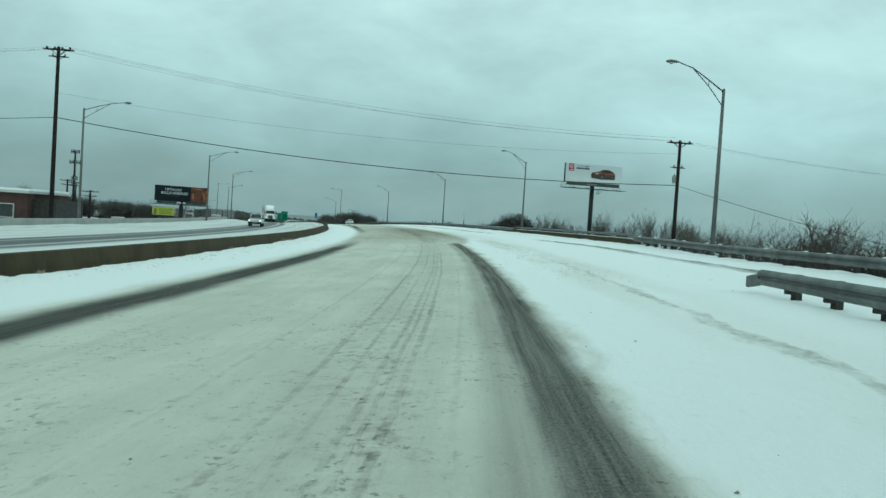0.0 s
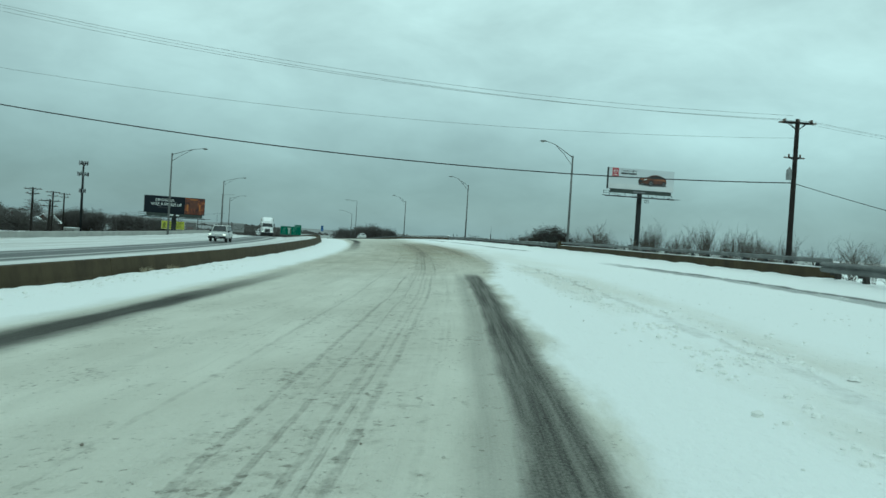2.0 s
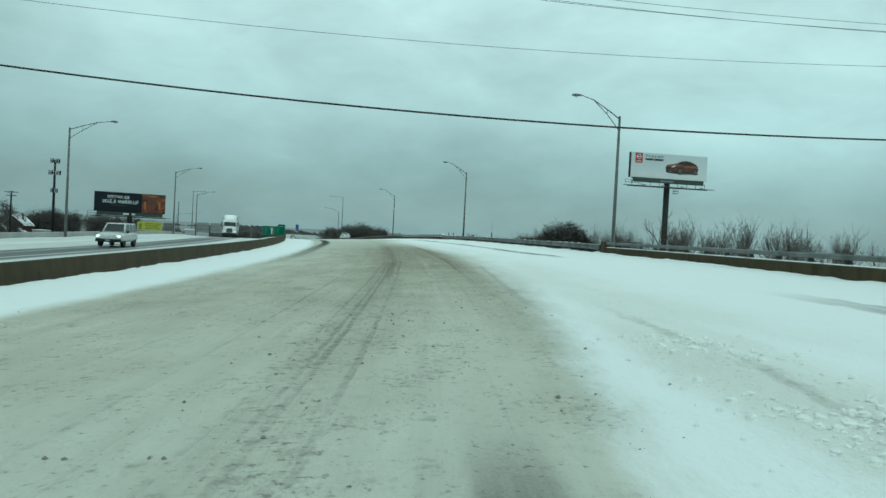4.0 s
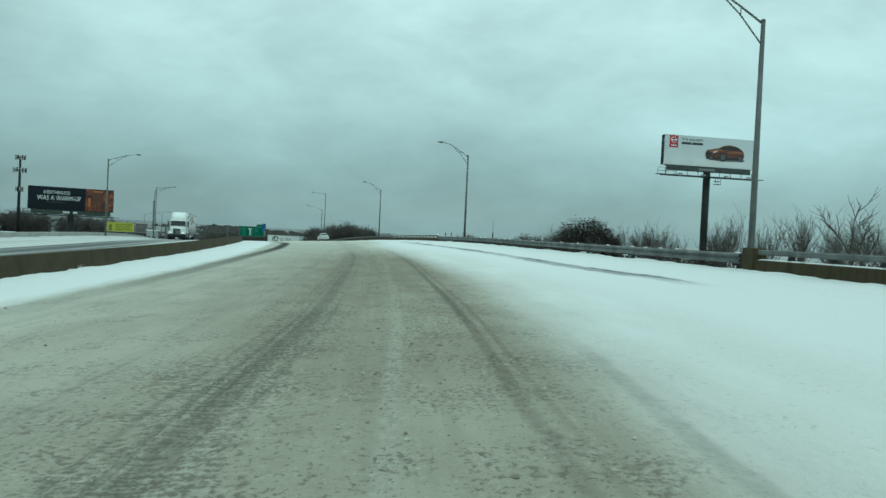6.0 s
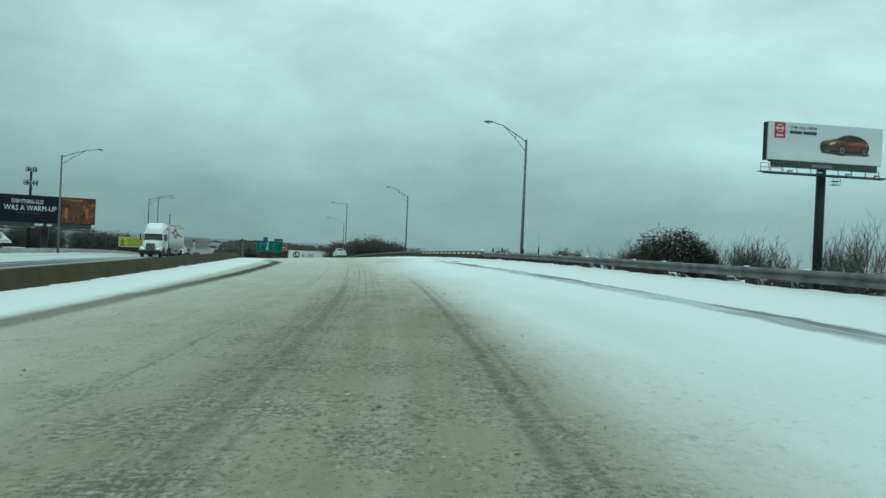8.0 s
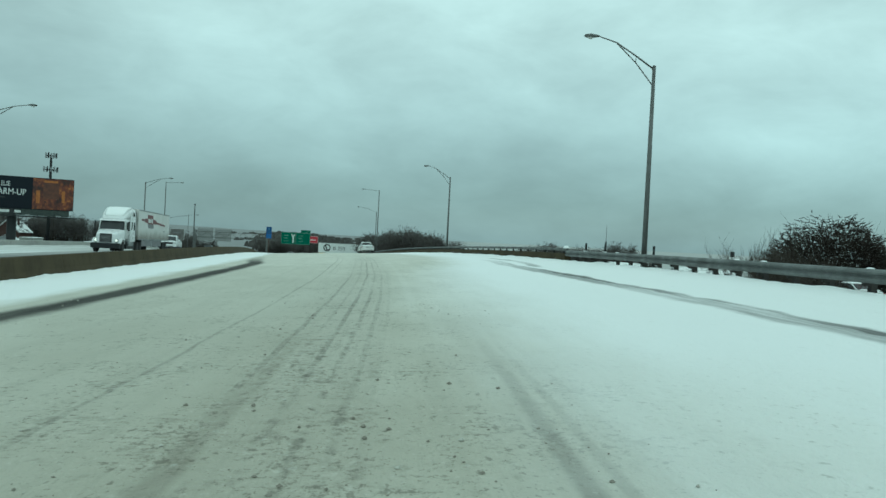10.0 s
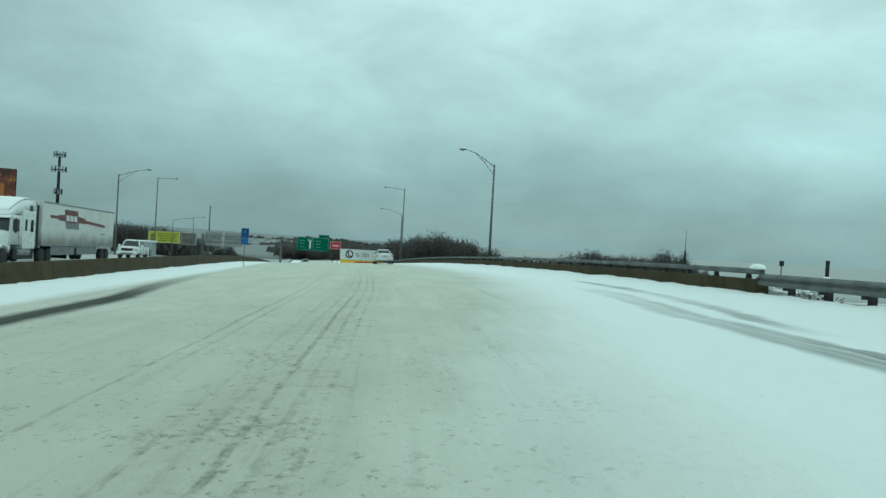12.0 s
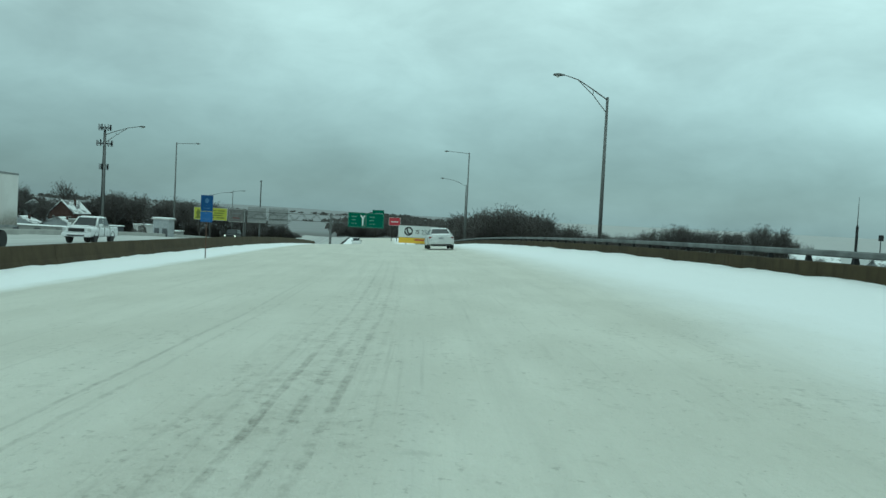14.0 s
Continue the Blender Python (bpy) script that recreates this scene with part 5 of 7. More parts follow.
def ring8(w, z0, z1, y):
    return [(-w * 0.92, y, z0), (-w, y, z0 + 0.14), (-w, y, z1 - 0.16), (-w * 0.9, y, z1), (w * 0.9, y, z1), (w, y, z1 - 0.16), (w, y, z0 + 0.14), (w * 0.92, y, z0)]


def rounded(ob, levels=2):
    """Rounds a loft's edges."""
    md = ob.modifiers.new("rounding", "SUBSURF")
    md.levels = md.render_levels = levels
    for p in ob.data.polygons:
        p.use_smooth = True
    return ob


def glass_on(cab, lo, hi, name, parent, ins=0.12, edge=0.08):
    """A pane set 6 mm proud on the slanting face between two edges (each two points)."""
    a, b, c, d = Vector(lo[0]), Vector(lo[1]), Vector(hi[1]), Vector(hi[0])
    n = (b - a).cross(d - a).normalized() * 0.006
    f = lambda s, t: (a.lerp(b, s)).lerp(d.lerp(c, s), t) + n
    p = [f(edge, ins), f(1 - edge, ins), f(1 - edge, 1 - ins * 0.8), f(edge, 1 - ins * 0.8)]
    bm = bmesh.new()
    loft(bm, [p, [q - n * 3 for q in p]])
    return part(name, bm, M_DARKGLASS, parent, "dark glass")


def cabin(bottom, top, zb, zt, wb, wt, material, parent, name="cabin"):
    """Greenhouse between (rear, front) at belt and roof. Returns the part and its corners."""
    (r0, f0), (r1, f1) = bottom, top
    lo = [(-wb, r0, zb), (wb, r0, zb), (wb, f0, zb), (-wb, f0, zb)]
    hi = [(-wt, r1, zt), (wt, r1, zt), (wt, f1, zt), (-wt, f1, zt)]
    bm = loft(bmesh.new(), [lo, hi])
    bmesh.ops.bevel(bm, geom=[e for e in bm.edges if max(v.co.z for v in e.verts) > zb + 0.1], offset=0.07, segments=3, affect="EDGES", profile=0.6)
    ob = part(name, bm, material, parent, smooth=True)
    return ob, lo, hi


def panes(ob, lo, hi, sides=2):
    glass_on(ob, (lo[0], lo[1]), (hi[0], hi[1]), "rear_window", ob)
    glass_on(ob, (lo[2], lo[3]), (hi[2], hi[3]), "windshield", ob)
    for i, j in ((1, 2), (3, 0)):
        for k in range(sides):
            s0, s1 = k / sides, (k + 1) / sides
            L = [Vector(lo[i]).lerp(Vector(lo[j]), s) for s in (s0, s1)]
            H = [Vector(hi[i]).lerp(Vector(hi[j]), s) for s in (s0, s1)]
            glass_on(ob, L, H, "side_window", ob, 0.12, 0.05)


def sedan(m, label, paint):
    car = base("car", label, "car", m)
    st = [(-2.32, 0.78, 0.42, 0.90), (-2.24, 0.86, 0.32, 0.98), (-1.6, 0.90, 0.22, 1.02), (-0.6, 0.91, 0.20, 0.97), (0.6, 0.91, 0.20, 0.95), (1.4, 0.90, 0.20, 0.88), (2.1, 0.86, 0.24, 0.76), (2.32, 0.72, 0.34, 0.64)]
    st = [(-2.37, 0.70, 0.46, 0.86)] + st + [(2.38, 0.62, 0.38, 0.60)]
    rounded(part("body", loft(bmesh.new(), [ring8(w * 1.03, a - 0.02, b + 0.03, y) for y, w, a, b in st]), paint, car))
    cab, lo, hi = cabin((-1.62, 1.15), (-0.78, 0.25), 0.95, 1.43, 0.82, 0.58, paint, car)
    panes(cab, lo, hi)
    bm = loft(bmesh.new(), [[(x, y, z) for x, y, z in ((-0.52, -0.74, 1.42), (0.52, -0.74, 1.42), (0.52, 0.2, 1.42), (-0.52, 0.2, 1.42))], [(x, y, z) for x, y, z in ((-0.44, -0.66, 1.47), (0.44, -0.66, 1.465), (0.42, 0.1, 1.47), (-0.42, 0.1, 1.465))]])
    part("roof_snow", bm, M_SNOWCAP, car, "snow lying on the roof")
    part("bumper", boxed(-0.84, 0.84, -2.42, -2.26, 0.36, 0.60, bevel=0.05), paint, car)
    part("bumper_trim", boxed(-0.7, 0.7, -2.40, -2.28, 0.26, 0.37, bevel=0.02), M_RUBBER, car)
    part("bumper", boxed(-0.8, 0.8, 2.22, 2.40, 0.26, 0.50, bevel=0.05), paint, car)
    for s in (-1, 1):
        part("tail_light", boxed(s * 0.50 if s > 0 else -0.83, 0.83 if s > 0 else -0.50, -2.345, -2.22, 0.74, 0.87, bevel=0.03), M_TAIL, car, "red tail light")
        part("headlight", boxed(0.48 * s if s > 0 else -0.8, 0.8 if s > 0 else -0.48, 2.18, 2.33, 0.52, 0.66, bevel=0.03), M_DULLHEAD, car)
        part("mirror", boxed(s * 0.86 if s > 0 else -1.04, 1.04 if s > 0 else -0.86, 0.72, 0.86, 0.95, 1.07, bevel=0.03), paint, car)
    snow = loft(bmesh.new(), [[(-0.62, -2.2, 1.0), (0.62, -2.2, 1.0), (0.66, -1.66, 1.0), (-0.66, -1.66, 1.0)], [(-0.55, -2.14, 1.07), (0.55, -2.14, 1.065), (0.6, -1.7, 1.075), (-0.6, -1.7, 1.07)]])
    part("trunk_snow", snow, M_SNOWCAP, car, "snow lying on the trunk lid")
    part("number_plate", boxed(-0.16, 0.16, -2.37, -2.33, 0.70, 0.83), M_PLATE, car)
    part("trunk_trim", boxed(-0.36, 0.36, -2.352, -2.325, 0.85, 0.885), M_CHROME, car)
    wheel_set(car, 0.90, (-1.38, 1.36), 0.32, 0.21)
    return car


def suv(m, label, paint, lit=True):
    car = base("suv", label, "car", m)
    st = [(-2.4, 0.86, 0.45, 1.10), (-2.3, 0.93, 0.38, 1.14), (0.9, 0.95, 0.34, 1.12), (2.05, 0.93, 0.36, 1.02), (2.35, 0.88, 0.42, 0.92)]
    (ya, wa, aa, ba), (yb, wb, ab, bb_) = st[0], st[-1]
    st = [(ya - 0.06, wa * 0.9, aa + 0.08, ba - 0.06)] + st + [(yb + 0.07, wb * 0.9, ab + 0.06, bb_ - 0.05)]
    rounded(part("body", loft(bmesh.new(), [ring8(w * 1.03, a - 0.02, b + 0.03, y) for y, w, a, b in st]), paint, car))
    cab, lo, hi = cabin((-2.35, 1.15), (-2.1, 0.45), 1.08, 1.80, 0.88, 0.72, paint, car)
    panes(cab, lo, hi, 3)
    part("grille", boxed(-0.55, 0.55, 2.33, 2.39, 0.66, 0.90, bevel=0.015), M_BLACK, car)
    part("bumper", boxed(-0.92, 0.92, 2.26, 2.48, 0.38, 0.62, bevel=0.05), M_DARKSTEEL, car)
    for s in (-1, 1):
        part("headlight", boxed(0.58 * s if s > 0 else -0.86, 0.86 if s > 0 else -0.58, 2.28, 2.40, 0.72, 0.88, bevel=0.02), M_HEADLIGHT if lit else M_DULLHEAD, car)
        part("mirror", boxed(s * 0.9 if s > 0 else -1.1, 1.1 if s > 0 else -0.9, 0.75, 0.9, 1.08, 1.26, bevel=0.03), M_BLACK, car)
    part("number_plate", boxed(-0.16, 0.16, 2.48, 2.5, 0.46, 0.58), M_PLATE, car)
    wheel_set(car, 0.94, (-1.42, 1.42), 0.37, 0.24)
    return car


def pickup(m, label, paint):
    car = base("pickup_truck", label, "pickup truck", m)
    st = [(-1.28, 0.92, 0.55, 1.16), (-1.2, 0.99, 0.48, 1.24), (1.2, 1.0, 0.46, 1.25), (2.3, 1.0, 0.48, 1.25), (2.75, 0.98, 0.5, 1.2), (2.93, 0.93, 0.54, 1.12), (2.98, 0.86, 0.6, 1.02)]
    body = rounded(part("body", loft(bmesh.new(), [ring8(w * 1.03, a - 0.02, b + 0.03, y) for y, w, a, b in st]), paint, car))
    part("hood_bulge", loft(bmesh.new(), [[(-w, y, z - 0.06), (-w * 0.8, y, z), (w * 0.8, y, z), (w, y, z - 0.06)] for y, w, z in ((1.4, 0.74, 1.29), (2.2, 0.72, 1.31), (2.8, 0.64, 1.23))]), paint, body, smooth=True)
    bm = bmesh.new()
    for s in (-1, 1):
        loft(bm, [[(s * x, y, z) for x, z in ((0.86, 0.5), (1.0, 0.55), (1.01, 0.9), (0.99, 1.2), (0.94, 1.26), (0.86, 1.26))] for y in (-2.95, -1.28)])
    box(bm, -0.9, 0.9, -2.9, -1.28, 0.62, 0.72)
    box(bm, -0.94, 0.94, -3.02, -2.9, 0.55, 1.24, 0.03)
    part("cargo_bed", bm, paint, car)
    cab, lo, hi = cabin((-1.2, 1.55), (-0.95, 0.62), 1.2, 1.95, 0.94, 0.74, paint, car)
    panes(cab, lo, hi)
    part("roof_snow", loft(bmesh.new(), [[(-0.66, -0.85, 1.945), (0.66, -0.85, 1.945), (0.66, 0.5, 1.945), (-0.66, 0.5, 1.945)], [(-0.56, -0.75, 2.0), (0.56, -0.75, 2.0), (0.54, 0.38, 2.0), (-0.54, 0.38, 2.0)]]), M_SNOWCAP, cab, "thin snow on the roof")
    # a broad upright front: dark grille in a pale surround
    part("surround", boxed(-0.74, 0.74, 2.86, 3.0, 0.76, 1.16, bevel=0.06), paint, car)
    g = part("grille", boxed(-0.56, 0.56, 2.96, 3.02, 0.84, 1.1, bevel=0.02), M_BLACK, car)
    for z in (0.93, 1.01):
        part("grille_bar", boxed(-0.53, 0.53, 3.018, 3.028, z, z + 0.018), M_DARKSTEEL, g)
    part("bumper", boxed(-1.0, 1.0, 2.8, 3.1, 0.48, 0.74, bevel=0.07), paint, car)
    part("air_intake", boxed(-0.6, 0.6, 3.09, 3.108, 0.53, 0.62, bevel=0.01), M_BLACK, car)
    for s in (-1, 1):
        part("headlight", boxed(0.72 * s if s > 0 else -0.97, 0.97 if s > 0 else -0.72, 2.78, 2.97, 0.88, 1.1, bevel=0.04), M_DULLHEAD, car)
        part("mirror", boxed(s * 0.98 if s > 0 else -1.24, 1.24 if s > 0 else -0.98, 1.2, 1.36, 1.22, 1.46, bevel=0.04), paint, car)
        for y in (-1.75, 1.85):
            part("wheel_arch", tubed([(s * 0.995, y + 0.48 * math.cos(k * math.pi / 8), 0.42 + 0.48 * math.sin(k * math.pi / 8)) for k in range(9)], 0.035, 5), M_BLACK, car)
        for y in (0.15, 1.32):
            part("door_seam", boxed(s * 1.02 - 0.012, s * 1.02 + 0.012, y, y + 0.02, 0.6, 1.2), M_DARKSTEEL, car)
    wheel_set(car, 1.0, (-1.75, 1.85), 0.42, 0.29)
    return car


def semi_truck(m, label):
    rig = base("semi_truck", label, "truck", m)
    rounded(part("hood", loft(bmesh.new(), [ring8(w * 1.04, 0.72, b + 0.03, y) for y, w, b in ((2.35, 1.1, 2.05), (2.4, 1.1, 2.05), (3.6, 0.98, 1.9), (4.4, 0.84, 1.72), (4.6, 0.74, 1.6), (4.66, 0.66, 1.5))]), M_WHITEPAINT, rig))
    cab, lo, hi = cabin((0.9, 2.75), (0.9, 2.3), 1.2, 2.95, 1.2, 1.12, M_WHITEPAINT, rig)
    glass_on(cab, ((1.2, 2.63, 1.95), (-1.2, 2.63, 1.95)), ((1.12, 2.38, 2.8), (-1.12, 2.38, 2.8)), "windshield", cab, 0.05, 0.06)
    for s in (-1, 1):
        bm = boxed(s * 1.19 - 0.02, s * 1.19 + 0.02, 1.55, 2.3, 2.0, 2.7)
        part("side_window", bm, M_DARKGLASS, cab, "dark glass")
    part("sleeper", boxed(-1.25, 1.25, -1.0, 0.95, 0.95, 3.3, bevel=0.09), M_WHITEPAINT, rig)
    rings = []
    for y, zb, zt, w in ((-1.0, 3.2, 4.02, 1.22), (-0.2, 3.2, 4.05, 1.2), (0.5, 3.2, 3.98, 1.17), (1.1, 3.1, 3.8, 1.12), (1.65, 3.0, 3.5, 1.05), (2.1, 2.92, 3.2, 0.98), (2.35, 2.9, 3.0, 0.9)):
        hgt = zt - zb
        rings.append([(w * p, y, zb + hgt * q) for p, q in ((-1, 0), (-1, 0.6), (-0.93, 0.86), (-0.78, 0.97), (-0.4, 1.0), (0.4, 1.0), (0.78, 0.97), (0.93, 0.86), (1, 0.6), (1, 0))])
    fairing = part("roof_fairing", loft(bmesh.new(), rings), M_WHITEPAINT, rig, smooth=True)
    snow = [[(w * p, y, z + 0.06 * q) for p, q in ((-1, -0.6), (-0.85, 0.6), (-0.4, 1), (0.4, 1), (0.85, 0.6), (1, -0.6))] for y, z, w in ((-0.95, 4.04, 1.0), (-0.2, 4.07, 1.05), (0.5, 4.0, 1.02), (1.1, 3.82, 0.96), (1.65, 3.52, 0.88), (2.05, 3.26, 0.8))]
    part("roof_snow", loft(bmesh.new(), snow), M_SNOWCAP, fairing, "snow lying on the roof fairing", True)
    part("sun_visor", loft(bmesh.new(), [[(x, 2.36 + 0.02, 2.84), (x, 2.66, 2.76), (x, 2.66, 2.80), (x, 2.36, 2.92)] for x in (-1.1, 1.1)]), M_WHITEPAINT, cab)
    for s in (-1, 1):
        for a, b, z0, z1 in ((-0.62, -0.15, 2.0, 2.75), (0.38, 0.72, 2.05, 2.75), (-0.45, -0.02, 3.28, 3.62)):
            part("sleeper_window", boxed(s * 1.235 - 0.03, s * 1.235 + 0.03, a, b, z0, z1, bevel=0.02), M_DARKGLASS, rig, "dark glass")
        part("door_seam", boxed(s * 1.2 - 0.012, s * 1.2 + 0.012, 1.45, 1.475, 1.3, 2.85), M_GREYMARK, rig)
        part("step", boxed(s * 1.14 - 0.12, s * 1.14 + 0.12, 1.1, 2.0, 1.0, 1.08, bevel=0.02), M_GALV, rig)
        part("side_panel", boxed(s * 1.1 - 0.1, s * 1.1 + 0.1, -0.95, 2.2, 0.32, 0.93, bevel=0.04), M_DARKSTEEL, rig, "dark side step panel")
    part("landing_gear", boxed(-0.9, 0.9, -8.2, -8.0, 0.25, 1.15), M_DARKSTEEL, rig)
    # solid dark block that stands for the shade between cab and trailer
    part("gap_shade", boxed(-1.1, 1.1, -1.85, -1.05, 1.0, 3.75), M_DARKSTEEL, rig, "dark block for the shaded gap between cab and trailer")
    g = part("grille", boxed(-0.5, 0.5, 4.56, 4.70, 0.85, 1.62, bevel=0.03), M_BLACK, rig)
    for i in range(6):
        part("grille_bar", boxed(-0.44, 0.44, 4.69, 4.72, 0.92 + 0.11 * i, 0.94 + 0.11 * i), M_CHROME, g)
    part("bumper", boxed(-1.2, 1.2, 4.45, 4.80, 0.35, 0.80, bevel=0.07), M_DARKSTEEL, rig)
    for s in (-1, 1):
        lens = part("headlight", boxed(0.68 * s if s > 0 else -1.0, 1.0 if s > 0 else -0.68, 4.22, 4.5, 0.93, 1.17, bevel=0.04), M_DULLHEAD, rig)
        part("bulb", tubed([(s * 0.84, 4.48, 1.04), (s * 0.84, 4.53, 1.04)], 0.095, 10), M_HEADLIGHT, lens)
        part("fender", loft(bmesh.new(), [[(s * x, y, z) for x in (0.9, 1.22)] + [(s * x, y, z - 0.1) for x in (1.22, 0.9)] for y, z in ((2.85, 0.85), (3.1, 1.15), (3.5, 1.25), (3.9, 1.2), (4.4, 0.85))]), M_WHITEPAINT, rig)
        part("mirror", boxed(s * 1.35 if s > 0 else -1.5, 1.5 if s > 0 else -1.35, 2.5, 2.62, 1.9, 2.75, bevel=0.03), M_BLACK, rig)
        part("exhaust_stack", tubed([(s * 1.1, -1.2, 1.0), (s * 1.1, -1.2, 3.9)], 0.08, 8), M_CHROME, rig)
        part("fuel_tank", tubed([(s * 0.95, -0.3, 0.75), (s * 0.95, 1.7, 0.75)], 0.32, 12), M_GALV, rig)
    part("chassis", boxed(-0.45, 0.45, -4.6, 4.3, 0.75, 0.98), M_DARKSTEEL, rig)
    wheel_set(rig, 1.2, (3.5, -2.4, -3.7), 0.5, 0.34)
    tr = part("trailer", boxed(-1.3, 1.3, -18.2, -1.9, 1.15, 4.05, bevel=0.03), M_TRAILER, rig, "white box trailer with a grey emblem")
    for s in (-1, 1):
        # a plain slanted panel and stripes in place of the maker's mark
        def mark(name, pts, e, mat, label=""):
            part(name, loft(bmesh.new(), [[(s * 1.3 + q, y, z) for y, z in pts] for q in (-e, e)]), mat, tr, label)
        mark("emblem", ((-9.1, 2.78), (-6.3, 2.78), (-6.0, 3.68), (-8.8, 3.68)), 0.014, M_MAROON, "dark red slanted panel")
        mark("emblem_base", ((-9.25, 2.36), (-6.45, 2.36), (-6.3, 2.775), (-9.1, 2.775)), 0.014, M_GREYMARK, "grey lower panel")
        for k in range(3):
            mark("emblem_bar", ((-8.75 + 0.82 * k, 2.9), (-8.1 + 0.82 * k, 2.9), (-7.95 + 0.82 * k, 3.3), (-8.6 + 0.82 * k, 3.3)), 0.018, M_SIGNWHITE)
        mark("stripe", ((-6.2, 2.86), (-4.9, 2.9), (-4.9, 3.28), (-6.1, 3.3)), 0.012, M_MAROON)
        mark("stripe", ((-4.9, 2.98), (-3.3, 3.02), (-3.3, 3.2), (-4.9, 3.2)), 0.012, M_MAROON)
        mark("stripe", ((-10.6, 2.8), (-9.0, 2.86), (-8.95, 3.3), (-10.6, 3.2)), 0.012, M_MAROON)
        mark("stripe", ((-15.6, 2.66), (-10.6, 2.86), (-10.6, 3.08), (-15.6, 2.86)), 0.012, M_MAROON)
        mark("text_bar", ((-15.6, 2.1), (-14.6, 2.1), (-14.6, 2.2), (-15.6, 2.2)), 0.012, M_GREYMARK)
        part("rub_rail", boxed(s * 1.3 - 0.03, s * 1.3 + 0.03, -18.15, -1.95, 1.15, 1.28), M_GALV, tr)
        part("top_rail", boxed(s * 1.3 - 0.02, s * 1.3 + 0.02, -18.15, -1.95, 3.93, 4.04), M_GALV, tr)
        for y in (-6.2, -11.5):
            part("skirt", boxed(s * 1.24 - 0.02, s * 1.24 + 0.02, y - 2.4, y + 2.4, 0.55, 1.14), M_GREYMARK, tr)
    wheel_set(rig, 1.22, (-15.6, -16.9), 0.5, 0.34)
    return rig


def on_road(y, u, away=True, dz=0.0):
    yaw = math.degrees(math.atan2(-slope(y), 1)) + (0 if away else 180)
    lean = math.degrees(math.atan(0.05)) if u > -9 else 0.0
    pitch = math.degrees(math.atan(zp(y + 1) - zp(y - 1)) / 2)
    return Matrix.Translation(surf(y, u, dz)) @ pose(0, 0, 0, 0, 0, yaw) @ pose(0, 0, 0, pitch if away else -pitch, -lean if away else lean, 0)


sedan(on_road(238.5, 6.9, True, 0.03), "pearl white sedan with snow on its roof driving ahead", M_SILVER)
semi_truck(on_road(204.0, -18.9, False, 0.01), "white semi truck hauling a long box trailer")
pickup(on_road(238, -19.2, False, 0.01), "white crew cab pickup truck in the opposite lanes", M_WHITEPAINT)
suv(on_road(117.0, -19.6, False, 0.01), "pale sport utility car with lit headlights and a dark bumper", M_SILVER)
suv(on_road(300.0, -20.0, False, 0.01), "dark car with lit headlights far down the road", M_DARKSTEEL)
suv(on_road(352.0, -2.0, True, 0.01), "small white van below the crest", M_WHITEPAINT, False)


# ---- winter trees and brush ----
def branch(bm, p, d, length, r, level, rnd, counts, sides=4, droop=0.0):
    pts, q, dd = [p.copy()], p.copy(), d.copy()
    n = 3 if level < 2 else 2
    for i in range(n):
        dd = (dd + Vector((rnd.uniform(-1, 1), rnd.uniform(-1, 1), rnd.uniform(-0.4, 0.7) - droop)) * 0.3).normalized()
        q = q + dd * (length / n)
        pts.append(q.copy())
    tube(bm, pts, [r * (1 - 0.75 * i / n) for i in range(n + 1)], sides, cap=False)
    if level >= len(counts):
        return
    for i in range(counts[level]):
        t = 0.25 + 0.75 * (i + rnd.random()) / counts[level]
        k = min(int(t * n), n - 1)
        a = pts[k].lerp(pts[k + 1], t * n - k)
        ang = rnd.random() * math.tau
        side = Vector((math.cos(ang), math.sin(ang), 0))
        nd = (dd * 0.75 + side * rnd.uniform(0.55, 1.0) + Vector((0, 0, rnd.uniform(0.0, 0.45) - 0.9 * min(droop, 0.0)))).normalized()
        branch(bm, a, nd, length * rnd.uniform(0.42, 0.62), r * 0.52, level + 1, rnd, counts, 3, droop)


def bare_tree(h, seed, label, counts=(8, 6, 5), spread=0.7, group="bare trees", thick=1.0):
    rnd = random.Random(seed)
    tree = base("tree", label, "tree", None, group)
    trunk = bmesh.new()
    tip = Vector((rnd.uniform(-0.3, 0.3), rnd.uniform(-0.3, 0.3), h * 0.62))
    tube(trunk, [(0, 0, -0.4), (0.03 * h * rnd.uniform(-1, 1), 0, h * 0.25), tip], [0.022 * h, 0.016 * h, 0.008 * h], 7)
    part("trunk", trunk, M_BARK, tree, smooth=True)
    crown = bmesh.new()
    n = counts[0]
    for i in range(n):
        t = 0.28 + 0.72 * i / (n - 1)
        ang = i * 2.4 + rnd.random()
        d = Vector((math.cos(ang) * spread, math.sin(ang) * spread, 0.55 + 0.6 * t)).normalized()
        branch(crown, Vector((0, 0, 0)).lerp(tip, t), d, h * rnd.uniform(0.34, 0.48), 0.0115 * h * thick, 1, rnd, counts, 4)
    part("crown", crown, M_FARWOOD if thick > 1 else M_TWIG, tree)
    return tree


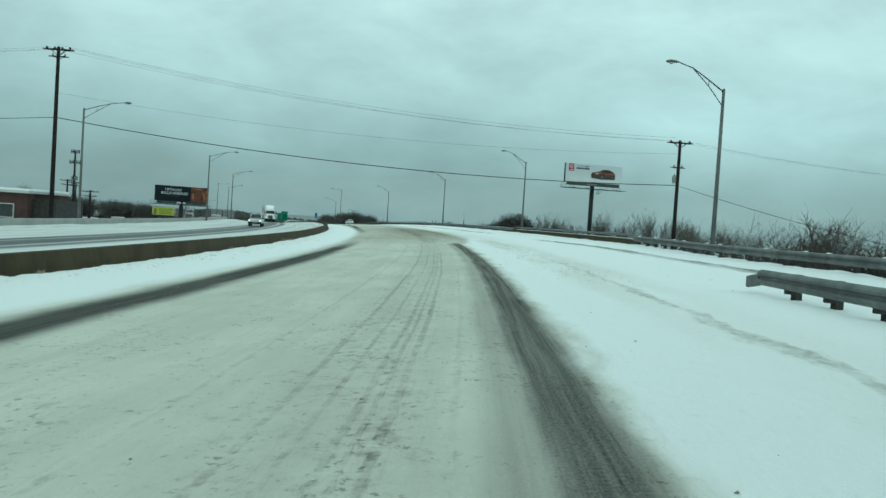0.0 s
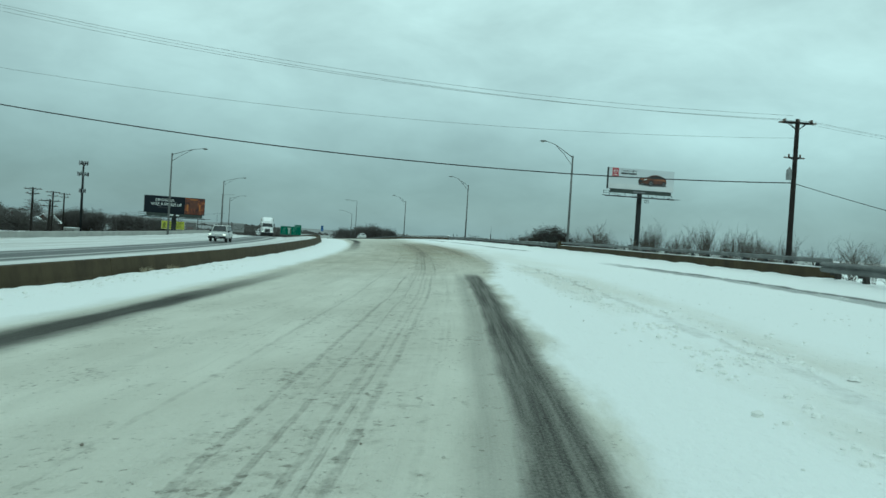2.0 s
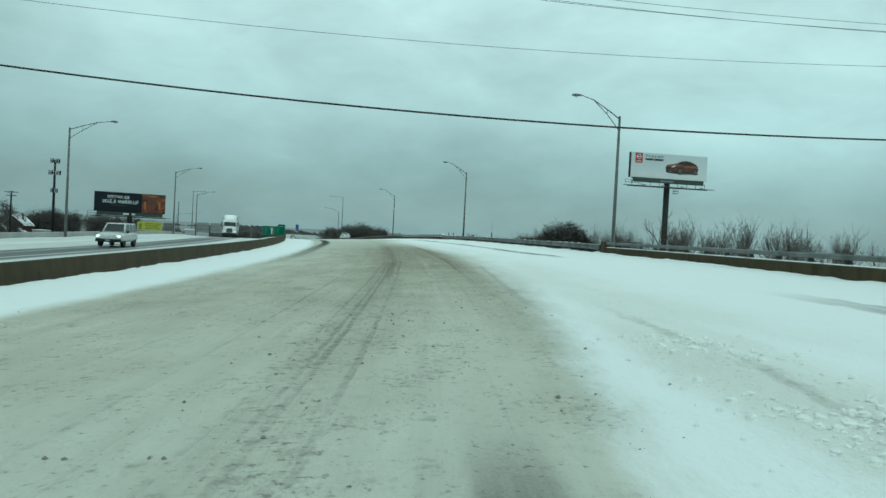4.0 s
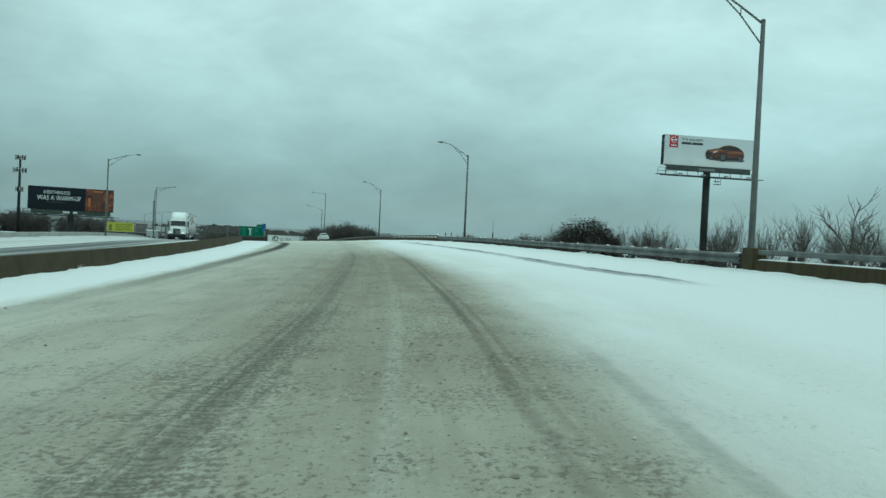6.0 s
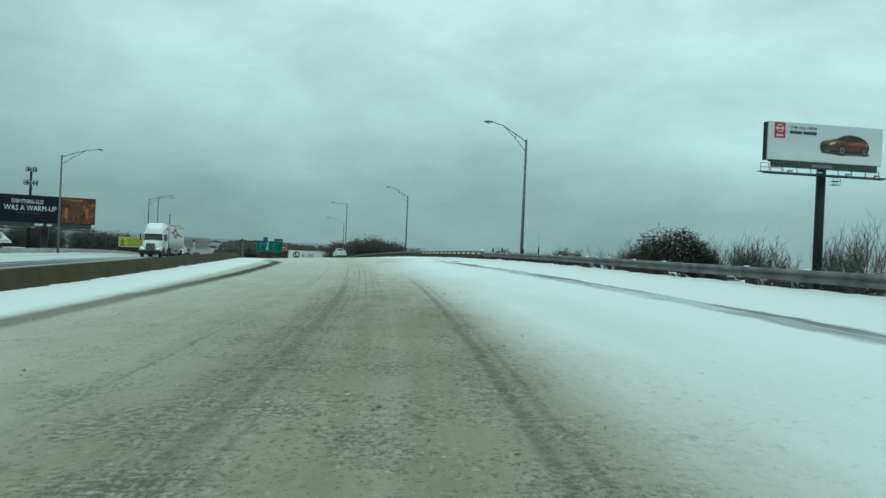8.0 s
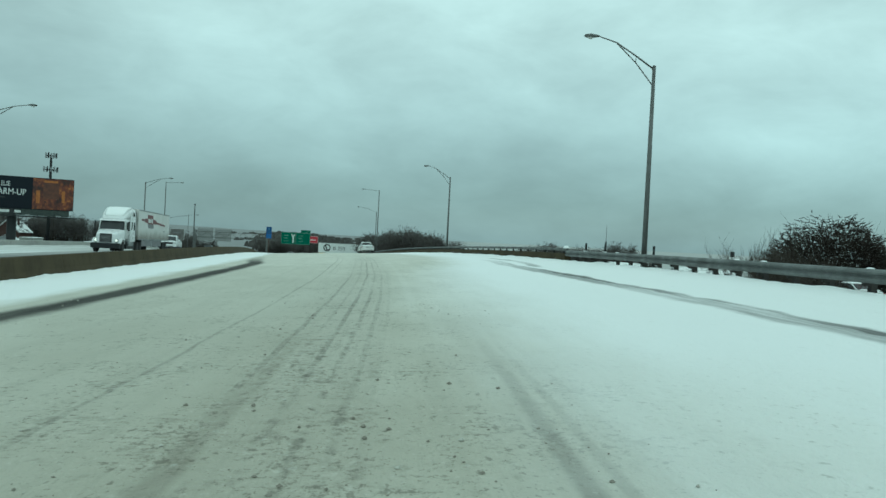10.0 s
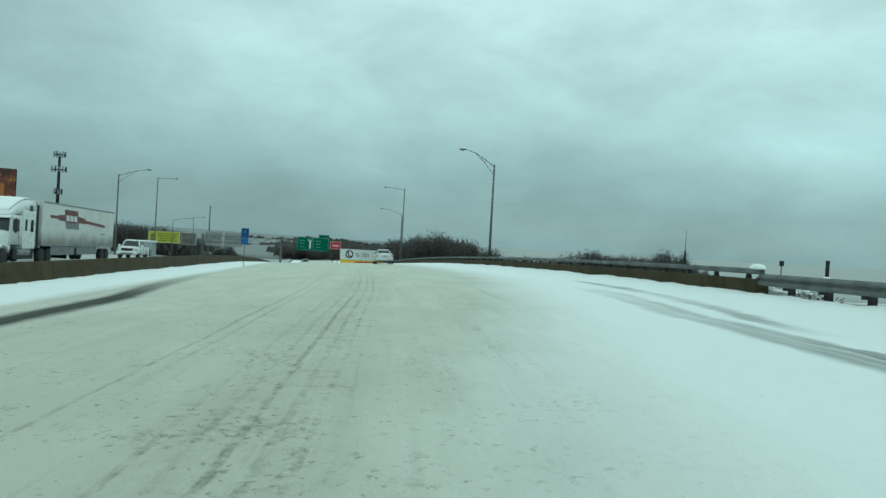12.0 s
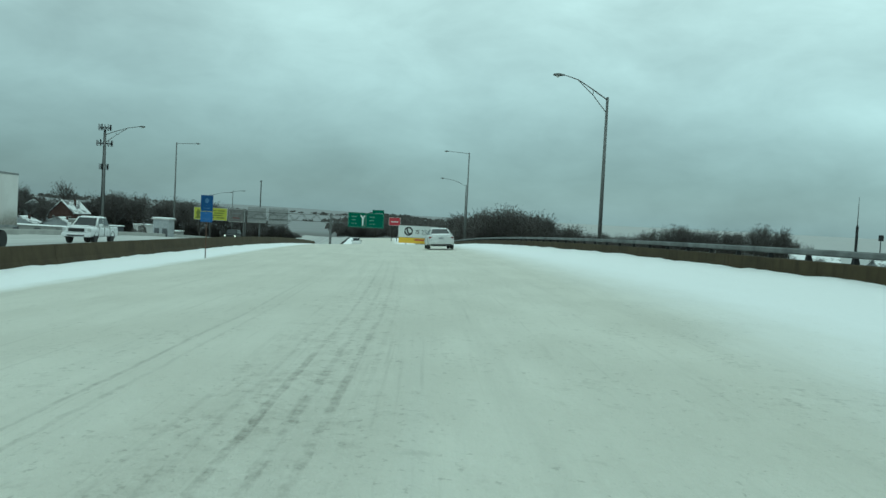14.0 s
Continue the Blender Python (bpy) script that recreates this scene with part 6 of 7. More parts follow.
def far_tree(h, w, seed, label, n=1400):
    """A bare tree for the distance: trunk, limbs and a crown of fine tapered twigs."""
    rnd = random.Random(seed)
    tree = base("tree", label, "tree", None, "distant bare trees")
    trunk = bmesh.new()
    tube(trunk, [(0, 0, -0.6), (0.1, 0.05, h * 0.3), (0, 0, h * 0.62)], [0.2, 0.15, 0.06], 6)
    limbs = []
    for i in range(9):
        t, a = 0.26 + 0.38 * i / 8, i * 2.4 + rnd.random()
        r = w * 0.5 * rnd.uniform(0.45, 0.75) * (1.1 - 0.5 * i / 8)
        e = Vector((math.cos(a) * r, math.sin(a) * r, h * (t + rnd.uniform(0.16, 0.30))))
        tube(trunk, [(0, 0, h * t), (e.x * 0.5, e.y * 0.5, h * t + (e.z - h * t) * 0.35), e], [0.11, 0.09, 0.05], 4, cap=False)
        limbs.append((Vector((0, 0, h * t)), e))
    part("trunk", trunk, M_BARK, tree)
    vs, fs = [], []
    for i in range(n):
        a, e = limbs[rnd.randrange(9)]
        p = a.lerp(e, rnd.uniform(0.35, 1.2)) + Vector((rnd.gauss(0, 0.08 * w), rnd.gauss(0, 0.08 * w), rnd.gauss(0, 0.06 * h)))
        out = Vector((p.x, p.y, (p.z - h * 0.42) * 0.9))
        d = (out.normalized() + Vector((rnd.uniform(-0.6, 0.6), rnd.uniform(-0.6, 0.6), rnd.uniform(-0.4, 0.6)))).normalized()
        l = h * rnd.uniform(0.03, 0.085)
        q = d.cross(Vector((rnd.uniform(-1, 1), rnd.uniform(-1, 1), rnd.uniform(-1, 1)))).normalized() * rnd.uniform(0.03, 0.075)
        k = len(vs)
        vs.extend([p - q, p + q, p + d * l + q * 0.35, p + d * l - q * 0.35])
        fs.append((k, k + 1, k + 2, k + 3))
    me = bpy.data.meshes.new("crown")
    me.from_pydata(vs, [], fs)
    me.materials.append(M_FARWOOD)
    c = new("crown", me)
    c.parent = tree
    return tree


def shrub(h, seed, label, stems=16, fan=0.5, mat=None, counts=(0, 5, 3), name="shrub", group="roadside brush", r=0.0085, lift=0.0):
    """Many thin stems from one root."""
    rnd = random.Random(seed)
    s = base(name, label, "shrub", None, group)
    bm, tw = bmesh.new(), bmesh.new()
    for i in range(stems):
        ang, out = rnd.random() * math.tau, rnd.random() * fan
        d = Vector((math.cos(ang) * out, math.sin(ang) * out, 1)).normalized()
        p = Vector((math.cos(ang), math.sin(ang), 0)) * rnd.random() * h * 0.12
        branch(tw if i % 3 else bm, p - Vector((0, 0, 0.3)), d, h * rnd.uniform(0.7, 1.0), r * h, 1, rnd, counts, 3, -lift)
    part("trunk", bm, M_BARK, s)
    part("crown", tw, mat or M_TWIG, s)
    return s


def thicket(h, width, seed, label, group="roadside brush", n=1100, thick=0.055, mat=None, fine=False):
    """A rounded, dense mass of twigs."""
    rnd = random.Random(seed)
    s = base("thicket", label, "shrub", None, group)
    tw = bmesh.new()
    vs, fs = [], []
    for i in range(n):
        a, e = rnd.random() * math.tau, rnd.random()
        rr = math.sqrt(rnd.random())
        lobe = 1.0 + ((0.17 * math.sin(3 * a + seed) + 0.09 * math.sin(7 * a + 2 * seed)) * rr if fine else 0.0)
        top = h * lobe * (1 - 0.75 * (rr ** 2.6)) * (rnd.uniform(0.3, 1.0) ** 0.3 if fine else rnd.uniform(0.55, 1.0))
        x, y = math.cos(a) * rr * width / 2, math.sin(a) * rr * width / 2
        d = Vector((x * 0.25 + rnd.uniform(-0.7, 0.7), y * 0.25 + rnd.uniform(-0.7, 0.7), rnd.uniform(-0.2, 0.9) if fine else rnd.uniform(0.3, 1.2))).normalized()
        l = rnd.uniform(0.18, 0.45) if fine else rnd.uniform(0.35, 0.95)
        p = Vector((x, y, max(top - l * 0.8, -0.2) * (rnd.random() ** 0.35 if fine else rnd.uniform(0.35, 1.0))))
        for k in range(2):
            d2 = (d + Vector((rnd.uniform(-0.5, 0.5), rnd.uniform(-0.5, 0.5), 0)) * k).normalized()
            if fine:
                q = d2.cross(Vector((rnd.uniform(-1, 1), rnd.uniform(-1, 1), rnd.uniform(-1, 1)))).normalized() * thick
                c = len(vs)
                vs.extend([p - q, p + q, p + d2 * l + q * 0.4, p + d2 * l - q * 0.4])
                fs.append((c, c + 1, c + 2, c + 3))
            else:
                tube(tw, [p, p + d2 * l], [thick, thick * 0.25], 3, cap=False)
    if fine:
        tw.free()
        me = bpy.data.meshes.new("crown")
        me.from_pydata(vs, [], fs)
        me.materials.append(mat or M_BRUSH)
        new("crown", me).parent = s
    else:
        part("crown", tw, mat or M_BRUSH, s)
    st = bmesh.new()
    for i in range(14):
        a, rr = rnd.random() * math.tau, rnd.random() * width * 0.4
        tube(st, [(math.cos(a) * rr * 0.6, math.sin(a) * rr * 0.6, -0.4), (math.cos(a) * rr, math.sin(a) * rr, h * 0.6)], [0.09, 0.03], 4)
    part("stems", st, M_BARK, s)["kind"] = "stuff"
    return s


def plant(proto, x, y, size, spin, first=[]):
    m = Matrix.Translation((x, y, terrain(y, x) - 0.05)) @ Matrix.Rotation(spin, 4, "Z") @ Matrix.Diagonal((size, size, size, 1))
    if proto not in first:
        first.append(proto)
        proto.matrix_basis = m
        return proto
    c = copy_thing(proto, m)
    c.matrix_basis = m
    return c


rng = random.Random(11)
SHRUBS = [shrub(4.6, 1, "tall bare grey-brown shrub behind the guardrail", 20, 0.55, None, (0, 6, 4)), shrub(4.0, 2, "bare twiggy shrub behind the guardrail", 22, 0.7, None, (0, 6, 4)), shrub(5.4, 3, "upright bare sapling clump behind the rail", 12, 0.35, None, (0, 7, 4))]
SAPLINGS = [shrub(6.0, 41, "loose clump of upright bare stems behind the rail", 8, 0.6, None, (0, 5, 4), "shrub", "roadside brush", 0.011, 0.55), shrub(6.0, 42, "spreading clump of bare brown stems behind the rail", 7, 1.0, None, (0, 5, 4), "shrub", "roadside brush", 0.011, 0.45), shrub(6.0, 43, "arching bare shrub behind the rail", 6, 0.85, None, (0, 6, 4), "shrub", "roadside brush", 0.012, 0.3)]
TREES = [bare_tree(9.5, 21, "bare winter tree with fine dark twigs", (8, 6, 5), 0.7, "bare trees", 1.0), bare_tree(8.0, 22, "bare winter tree with a rounded crown", (9, 6, 5), 0.9), bare_tree(11.0, 23, "tall bare winter tree", (9, 6, 5), 0.6)]
FAR_TREES = [far_tree(10, 8.5, 31, "distant bare tree with a dark twiggy crown"), far_tree(10, 10.0, 32, "distant bare tree with a wide rounded crown"), far_tree(10, 6.5, 33, "slender distant bare tree"), far_tree(10, 9.0, 34, "distant bare tree with a ragged crown")]
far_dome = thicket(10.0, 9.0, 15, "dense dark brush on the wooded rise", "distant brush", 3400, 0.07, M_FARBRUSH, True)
far_dome.matrix_basis = at(-13.0, 352.0, terrain(352.0, -13.0) - 0.2) @ Matrix.Diagonal((1.1, 1.1, 1.1, 1))
# brush behind the first guardrail
dome = thicket(6.4, 10.0, 5, "large domed mass of dark bare brush")
big_dome = thicket(6.4, 10.0, 6, "large dense dome of dark bare brush behind the rail", "roadside brush", 12500, 0.027, None, True)
big_dome.matrix_basis = at(29.4, 193.0, terrain(193.0, 29.4) - 0.2) @ Matrix.Diagonal((1.14, 1.0, 1.08, 1))
dome.matrix_basis = at(33.2, 194.5, terrain(194.5, 33.2) - 0.3) @ Matrix.Diagonal((0.55, 0.55, 0.88, 1))


def dome_at(x, y, sx, sz, sink=0.3, proto=None):
    m = Matrix.Translation((x, y, terrain(y, x) - sink)) @ Matrix.Rotation(rng.random() * 6.28, 4, "Z") @ Matrix.Diagonal((sx, sx, sz, 1))
    copy_thing(proto or dome, m).matrix_basis = m


for i in range(110):
    y = rng.uniform(-4, 66)
    u = rng.uniform(20.5, 34)
    plant(SHRUBS[i % 3], ax(y) + u, y, rng.uniform(0.42, 0.74) * (1.0 if y < 52 else 0.75), rng.random() * 6.28)
for y, u, a, b in ((12, 24, 0.7, 0.55), (22, 23, 0.7, 0.58), (31, 24, 0.75, 0.58), (36, 22.5, 0.55, 0.5), (40, 24.5, 0.7, 0.55), (45, 22.5, 0.5, 0.45), (49, 25, 0.6, 0.5), (27, 29, 0.8, 0.68), (57, 24, 0.5, 0.36)):
    dome_at(ax(y) + u, y, a, b)
plant(TREES[1], 22.5, 45.0, 0.52, 1.0)
plant(TREES[0], 27.5, 36.0, 0.6, 2.0)
for i in range(10):
    y = rng.uniform(95, 160)
    plant(SHRUBS[i % 3], ax(y) + rng.uniform(40, 70), y, rng.uniform(0.6, 0.9), rng.random() * 6.28)
# round the foot of the pale billboard and along the second rail
for i in range(52):
    x, y = rng.choice((rng.uniform(37, 44.5), rng.uniform(47, 63), rng.uniform(63, 86))), rng.uniform(194, 206)
    plant(SAPLINGS[i % 3], x, y, rng.uniform(0.55, 1.05) * (0.85 if x < 45 else 1.08), rng.random() * 6.28)
for i in range(12):
    plant(SAPLINGS[i % 2], rng.uniform(20.5, 25.5), rng.uniform(181, 187), rng.uniform(0.32, 0.46), rng.random() * 6.28)
for i in range(9):
    plant(SAPLINGS[i % 3], rng.uniform(21.5, 26.5), rng.uniform(190, 196), rng.uniform(0.45, 0.66), rng.random() * 6.28)
plant(TREES[0], 18.9, 107.0, 0.36, 0.5)
plant(TREES[1], 24.0, 111.0, 0.46, 1.5)
dome_at(26.6, 194.5, 0.5, 0.82)
for x, y, a, b in ((41, 203, 0.5, 0.3), (52, 205, 0.7, 0.3), (60, 203, 0.7, 0.32), (76, 197, 0.8, 0.4)):
    dome_at(x, y, a, b)
# brush by the overpass
for x, y, a, b in ((22.6, 184.5, 0.30, 0.50), (24.6, 183.0, 0.36, 0.52), (35.0, 178.0, 0.5, 0.45), (38.0, 172.0, 0.6, 0.5)):
    dome_at(x, y, a, b)
# the wooded rise beyond the crest
def tall_tree(x, y, top, wide=1.0, kind=None):
    """A far tree whose crown ends at the height top."""
    z = terrain(y, x) - 0.1
    k = max(top - z, 1.5) / 10.0
    proto = FAR_TREES[rng.randrange(4) if kind is None else kind]
    m = Matrix.Translation((x, y, z)) @ Matrix.Rotation(rng.random() * 6.28, 4, "Z") @ Matrix.Diagonal((max(k, 0.45) * wide, max(k, 0.45) * wide, k, 1))
    c = copy_thing(proto, m)
    c.matrix_basis = m


def rise(u):
    """Height of the treetops across the rise."""
    for a, b, za, zb in ((-5, 21, 1.0, 1.9), (21, 24, 1.9, 3.0), (24, 30, 3.0, 4.1), (30, 39, 4.1, 1.8), (39, 48, 1.8, -1.1), (48, 62, -1.1, -1.4)):
        if u < b:
            return za + (zb - za) * (u - a) / (b - a)
    return -1.4


for proto, (x, y) in zip(FAR_TREES, ((-15.5, 346.0), (-11.0, 344.0), (-19.0, 345.0), (-6.5, 347.0))):
    z = terrain(y, x) - 0.1
    k = (rise(x - ax(y)) - z) / 10.0
    proto.matrix_basis = Matrix.Translation((x, y, z)) @ Matrix.Diagonal((k, k, k, 1))
for i in range(60):
    y = rng.uniform(336, 380)
    u = 21 + 30 * rng.random() ** 1.2
    tall_tree(ax(y) + u, y, (rise(u) - 0.35 * (y - 345) / 35) * 1.0 - rng.random() ** 2 * 2.2 - 0.1)
for i in range(24):
    y = rng.uniform(332, 372)
    u = rng.uniform(23.5, 48)
    h = rise(u) - terrain(y, ax(y) + u)
    dome_at(ax(y) + u, y, rng.uniform(0.5, 0.85), max(0.3, rng.uniform(0.8, 1.02) * h / 10.0), 0.3, far_dome)
# rounded clumps past the rise, falling away to open ground
for i in range(64):
    x = -8 + 86 * (i + rng.random()) / 64
    top = knots(x, (-8, -1.6), (2, -1.5), (18, -1.3), (26, -0.2), (33, 2.0), (41, 1.3), (43.4, 0.0), (46, 1.3), (53, 1.5), (56.4, 0.0), (58.4, 2.6), (61, 3.4), (65.4, 3.2), (69, 0.6), (74, -2.0), (79, -4.0))
    tall_tree(x, rng.uniform(448, 470), top - rng.random() ** 2 * 1.8, 0.85)
    if i % 2:
        h = top - 1.0 - terrain(452, x)
        dome_at(x, rng.uniform(444, 456), rng.uniform(0.5, 0.7), max(0.3, h * rng.uniform(0.75, 0.95) / 10.0), 0.3, far_dome)
# low dark brush right behind the overpass parapet
for i in range(30):
    y = 198 + 4.2 * i + rng.uniform(-2, 2)
    u = rng.uniform(19, 30)
    h = surf(y, 15.4).z + rng.uniform(0.1, 0.6) - terrain(y, ax(y) + u)
    dome_at(ax(y) + u, y, rng.uniform(0.3, 0.5), max(0.08, h / 6.4), 0.2)
# trees of the far side, in front of and between the houses
for i in range(96):
    x = -275 + 165 * (i + rng.random()) / 96
    top = knots(x, (-275, 6.5), (-250, 6.7), (-241, 6.0), (-234, 1.5), (-224, 0.6), (-208, 0.6), (-197, 3.6), (-189, 4.2), (-171, 2.7), (-160, 1.6), (-152, 2.6), (-146, 3.8), (-139, 3.0), (-130, -0.6), (-110, -2.5))
    tall_tree(x, 500 + rng.uniform(-6, 16) - 20 * (x > -155), top - rng.random() ** 1.8 * 2.6, 1.0)
for i in range(14):
    tall_tree(rng.uniform(-340, -276), rng.uniform(480, 560), rng.uniform(3, 7), 1.1)
for i in range(18):
    tall_tree(rng.uniform(-112, -52), rng.uniform(528, 560), rng.uniform(-4.5, -1.0), 1.1)
tall_tree(-216.5, 509, 8.3, 0.72, 1)
for i in range(18):
    x, y = rng.uniform(-150, -70), rng.uniform(150, 262)
    if y > 225 and x > -100:
        continue
    if i % 2:
        tall_tree(x, y, terrain(y, x) + rng.uniform(4, 7), 1.0)
    else:
        plant(SHRUBS[i % 3], x, y, rng.uniform(0.4, 0.6), rng.random() * 6.28)


# a dark belt of brush and trees behind the pale wall
for i in range(58):
    y = 120 + 3.9 * i + rng.uniform(-3, 3)
    x = ax(y) - 52 - 0.16 * (y - 100) - rng.uniform(0, 34)
    if 226 < y < 250 and x > -72:
        continue
    top = 0.2 + 1.5 * noise.noise(Vector((y * 0.03, 4.0, 1.0))) + rng.uniform(-0.7, 0.8)
    h = top - terrain(y, x)
    dome_at(x, y, rng.uniform(0.55, 0.9), max(0.15, h / 10.0), 0.3, far_dome)
    if i % 2:
        tall_tree(x - rng.uniform(4, 14), y + rng.uniform(-3, 3), top + rng.uniform(0.4, 2.6), 1.15)
# undergrowth between the houses and under the trees on the slope
for i in range(64):
    x = -214 + 1.7 * i + rng.uniform(-2, 2)
    y = 500 - 20 * (x > -155) + rng.uniform(-4, 14)
    dome_at(x, y, rng.uniform(0.6, 1.0), rng.uniform(0.3, 0.75), 0.4, far_dome)
for i in range(14):
    x, y = rng.uniform(-320, -240), rng.uniform(470, 520)
    dome_at(x, y, 1.0, rng.uniform(0.5, 0.85), 0.4, far_dome)
for i in range(34):
    x, y = rng.uniform(-104, -56), rng.uniform(545, 580)
    dome_at(x, y, rng.uniform(0.7, 1.2), rng.uniform(0.3, 0.55), 0.4, far_dome)


# woods too far off to count
def far_woods():
    rnd = random.Random(3)
    bm_v, bm_f = [], []
    def crown(x, y, z, h, w):
        for k in range(12):
            a = rnd.random() * math.tau
            r0, zz = rnd.random() * w * 0.6, z + h * rnd.uniform(-0.05, 0.3)
            p = (x + math.cos(a) * r0, y + math.sin(a) * r0)
            b = rnd.random() * math.tau
            ww, hh = w * rnd.uniform(0.12, 0.3), h * rnd.uniform(0.45, 0.68) * (1 - 0.5 * r0 / w)
            i = len(bm_v)
            bm_v.extend([(p[0] - math.cos(b) * ww, p[1] - math.sin(b) * ww, zz), (p[0] + math.cos(b) * ww, p[1] + math.sin(b) * ww, zz + 0.15 * hh),
                         (p[0] + math.cos(b) * ww * 0.6, p[1] + math.sin(b) * ww * 0.6, zz + hh), (p[0] - math.cos(b) * ww * 0.4, p[1] - math.sin(b) * ww * 0.4, zz + hh * 0.86)])
            bm_f.append((i, i + 1, i + 2, i + 3))
    for i in range(9000):
        d = 340 + 1500 * rnd.random() ** 1.6
        a = rnd.uniform(-0.72, 0.66)
        x, y = math.sin(a) * d - 5, 110 + math.cos(a) * d
        u = x - ax(y)
        if -34 < u < 24 and y < 560 or u > 150:
            continue
        if 24 <= u < 120 and d < 420 or u < -20 and (y < 620 or noise.noise(Vector((x * 0.006, y * 0.006, 2.0))) < 0.22):
            continue
        if noise.noise(Vector((x * 0.009, y * 0.009, 6.0))) < (-0.05 if d < 900 else -0.25):
            continue
        h = rnd.uniform(4.0, 9.5) * (1.0 + d / 3200) * (0.45 if u > 60 else 0.62 if u < -34 else 1.0) * (0.8 + 0.5 * noise.noise(Vector((x * 0.02, y * 0.02, 2.0))))
        crown(x, y, terrain(y, x) - 0.6, h, h * rnd.uniform(0.6, 1.0) * (1 + d / 1500))
    me = bpy.data.meshes.new("far_woods")
    me.from_pydata(bm_v, [], bm_f)
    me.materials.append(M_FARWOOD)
    return tagged(new("far_woods", me), "dark bare woods along the skyline", "woods", kind="stuff")


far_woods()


# ---- buildings of the far side ----
def patchy_roof():
    """Snow with dark shingles melting through."""
    m = Nodes("patchy_roof_snow", 0.85)
    co = m.add("TexCoord").outputs["Object"]
    a, b = m.noise(0.35, 5, 0.6, co), m.noise(2.5, 4, 0.6, co)
    c = m.mix(m.step(m.math("ADD", a, m.math("MULTIPLY", b, 0.35)), 0.62, 0.8), (0.74, 0.755, 0.75), (0.13, 0.13, 0.13))
    m.colour(c).bump(b, 0.3, 0.03)
    return m.mat


M_ROOFSNOW = patchy_roof()


def house(x, y, w, d, h, roof, turn, wall_mat, label, windows=3, foot=None):
    z = terrain(y, x) - 0.3 if foot is None else foot
    hs = base("house", label, "house", pose(x, y, z, 0, 0, turn), "houses")
    part("wall", boxed(-w / 2, w / 2, -d / 2, d / 2, -1.0, h), wall_mat, hs)
    for s in (-1, 1):
        bm = plate(bmesh.new(), [(-w / 2, h), (w / 2, h), (0, h + roof)], s * (d / 2) - 0.12 * (s > 0), s * (d / 2) + 0.12 * (s < 0))
        part("gable", bm, wall_mat, hs)
    for s in (-1, 1):
        bm = bmesh.new()
        a, b = Vector((s * (w / 2 + 0.45), 0, h - 0.25)), Vector((0, 0, h + roof + 0.1))
        loft(bm, [[(a.x, q, a.z), (b.x, q, b.z), (b.x, q, b.z + 0.28), (a.x, q, a.z + 0.28)] for q in (-d / 2 - 0.5, d / 2 + 0.5)])
        part("roof", bm, M_ROOFSNOW, hs, "roof slope under patchy snow")
    part("chimney", boxed(w * 0.18, w * 0.18 + 0.7, -0.35, 0.35, h, h + roof + 0.8), M_BRICK, hs)
    for i in range(windows):
        cx = -w / 2 + w * (i + 0.5) / windows
        win = part("window", boxed(cx - 0.6, cx + 0.6, -d / 2 - 0.06, -d / 2 - 0.005, h * 0.35, h * 0.75), M_TRIM, hs)
        part("pane", boxed(cx - 0.5, cx + 0.5, -d / 2 - 0.075, -d / 2 - 0.062, h * 0.35 + 0.1, h * 0.75 - 0.1), M_DARKGLASS, win)
    part("door", boxed(-w / 2 + 0.4, -w / 2 + 1.4, -d / 2 - 0.07, -d / 2 - 0.01, -0.3, 2.0), M_POST, hs)
    return hs


house(40, 330, 9, 7, 2.4, 1.6, 80, M_GREYSIDING, "low grey shed with a snowy roof beyond the overpass", 2)
house(62, 352, 12, 8, 2.6, 1.8, 84, M_GREYSIDING, "low grey house with a snowy roof beyond the overpass", 2)
house(78, 372, 10, 8, 2.6, 1.8, 76, M_SIDING, "low pale shed with a snowy roof beyond the overpass", 2)
house(-198.4, 485.2, 11.5, 9, 5.2, 4.7, -8, M_BRICK, "brick house with a snowy gable roof", 3, -10.3)
house(-206, 522, 9, 15, 6.0, 3.0, 82, M_GREYSIDING, "grey house with a snowy roof among trees", 3, -11.0)
house(-186, 515, 8, 12, 6.5, 2.6, 86, M_GREYSIDING, "grey house with a snowy roof among trees", 3, -11.0)
house(-233, 512, 11, 10, 6.5, 3.6, 30, M_GREYSIDING, "grey house with a snowy roof among trees", 3, -11.0)
house(-250, 540, 12, 10, 4, 3.6, 60, M_BRICK, "brick house with a snowy gable roof")
house(-191, 468, 12, 9, 1.7, 2.5, 14, M_GREYSIDING, "low grey shed with a snowy gable roof", 2, -10.9)
house(-204, 464, 12, 9, 1.6, 2.4, 14, M_GREYSIDING, "low grey shed with a snowy gable roof", 2, -10.9)
house(-222, 458, 12, 9, 1.8, 2.4, 14, M_SIDING, "low white shed with a snowy gable roof", 2, -10.9)
house(-122, 300, 10, 9, 3.0, 2.6, 20, M_GREYSIDING, "small grey house with a snowy roof among bare trees")
house(-150, 330, 11, 9, 3.4, 3.0, 70, M_GREYSIDING, "grey house with a snowy roof among trees")
M_DULLWALL = concrete_material("dull_grey_rendered_wall", (0.33, 0.335, 0.315), (0.26, 0.262, 0.25), 0.2)
M_SLATE = plain("slate_grey_sheet", (0.085, 0.09, 0.10), (0.06, 0.064, 0.07), 0.6)


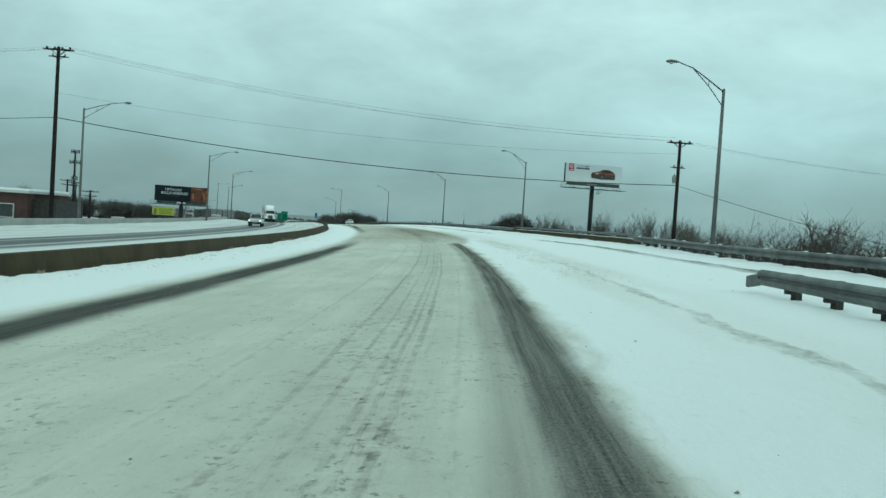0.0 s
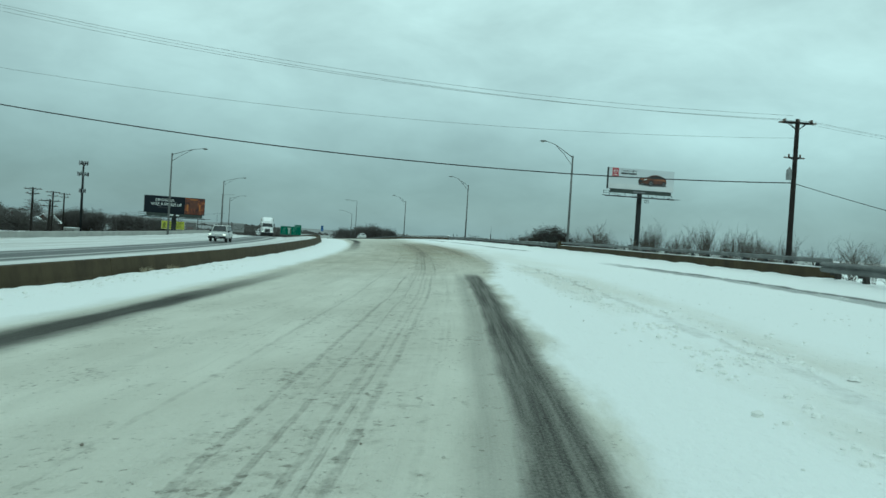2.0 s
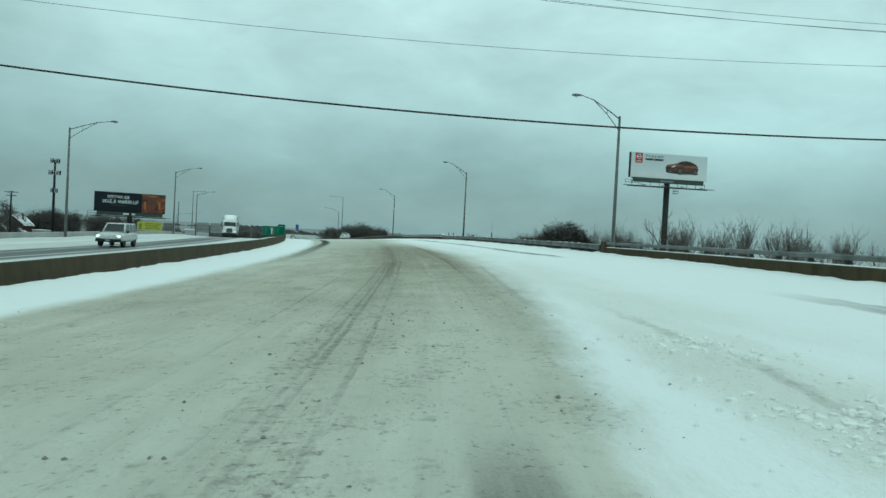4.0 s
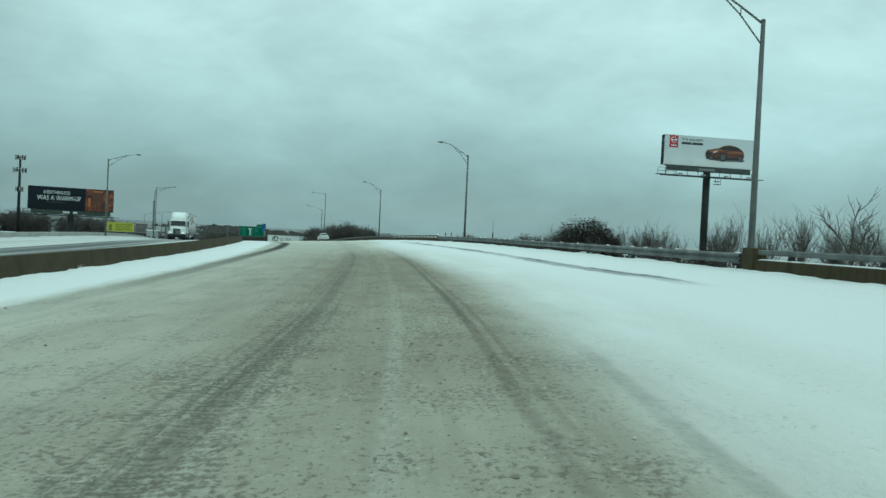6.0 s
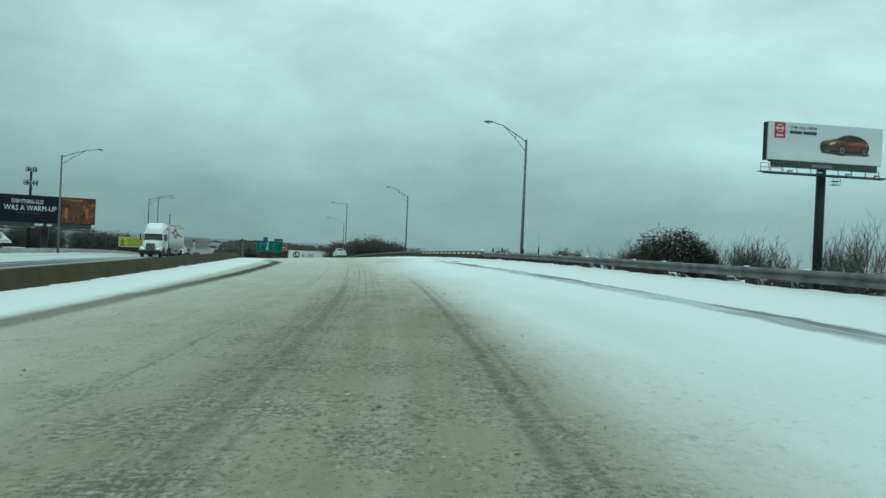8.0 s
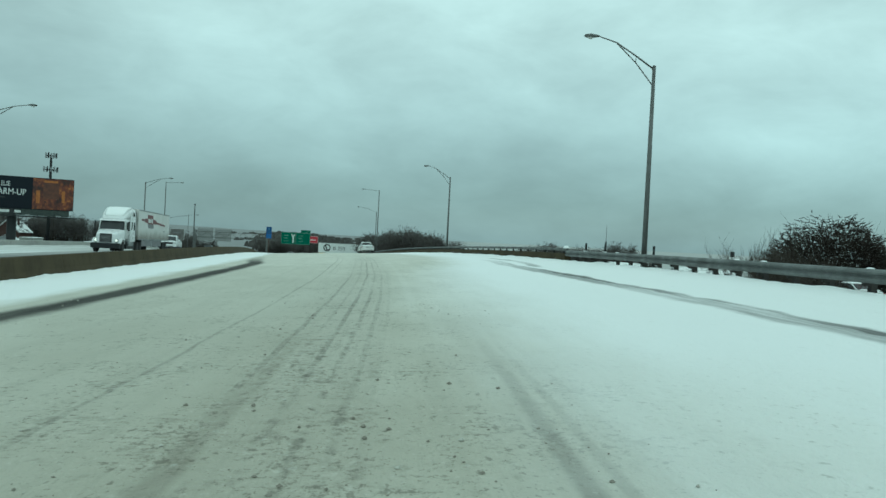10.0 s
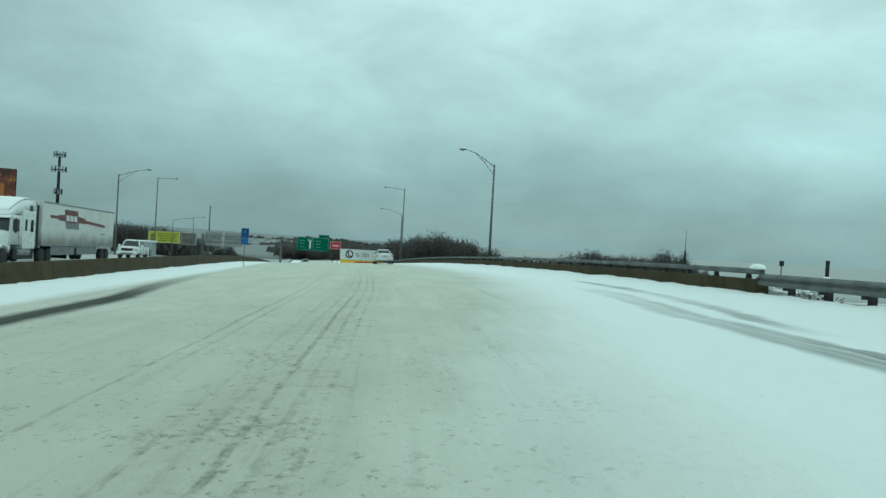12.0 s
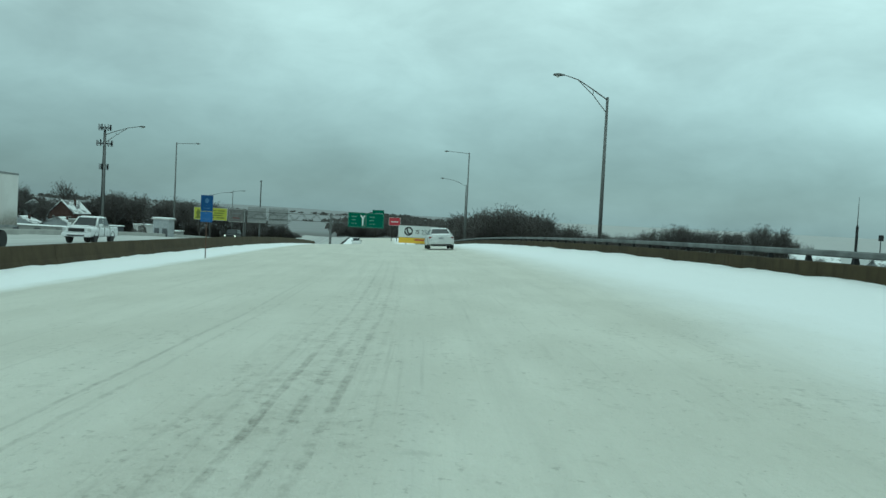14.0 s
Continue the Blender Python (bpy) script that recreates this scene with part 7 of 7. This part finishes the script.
def shed(x0, x1, y, deep, z0, z1, wall_mat, label, doors=2, name="shed", snow=0.22):
    """A flat-roofed box with a roof slab, doors and snow on top."""
    b = base(name, label, "shed", at(x0, y, z0))
    w, h = x1 - x0, z1 - z0
    part("wall", boxed(0, w, 0, deep, -0.8, h - 0.15, bevel=0.02), wall_mat, b)
    roof = part("roof", boxed(-0.2, w + 0.2, -0.2, deep + 0.2, h - 0.15, h, bevel=0.02), M_TRIM, b)
    if snow:
        part("roof_snow", boxed(-0.12, w + 0.12, -0.12, deep + 0.12, h, h + snow, bevel=0.09), M_SNOWCAP, roof, "snow lying on the roof")
    for i in range(doors):
        c, half = w * (i + 0.5) / doors, min(1.2, w * 0.3 / doors)
        door = part("door", boxed(c - half, c + half, -0.06, -0.004, 0.05, min(2.3, h * 0.72)), M_SLATE if wall_mat is not M_SLATE else M_GREYSIDING, b)
        part("handle", boxed(c + half * 0.7, c + half * 0.8, -0.09, -0.061, 0.9, 1.1), M_GALV, door)
    return b


shed(-216, -174.1, 448, 9, -12.0, -9.4, M_DULLWALL, "long low grey building with a flat snowy roof", 5, "low_building", 0.12)
shed(-174.0, -168.7, 446.5, 8, -12.0, -6.4, M_DULLWALL, "taller plain grey end block of the low building", 1, "end_block", 0.1)
# plain shed shape added in place of a dark parked truck
shed(-160, -152.2, 440, 5, -11.5, -7.8, M_SLATE, "dark slate grey shed in place of a parked truck", 2)
# a white box truck, simplified to the same shed shape
shed(-140.5, -135.8, 430, 6, -11.3, -6.5, M_SIDING, "white box-shaped shed in place of a box truck", 1)
shed(-167.6, -162.0, 452, 5, -11.5, -8.6, M_SIDING, "low white shed on the snowy lot", 1)
shed(-126.0, -122.6, 425, 4, -11.3, -7.8, M_DULLWALL, "small grey shed on the snowy lot", 1)
cab_z = terrain(295, -61)
shed(-62.5, -60.0, 294.2, 1.6, cab_z, -1.0, M_GREYSIDING, "dull grey roadside equipment cabinet with snow on top", 2, "equipment_cabinet", 0.16)
dome_at(-64.3, 294.5, 0.17, (-1.3 - terrain(294.5, -64.3) + 0.3) / 10.0, 0.3, far_dome)
dome_at(-66.8, 296.5, 0.14, (-2.2 - terrain(296.5, -66.8) + 0.3) / 10.0, 0.3, far_dome)
for x, y, a, b in ((-74, 140, 0.5, 0.26), (-82, 165, 0.6, 0.29), (-90, 190, 0.6, 0.32), (-99, 215, 0.7, 0.32), (-120, 320, 0.8, 0.32)):
    dome_at(x, y, a, b, 0.3, far_dome)


def brick_building():
    x0, x1, y0, y1, z0, z1 = -62.0, -42.0, 92.5, 104.0, -2.6, 1.9
    b = base("brick_building", "low red-brown brick building with a snowy flat roof", "building")
    part("wall", boxed(x0, x1, y0, y1, z0, z1), M_BRICK, b)
    roof = part("roof", boxed(x0 - 0.3, x1 + 0.3, y0 - 0.3, y1 + 0.3, z1, z1 + 0.25, bevel=0.03), M_TRIM, b)
    part("roof_snow", boxed(x0 - 0.15, x1 + 0.15, y0 - 0.15, y1 + 0.15, z1 + 0.25, z1 + 0.5, bevel=0.1), M_SNOWCAP, roof, "snow lying on the flat roof")
    for i in range(6):
        x = x0 + 1.8 + i * 3.2
        part("pilaster", boxed(x - 1.5, x - 1.2, y0 - 0.12, y0, z0, z1), M_BRICK, b)
        win = part("window", boxed(x - 0.8, x + 0.8, y0 - 0.07, y0 - 0.01, z0 + 1.7, z0 + 3.3), M_TRIM, b)
        part("pane", boxed(x - 0.7, x + 0.7, y0 - 0.085, y0 - 0.072, z0 + 1.8, z0 + 3.2), M_DARKGLASS, win)
    part("downpipe", tubed([(x1 - 4.6, y0 - 0.15, z0), (x1 - 4.6, y0 - 0.15, z1)], 0.07, 6), M_GALV, b)
    part("annex", boxed(x1 - 0.01, x1 + 2.6, y0 + 1.2, y1 - 2, z0, z1 - 0.6), M_POST, b, "dark timber annex")
    part("porch_rail", tubed([(x1 + 0.2, y0 - 1.4, z0 + 1.5), (x1 + 3.2, y0 - 1.4, z0 + 1.5)], 0.05, 5), M_SIDING, b)
    for k in range(4):
        part("porch_post", tubed([(x1 + 0.2 + k, y0 - 1.4, z0 - 0.5), (x1 + 0.2 + k, y0 - 1.4, z0 + 1.55)], 0.06, 5), M_SIDING, b)


brick_building()


# small posts beyond the second rail
def marker(x, y, h, label, plate_size=0.0, r=0.13):
    s = base("marker_post", label, "post", at(x, y, terrain(y, x)))
    part("post", tubed([(0, 0, -0.3), (0, 0, h)], r, 8), M_DARKSTEEL, s)
    part("cap", tubed([(0, 0, h), (0, 0, h + 0.03)], [r * 1.04, r * 1.0], 8), M_DARKSTEEL, s)
    if plate_size:
        part("panel", boxed(-plate_size, plate_size, -r - 0.05, -r - 0.01, h - 2.4 * plate_size, h - 0.1, bevel=0.01), M_DARKSTEEL, s)
    return s


marker(24.1, 263.4, 5.6, "slim dark mast beyond the overpass parapet")
mast_top = terrain(263.4, 24.1) + 5.6
whip = base("antenna_whip", "thin steel whip on the slim mast", "antenna", at(24.1, 263.4, mast_top))
part("rod", tubed([(0, 0, 0), (0, 0, 2.8)], [0.05, 0.02], 6), M_POLE, whip)
part("collar", tubed([(0, 0, -0.02), (0, 0, 0.2)], 0.08, 8), M_DARKSTEEL, whip)
for x, y in ((8.39, 178.2), (8.85, 174.3), (9.84, 167.3)):
    marker(x, y, 1.80 - terrain(y, x), "slim flat-topped post standing above the guardrail", 0.0, 0.055)
marker(186.0, 700.0, 2.6 - terrain(700.0, 186.0), "far dark sign board on a post", 1.5, 0.3)
for x, y, a in ((27.5, 186.5, 20), (34.0, 190.0, 60)):
    sedan(pose(x, y, terrain(y, x) + 0.02, 0, 0, a), "parked white car under snow beyond the rail", M_WHITEPAINT)
for x, y, a in ((33.0, 96.0, 80), (-50.5, 88.0, 85)):
    suv(pose(x, y, terrain(y, x) + 0.02, 0, 0, a), "parked white car with snow on its roof", M_WHITEPAINT, False)


# clods of dirty snow thrown along the lane edges
def snow_clods():
    rnd = random.Random(8)
    vs, fs = [], []
    for i in range(7500):
        y = rnd.uniform(-5, 150)
        k = rnd.random()
        u = rnd.uniform(-5.8, 4.6) if k < 0.36 else rnd.gauss(2.2, 1.4) + 0.012 * max(y - 75, 0)
        if y < 58 and rnd.random() < 0.85 or noise.noise(Vector((u * 0.5, y * 0.13, 5.0))) < rnd.uniform(-0.35, 0.25):
            continue
        if not -6 < u < 4.8 + 0.012 * max(y - 75, 0) or abs(u - 2.6) < 0.5 and y < 60:
            continue
        r = 0.006 + 0.024 * rnd.random() ** 3.5
        c = surf(y, u, road_height(y, u) + r * 0.3)
        n = len(vs)
        for dx, dy, dz in ((1, 0, 0), (0, 1, 0), (-1, 0, 0), (0, -1, 0), (0.2, 0.1, 0.8), (0, 0, -0.6)):
            vs.append((c.x + dx * r * rnd.uniform(0.6, 1.3), c.y + dy * r * rnd.uniform(0.6, 1.6), c.z + dz * r * rnd.uniform(0.6, 1.1)))
        fs.extend([(n + a, n + (a + 1) % 4, n + 4) for a in range(4)] + [(n + (a + 1) % 4, n + a, n + 5) for a in range(4)])
    me = bpy.data.meshes.new("snow_clods")
    me.from_pydata(vs, [], fs)
    me.materials.append(M_CLOD)
    return tagged(new("snow_clods", me), "small clods of dirty snow strewn on the road", "snow", kind="stuff")


def grass_tuft(y, u, size, seed):
    """A tuft of dry stalks poking out of the snow."""
    rnd = random.Random(seed)
    p = surf(y, u, road_height(y, max(u, -9.2)))
    t = base("grass_tuft", "dry straw-coloured grass tuft at the foot of the barrier", "grass", Matrix.Translation(p), "grass tufts")
    bm = bmesh.new()
    for i in range(26):
        a, l = rnd.random() * math.tau, size * rnd.uniform(0.5, 1.0)
        d = Vector((math.cos(a) * 0.35, math.sin(a) * 0.9, 1.0))
        q = Vector((rnd.uniform(-0.05, 0.05), rnd.uniform(-0.5, 0.5) * size * 2, -0.05))
        tube(bm, [q, q + d * l * 0.6, q + d * l + Vector((0, 0, -0.12 * l))], [0.008, 0.006, 0.002], 3, cap=False)
    part("stalks", bm, M_STRAW, t)


M_STRAW = plain("dry_straw", (0.42, 0.37, 0.25), (0.28, 0.24, 0.16), 0.9, 0, 4.0, 40, 0)
for i, (y, u, size) in enumerate(((56.5, -9.28, 0.32), (57.3, -9.27, 0.22), (59.4, -9.3, 0.26), (60.2, -9.28, 0.2), (21.0, -9.28, 0.2), (40.8, -9.3, 0.22), (112.0, -9.28, 0.2), (135.0, -9.3, 0.18))):
    grass_tuft(y, u, size, 60 + i)


def snow_chunks():
    """Broken lumps of ploughed snow along the gore and at the foot of the barrier."""
    rnd = random.Random(12)
    vs, fs = [], []
    for i in range(3400):
        y = 18 + 46 * rnd.random() ** 0.8
        k = rnd.random()
        u = rnd.gauss(5.55, 0.42) if k < 0.62 else rnd.gauss(-8.2, 0.5) if k < 0.72 else rnd.uniform(4.2, 13)
        if not -9.2 < u < 14 or abs(u - 8.85) < 0.3 and y < 19:
            continue
        if k < 0.62 and noise.noise(Vector((u * 0.8, y * 0.35, 2.0))) < -0.1:
            continue
        r = (0.018 + 0.045 * rnd.random() ** 2.5) * (1.0 if k < 0.72 else 0.5)
        c = surf(y, u, road_height(y, u) + r * 0.15)
        n = len(vs)
        for ring, zz, q in ((0, -0.2, 1.0), (1, 0.28, 0.85), (2, 0.55, 0.45)):
            for a in range(6):
                t = a * math.tau / 6 + ring * 0.3
                e = r * q * rnd.uniform(0.75, 1.25)
                vs.append((c.x + math.cos(t) * e, c.y + math.sin(t) * e * 1.25, c.z + r * zz * rnd.uniform(0.8, 1.2)))
        for ring in (0, 6):
            fs.extend([(n + ring + a, n + ring + (a + 1) % 6, n + ring + 6 + (a + 1) % 6, n + ring + 6 + a) for a in range(6)])
        fs.append(tuple(n + 12 + a for a in range(6)))
    me = bpy.data.meshes.new("snow_chunks")
    me.from_pydata(vs, [], fs)
    me.materials.append(M_CHUNK)
    return tagged(new("snow_chunks", me), "broken lumps of white snow along the gore", "snow", kind="stuff")


M_CHUNK = snow_material("lumpy_snow", (0.80, 0.805, 0.78), 0.35, 2.0)
snow_chunks()


def clod_material():
    m = Nodes("dirty_clods", 0.85)
    r = m.add("NewGeometry").outputs["Random Per Island"]
    m.colour(m.mix(m.step(r, 0.6, 1.0), (0.22, 0.2, 0.165), (0.5, 0.49, 0.44)))
    return m.mat


M_CLOD = clod_material()
snow_clods()
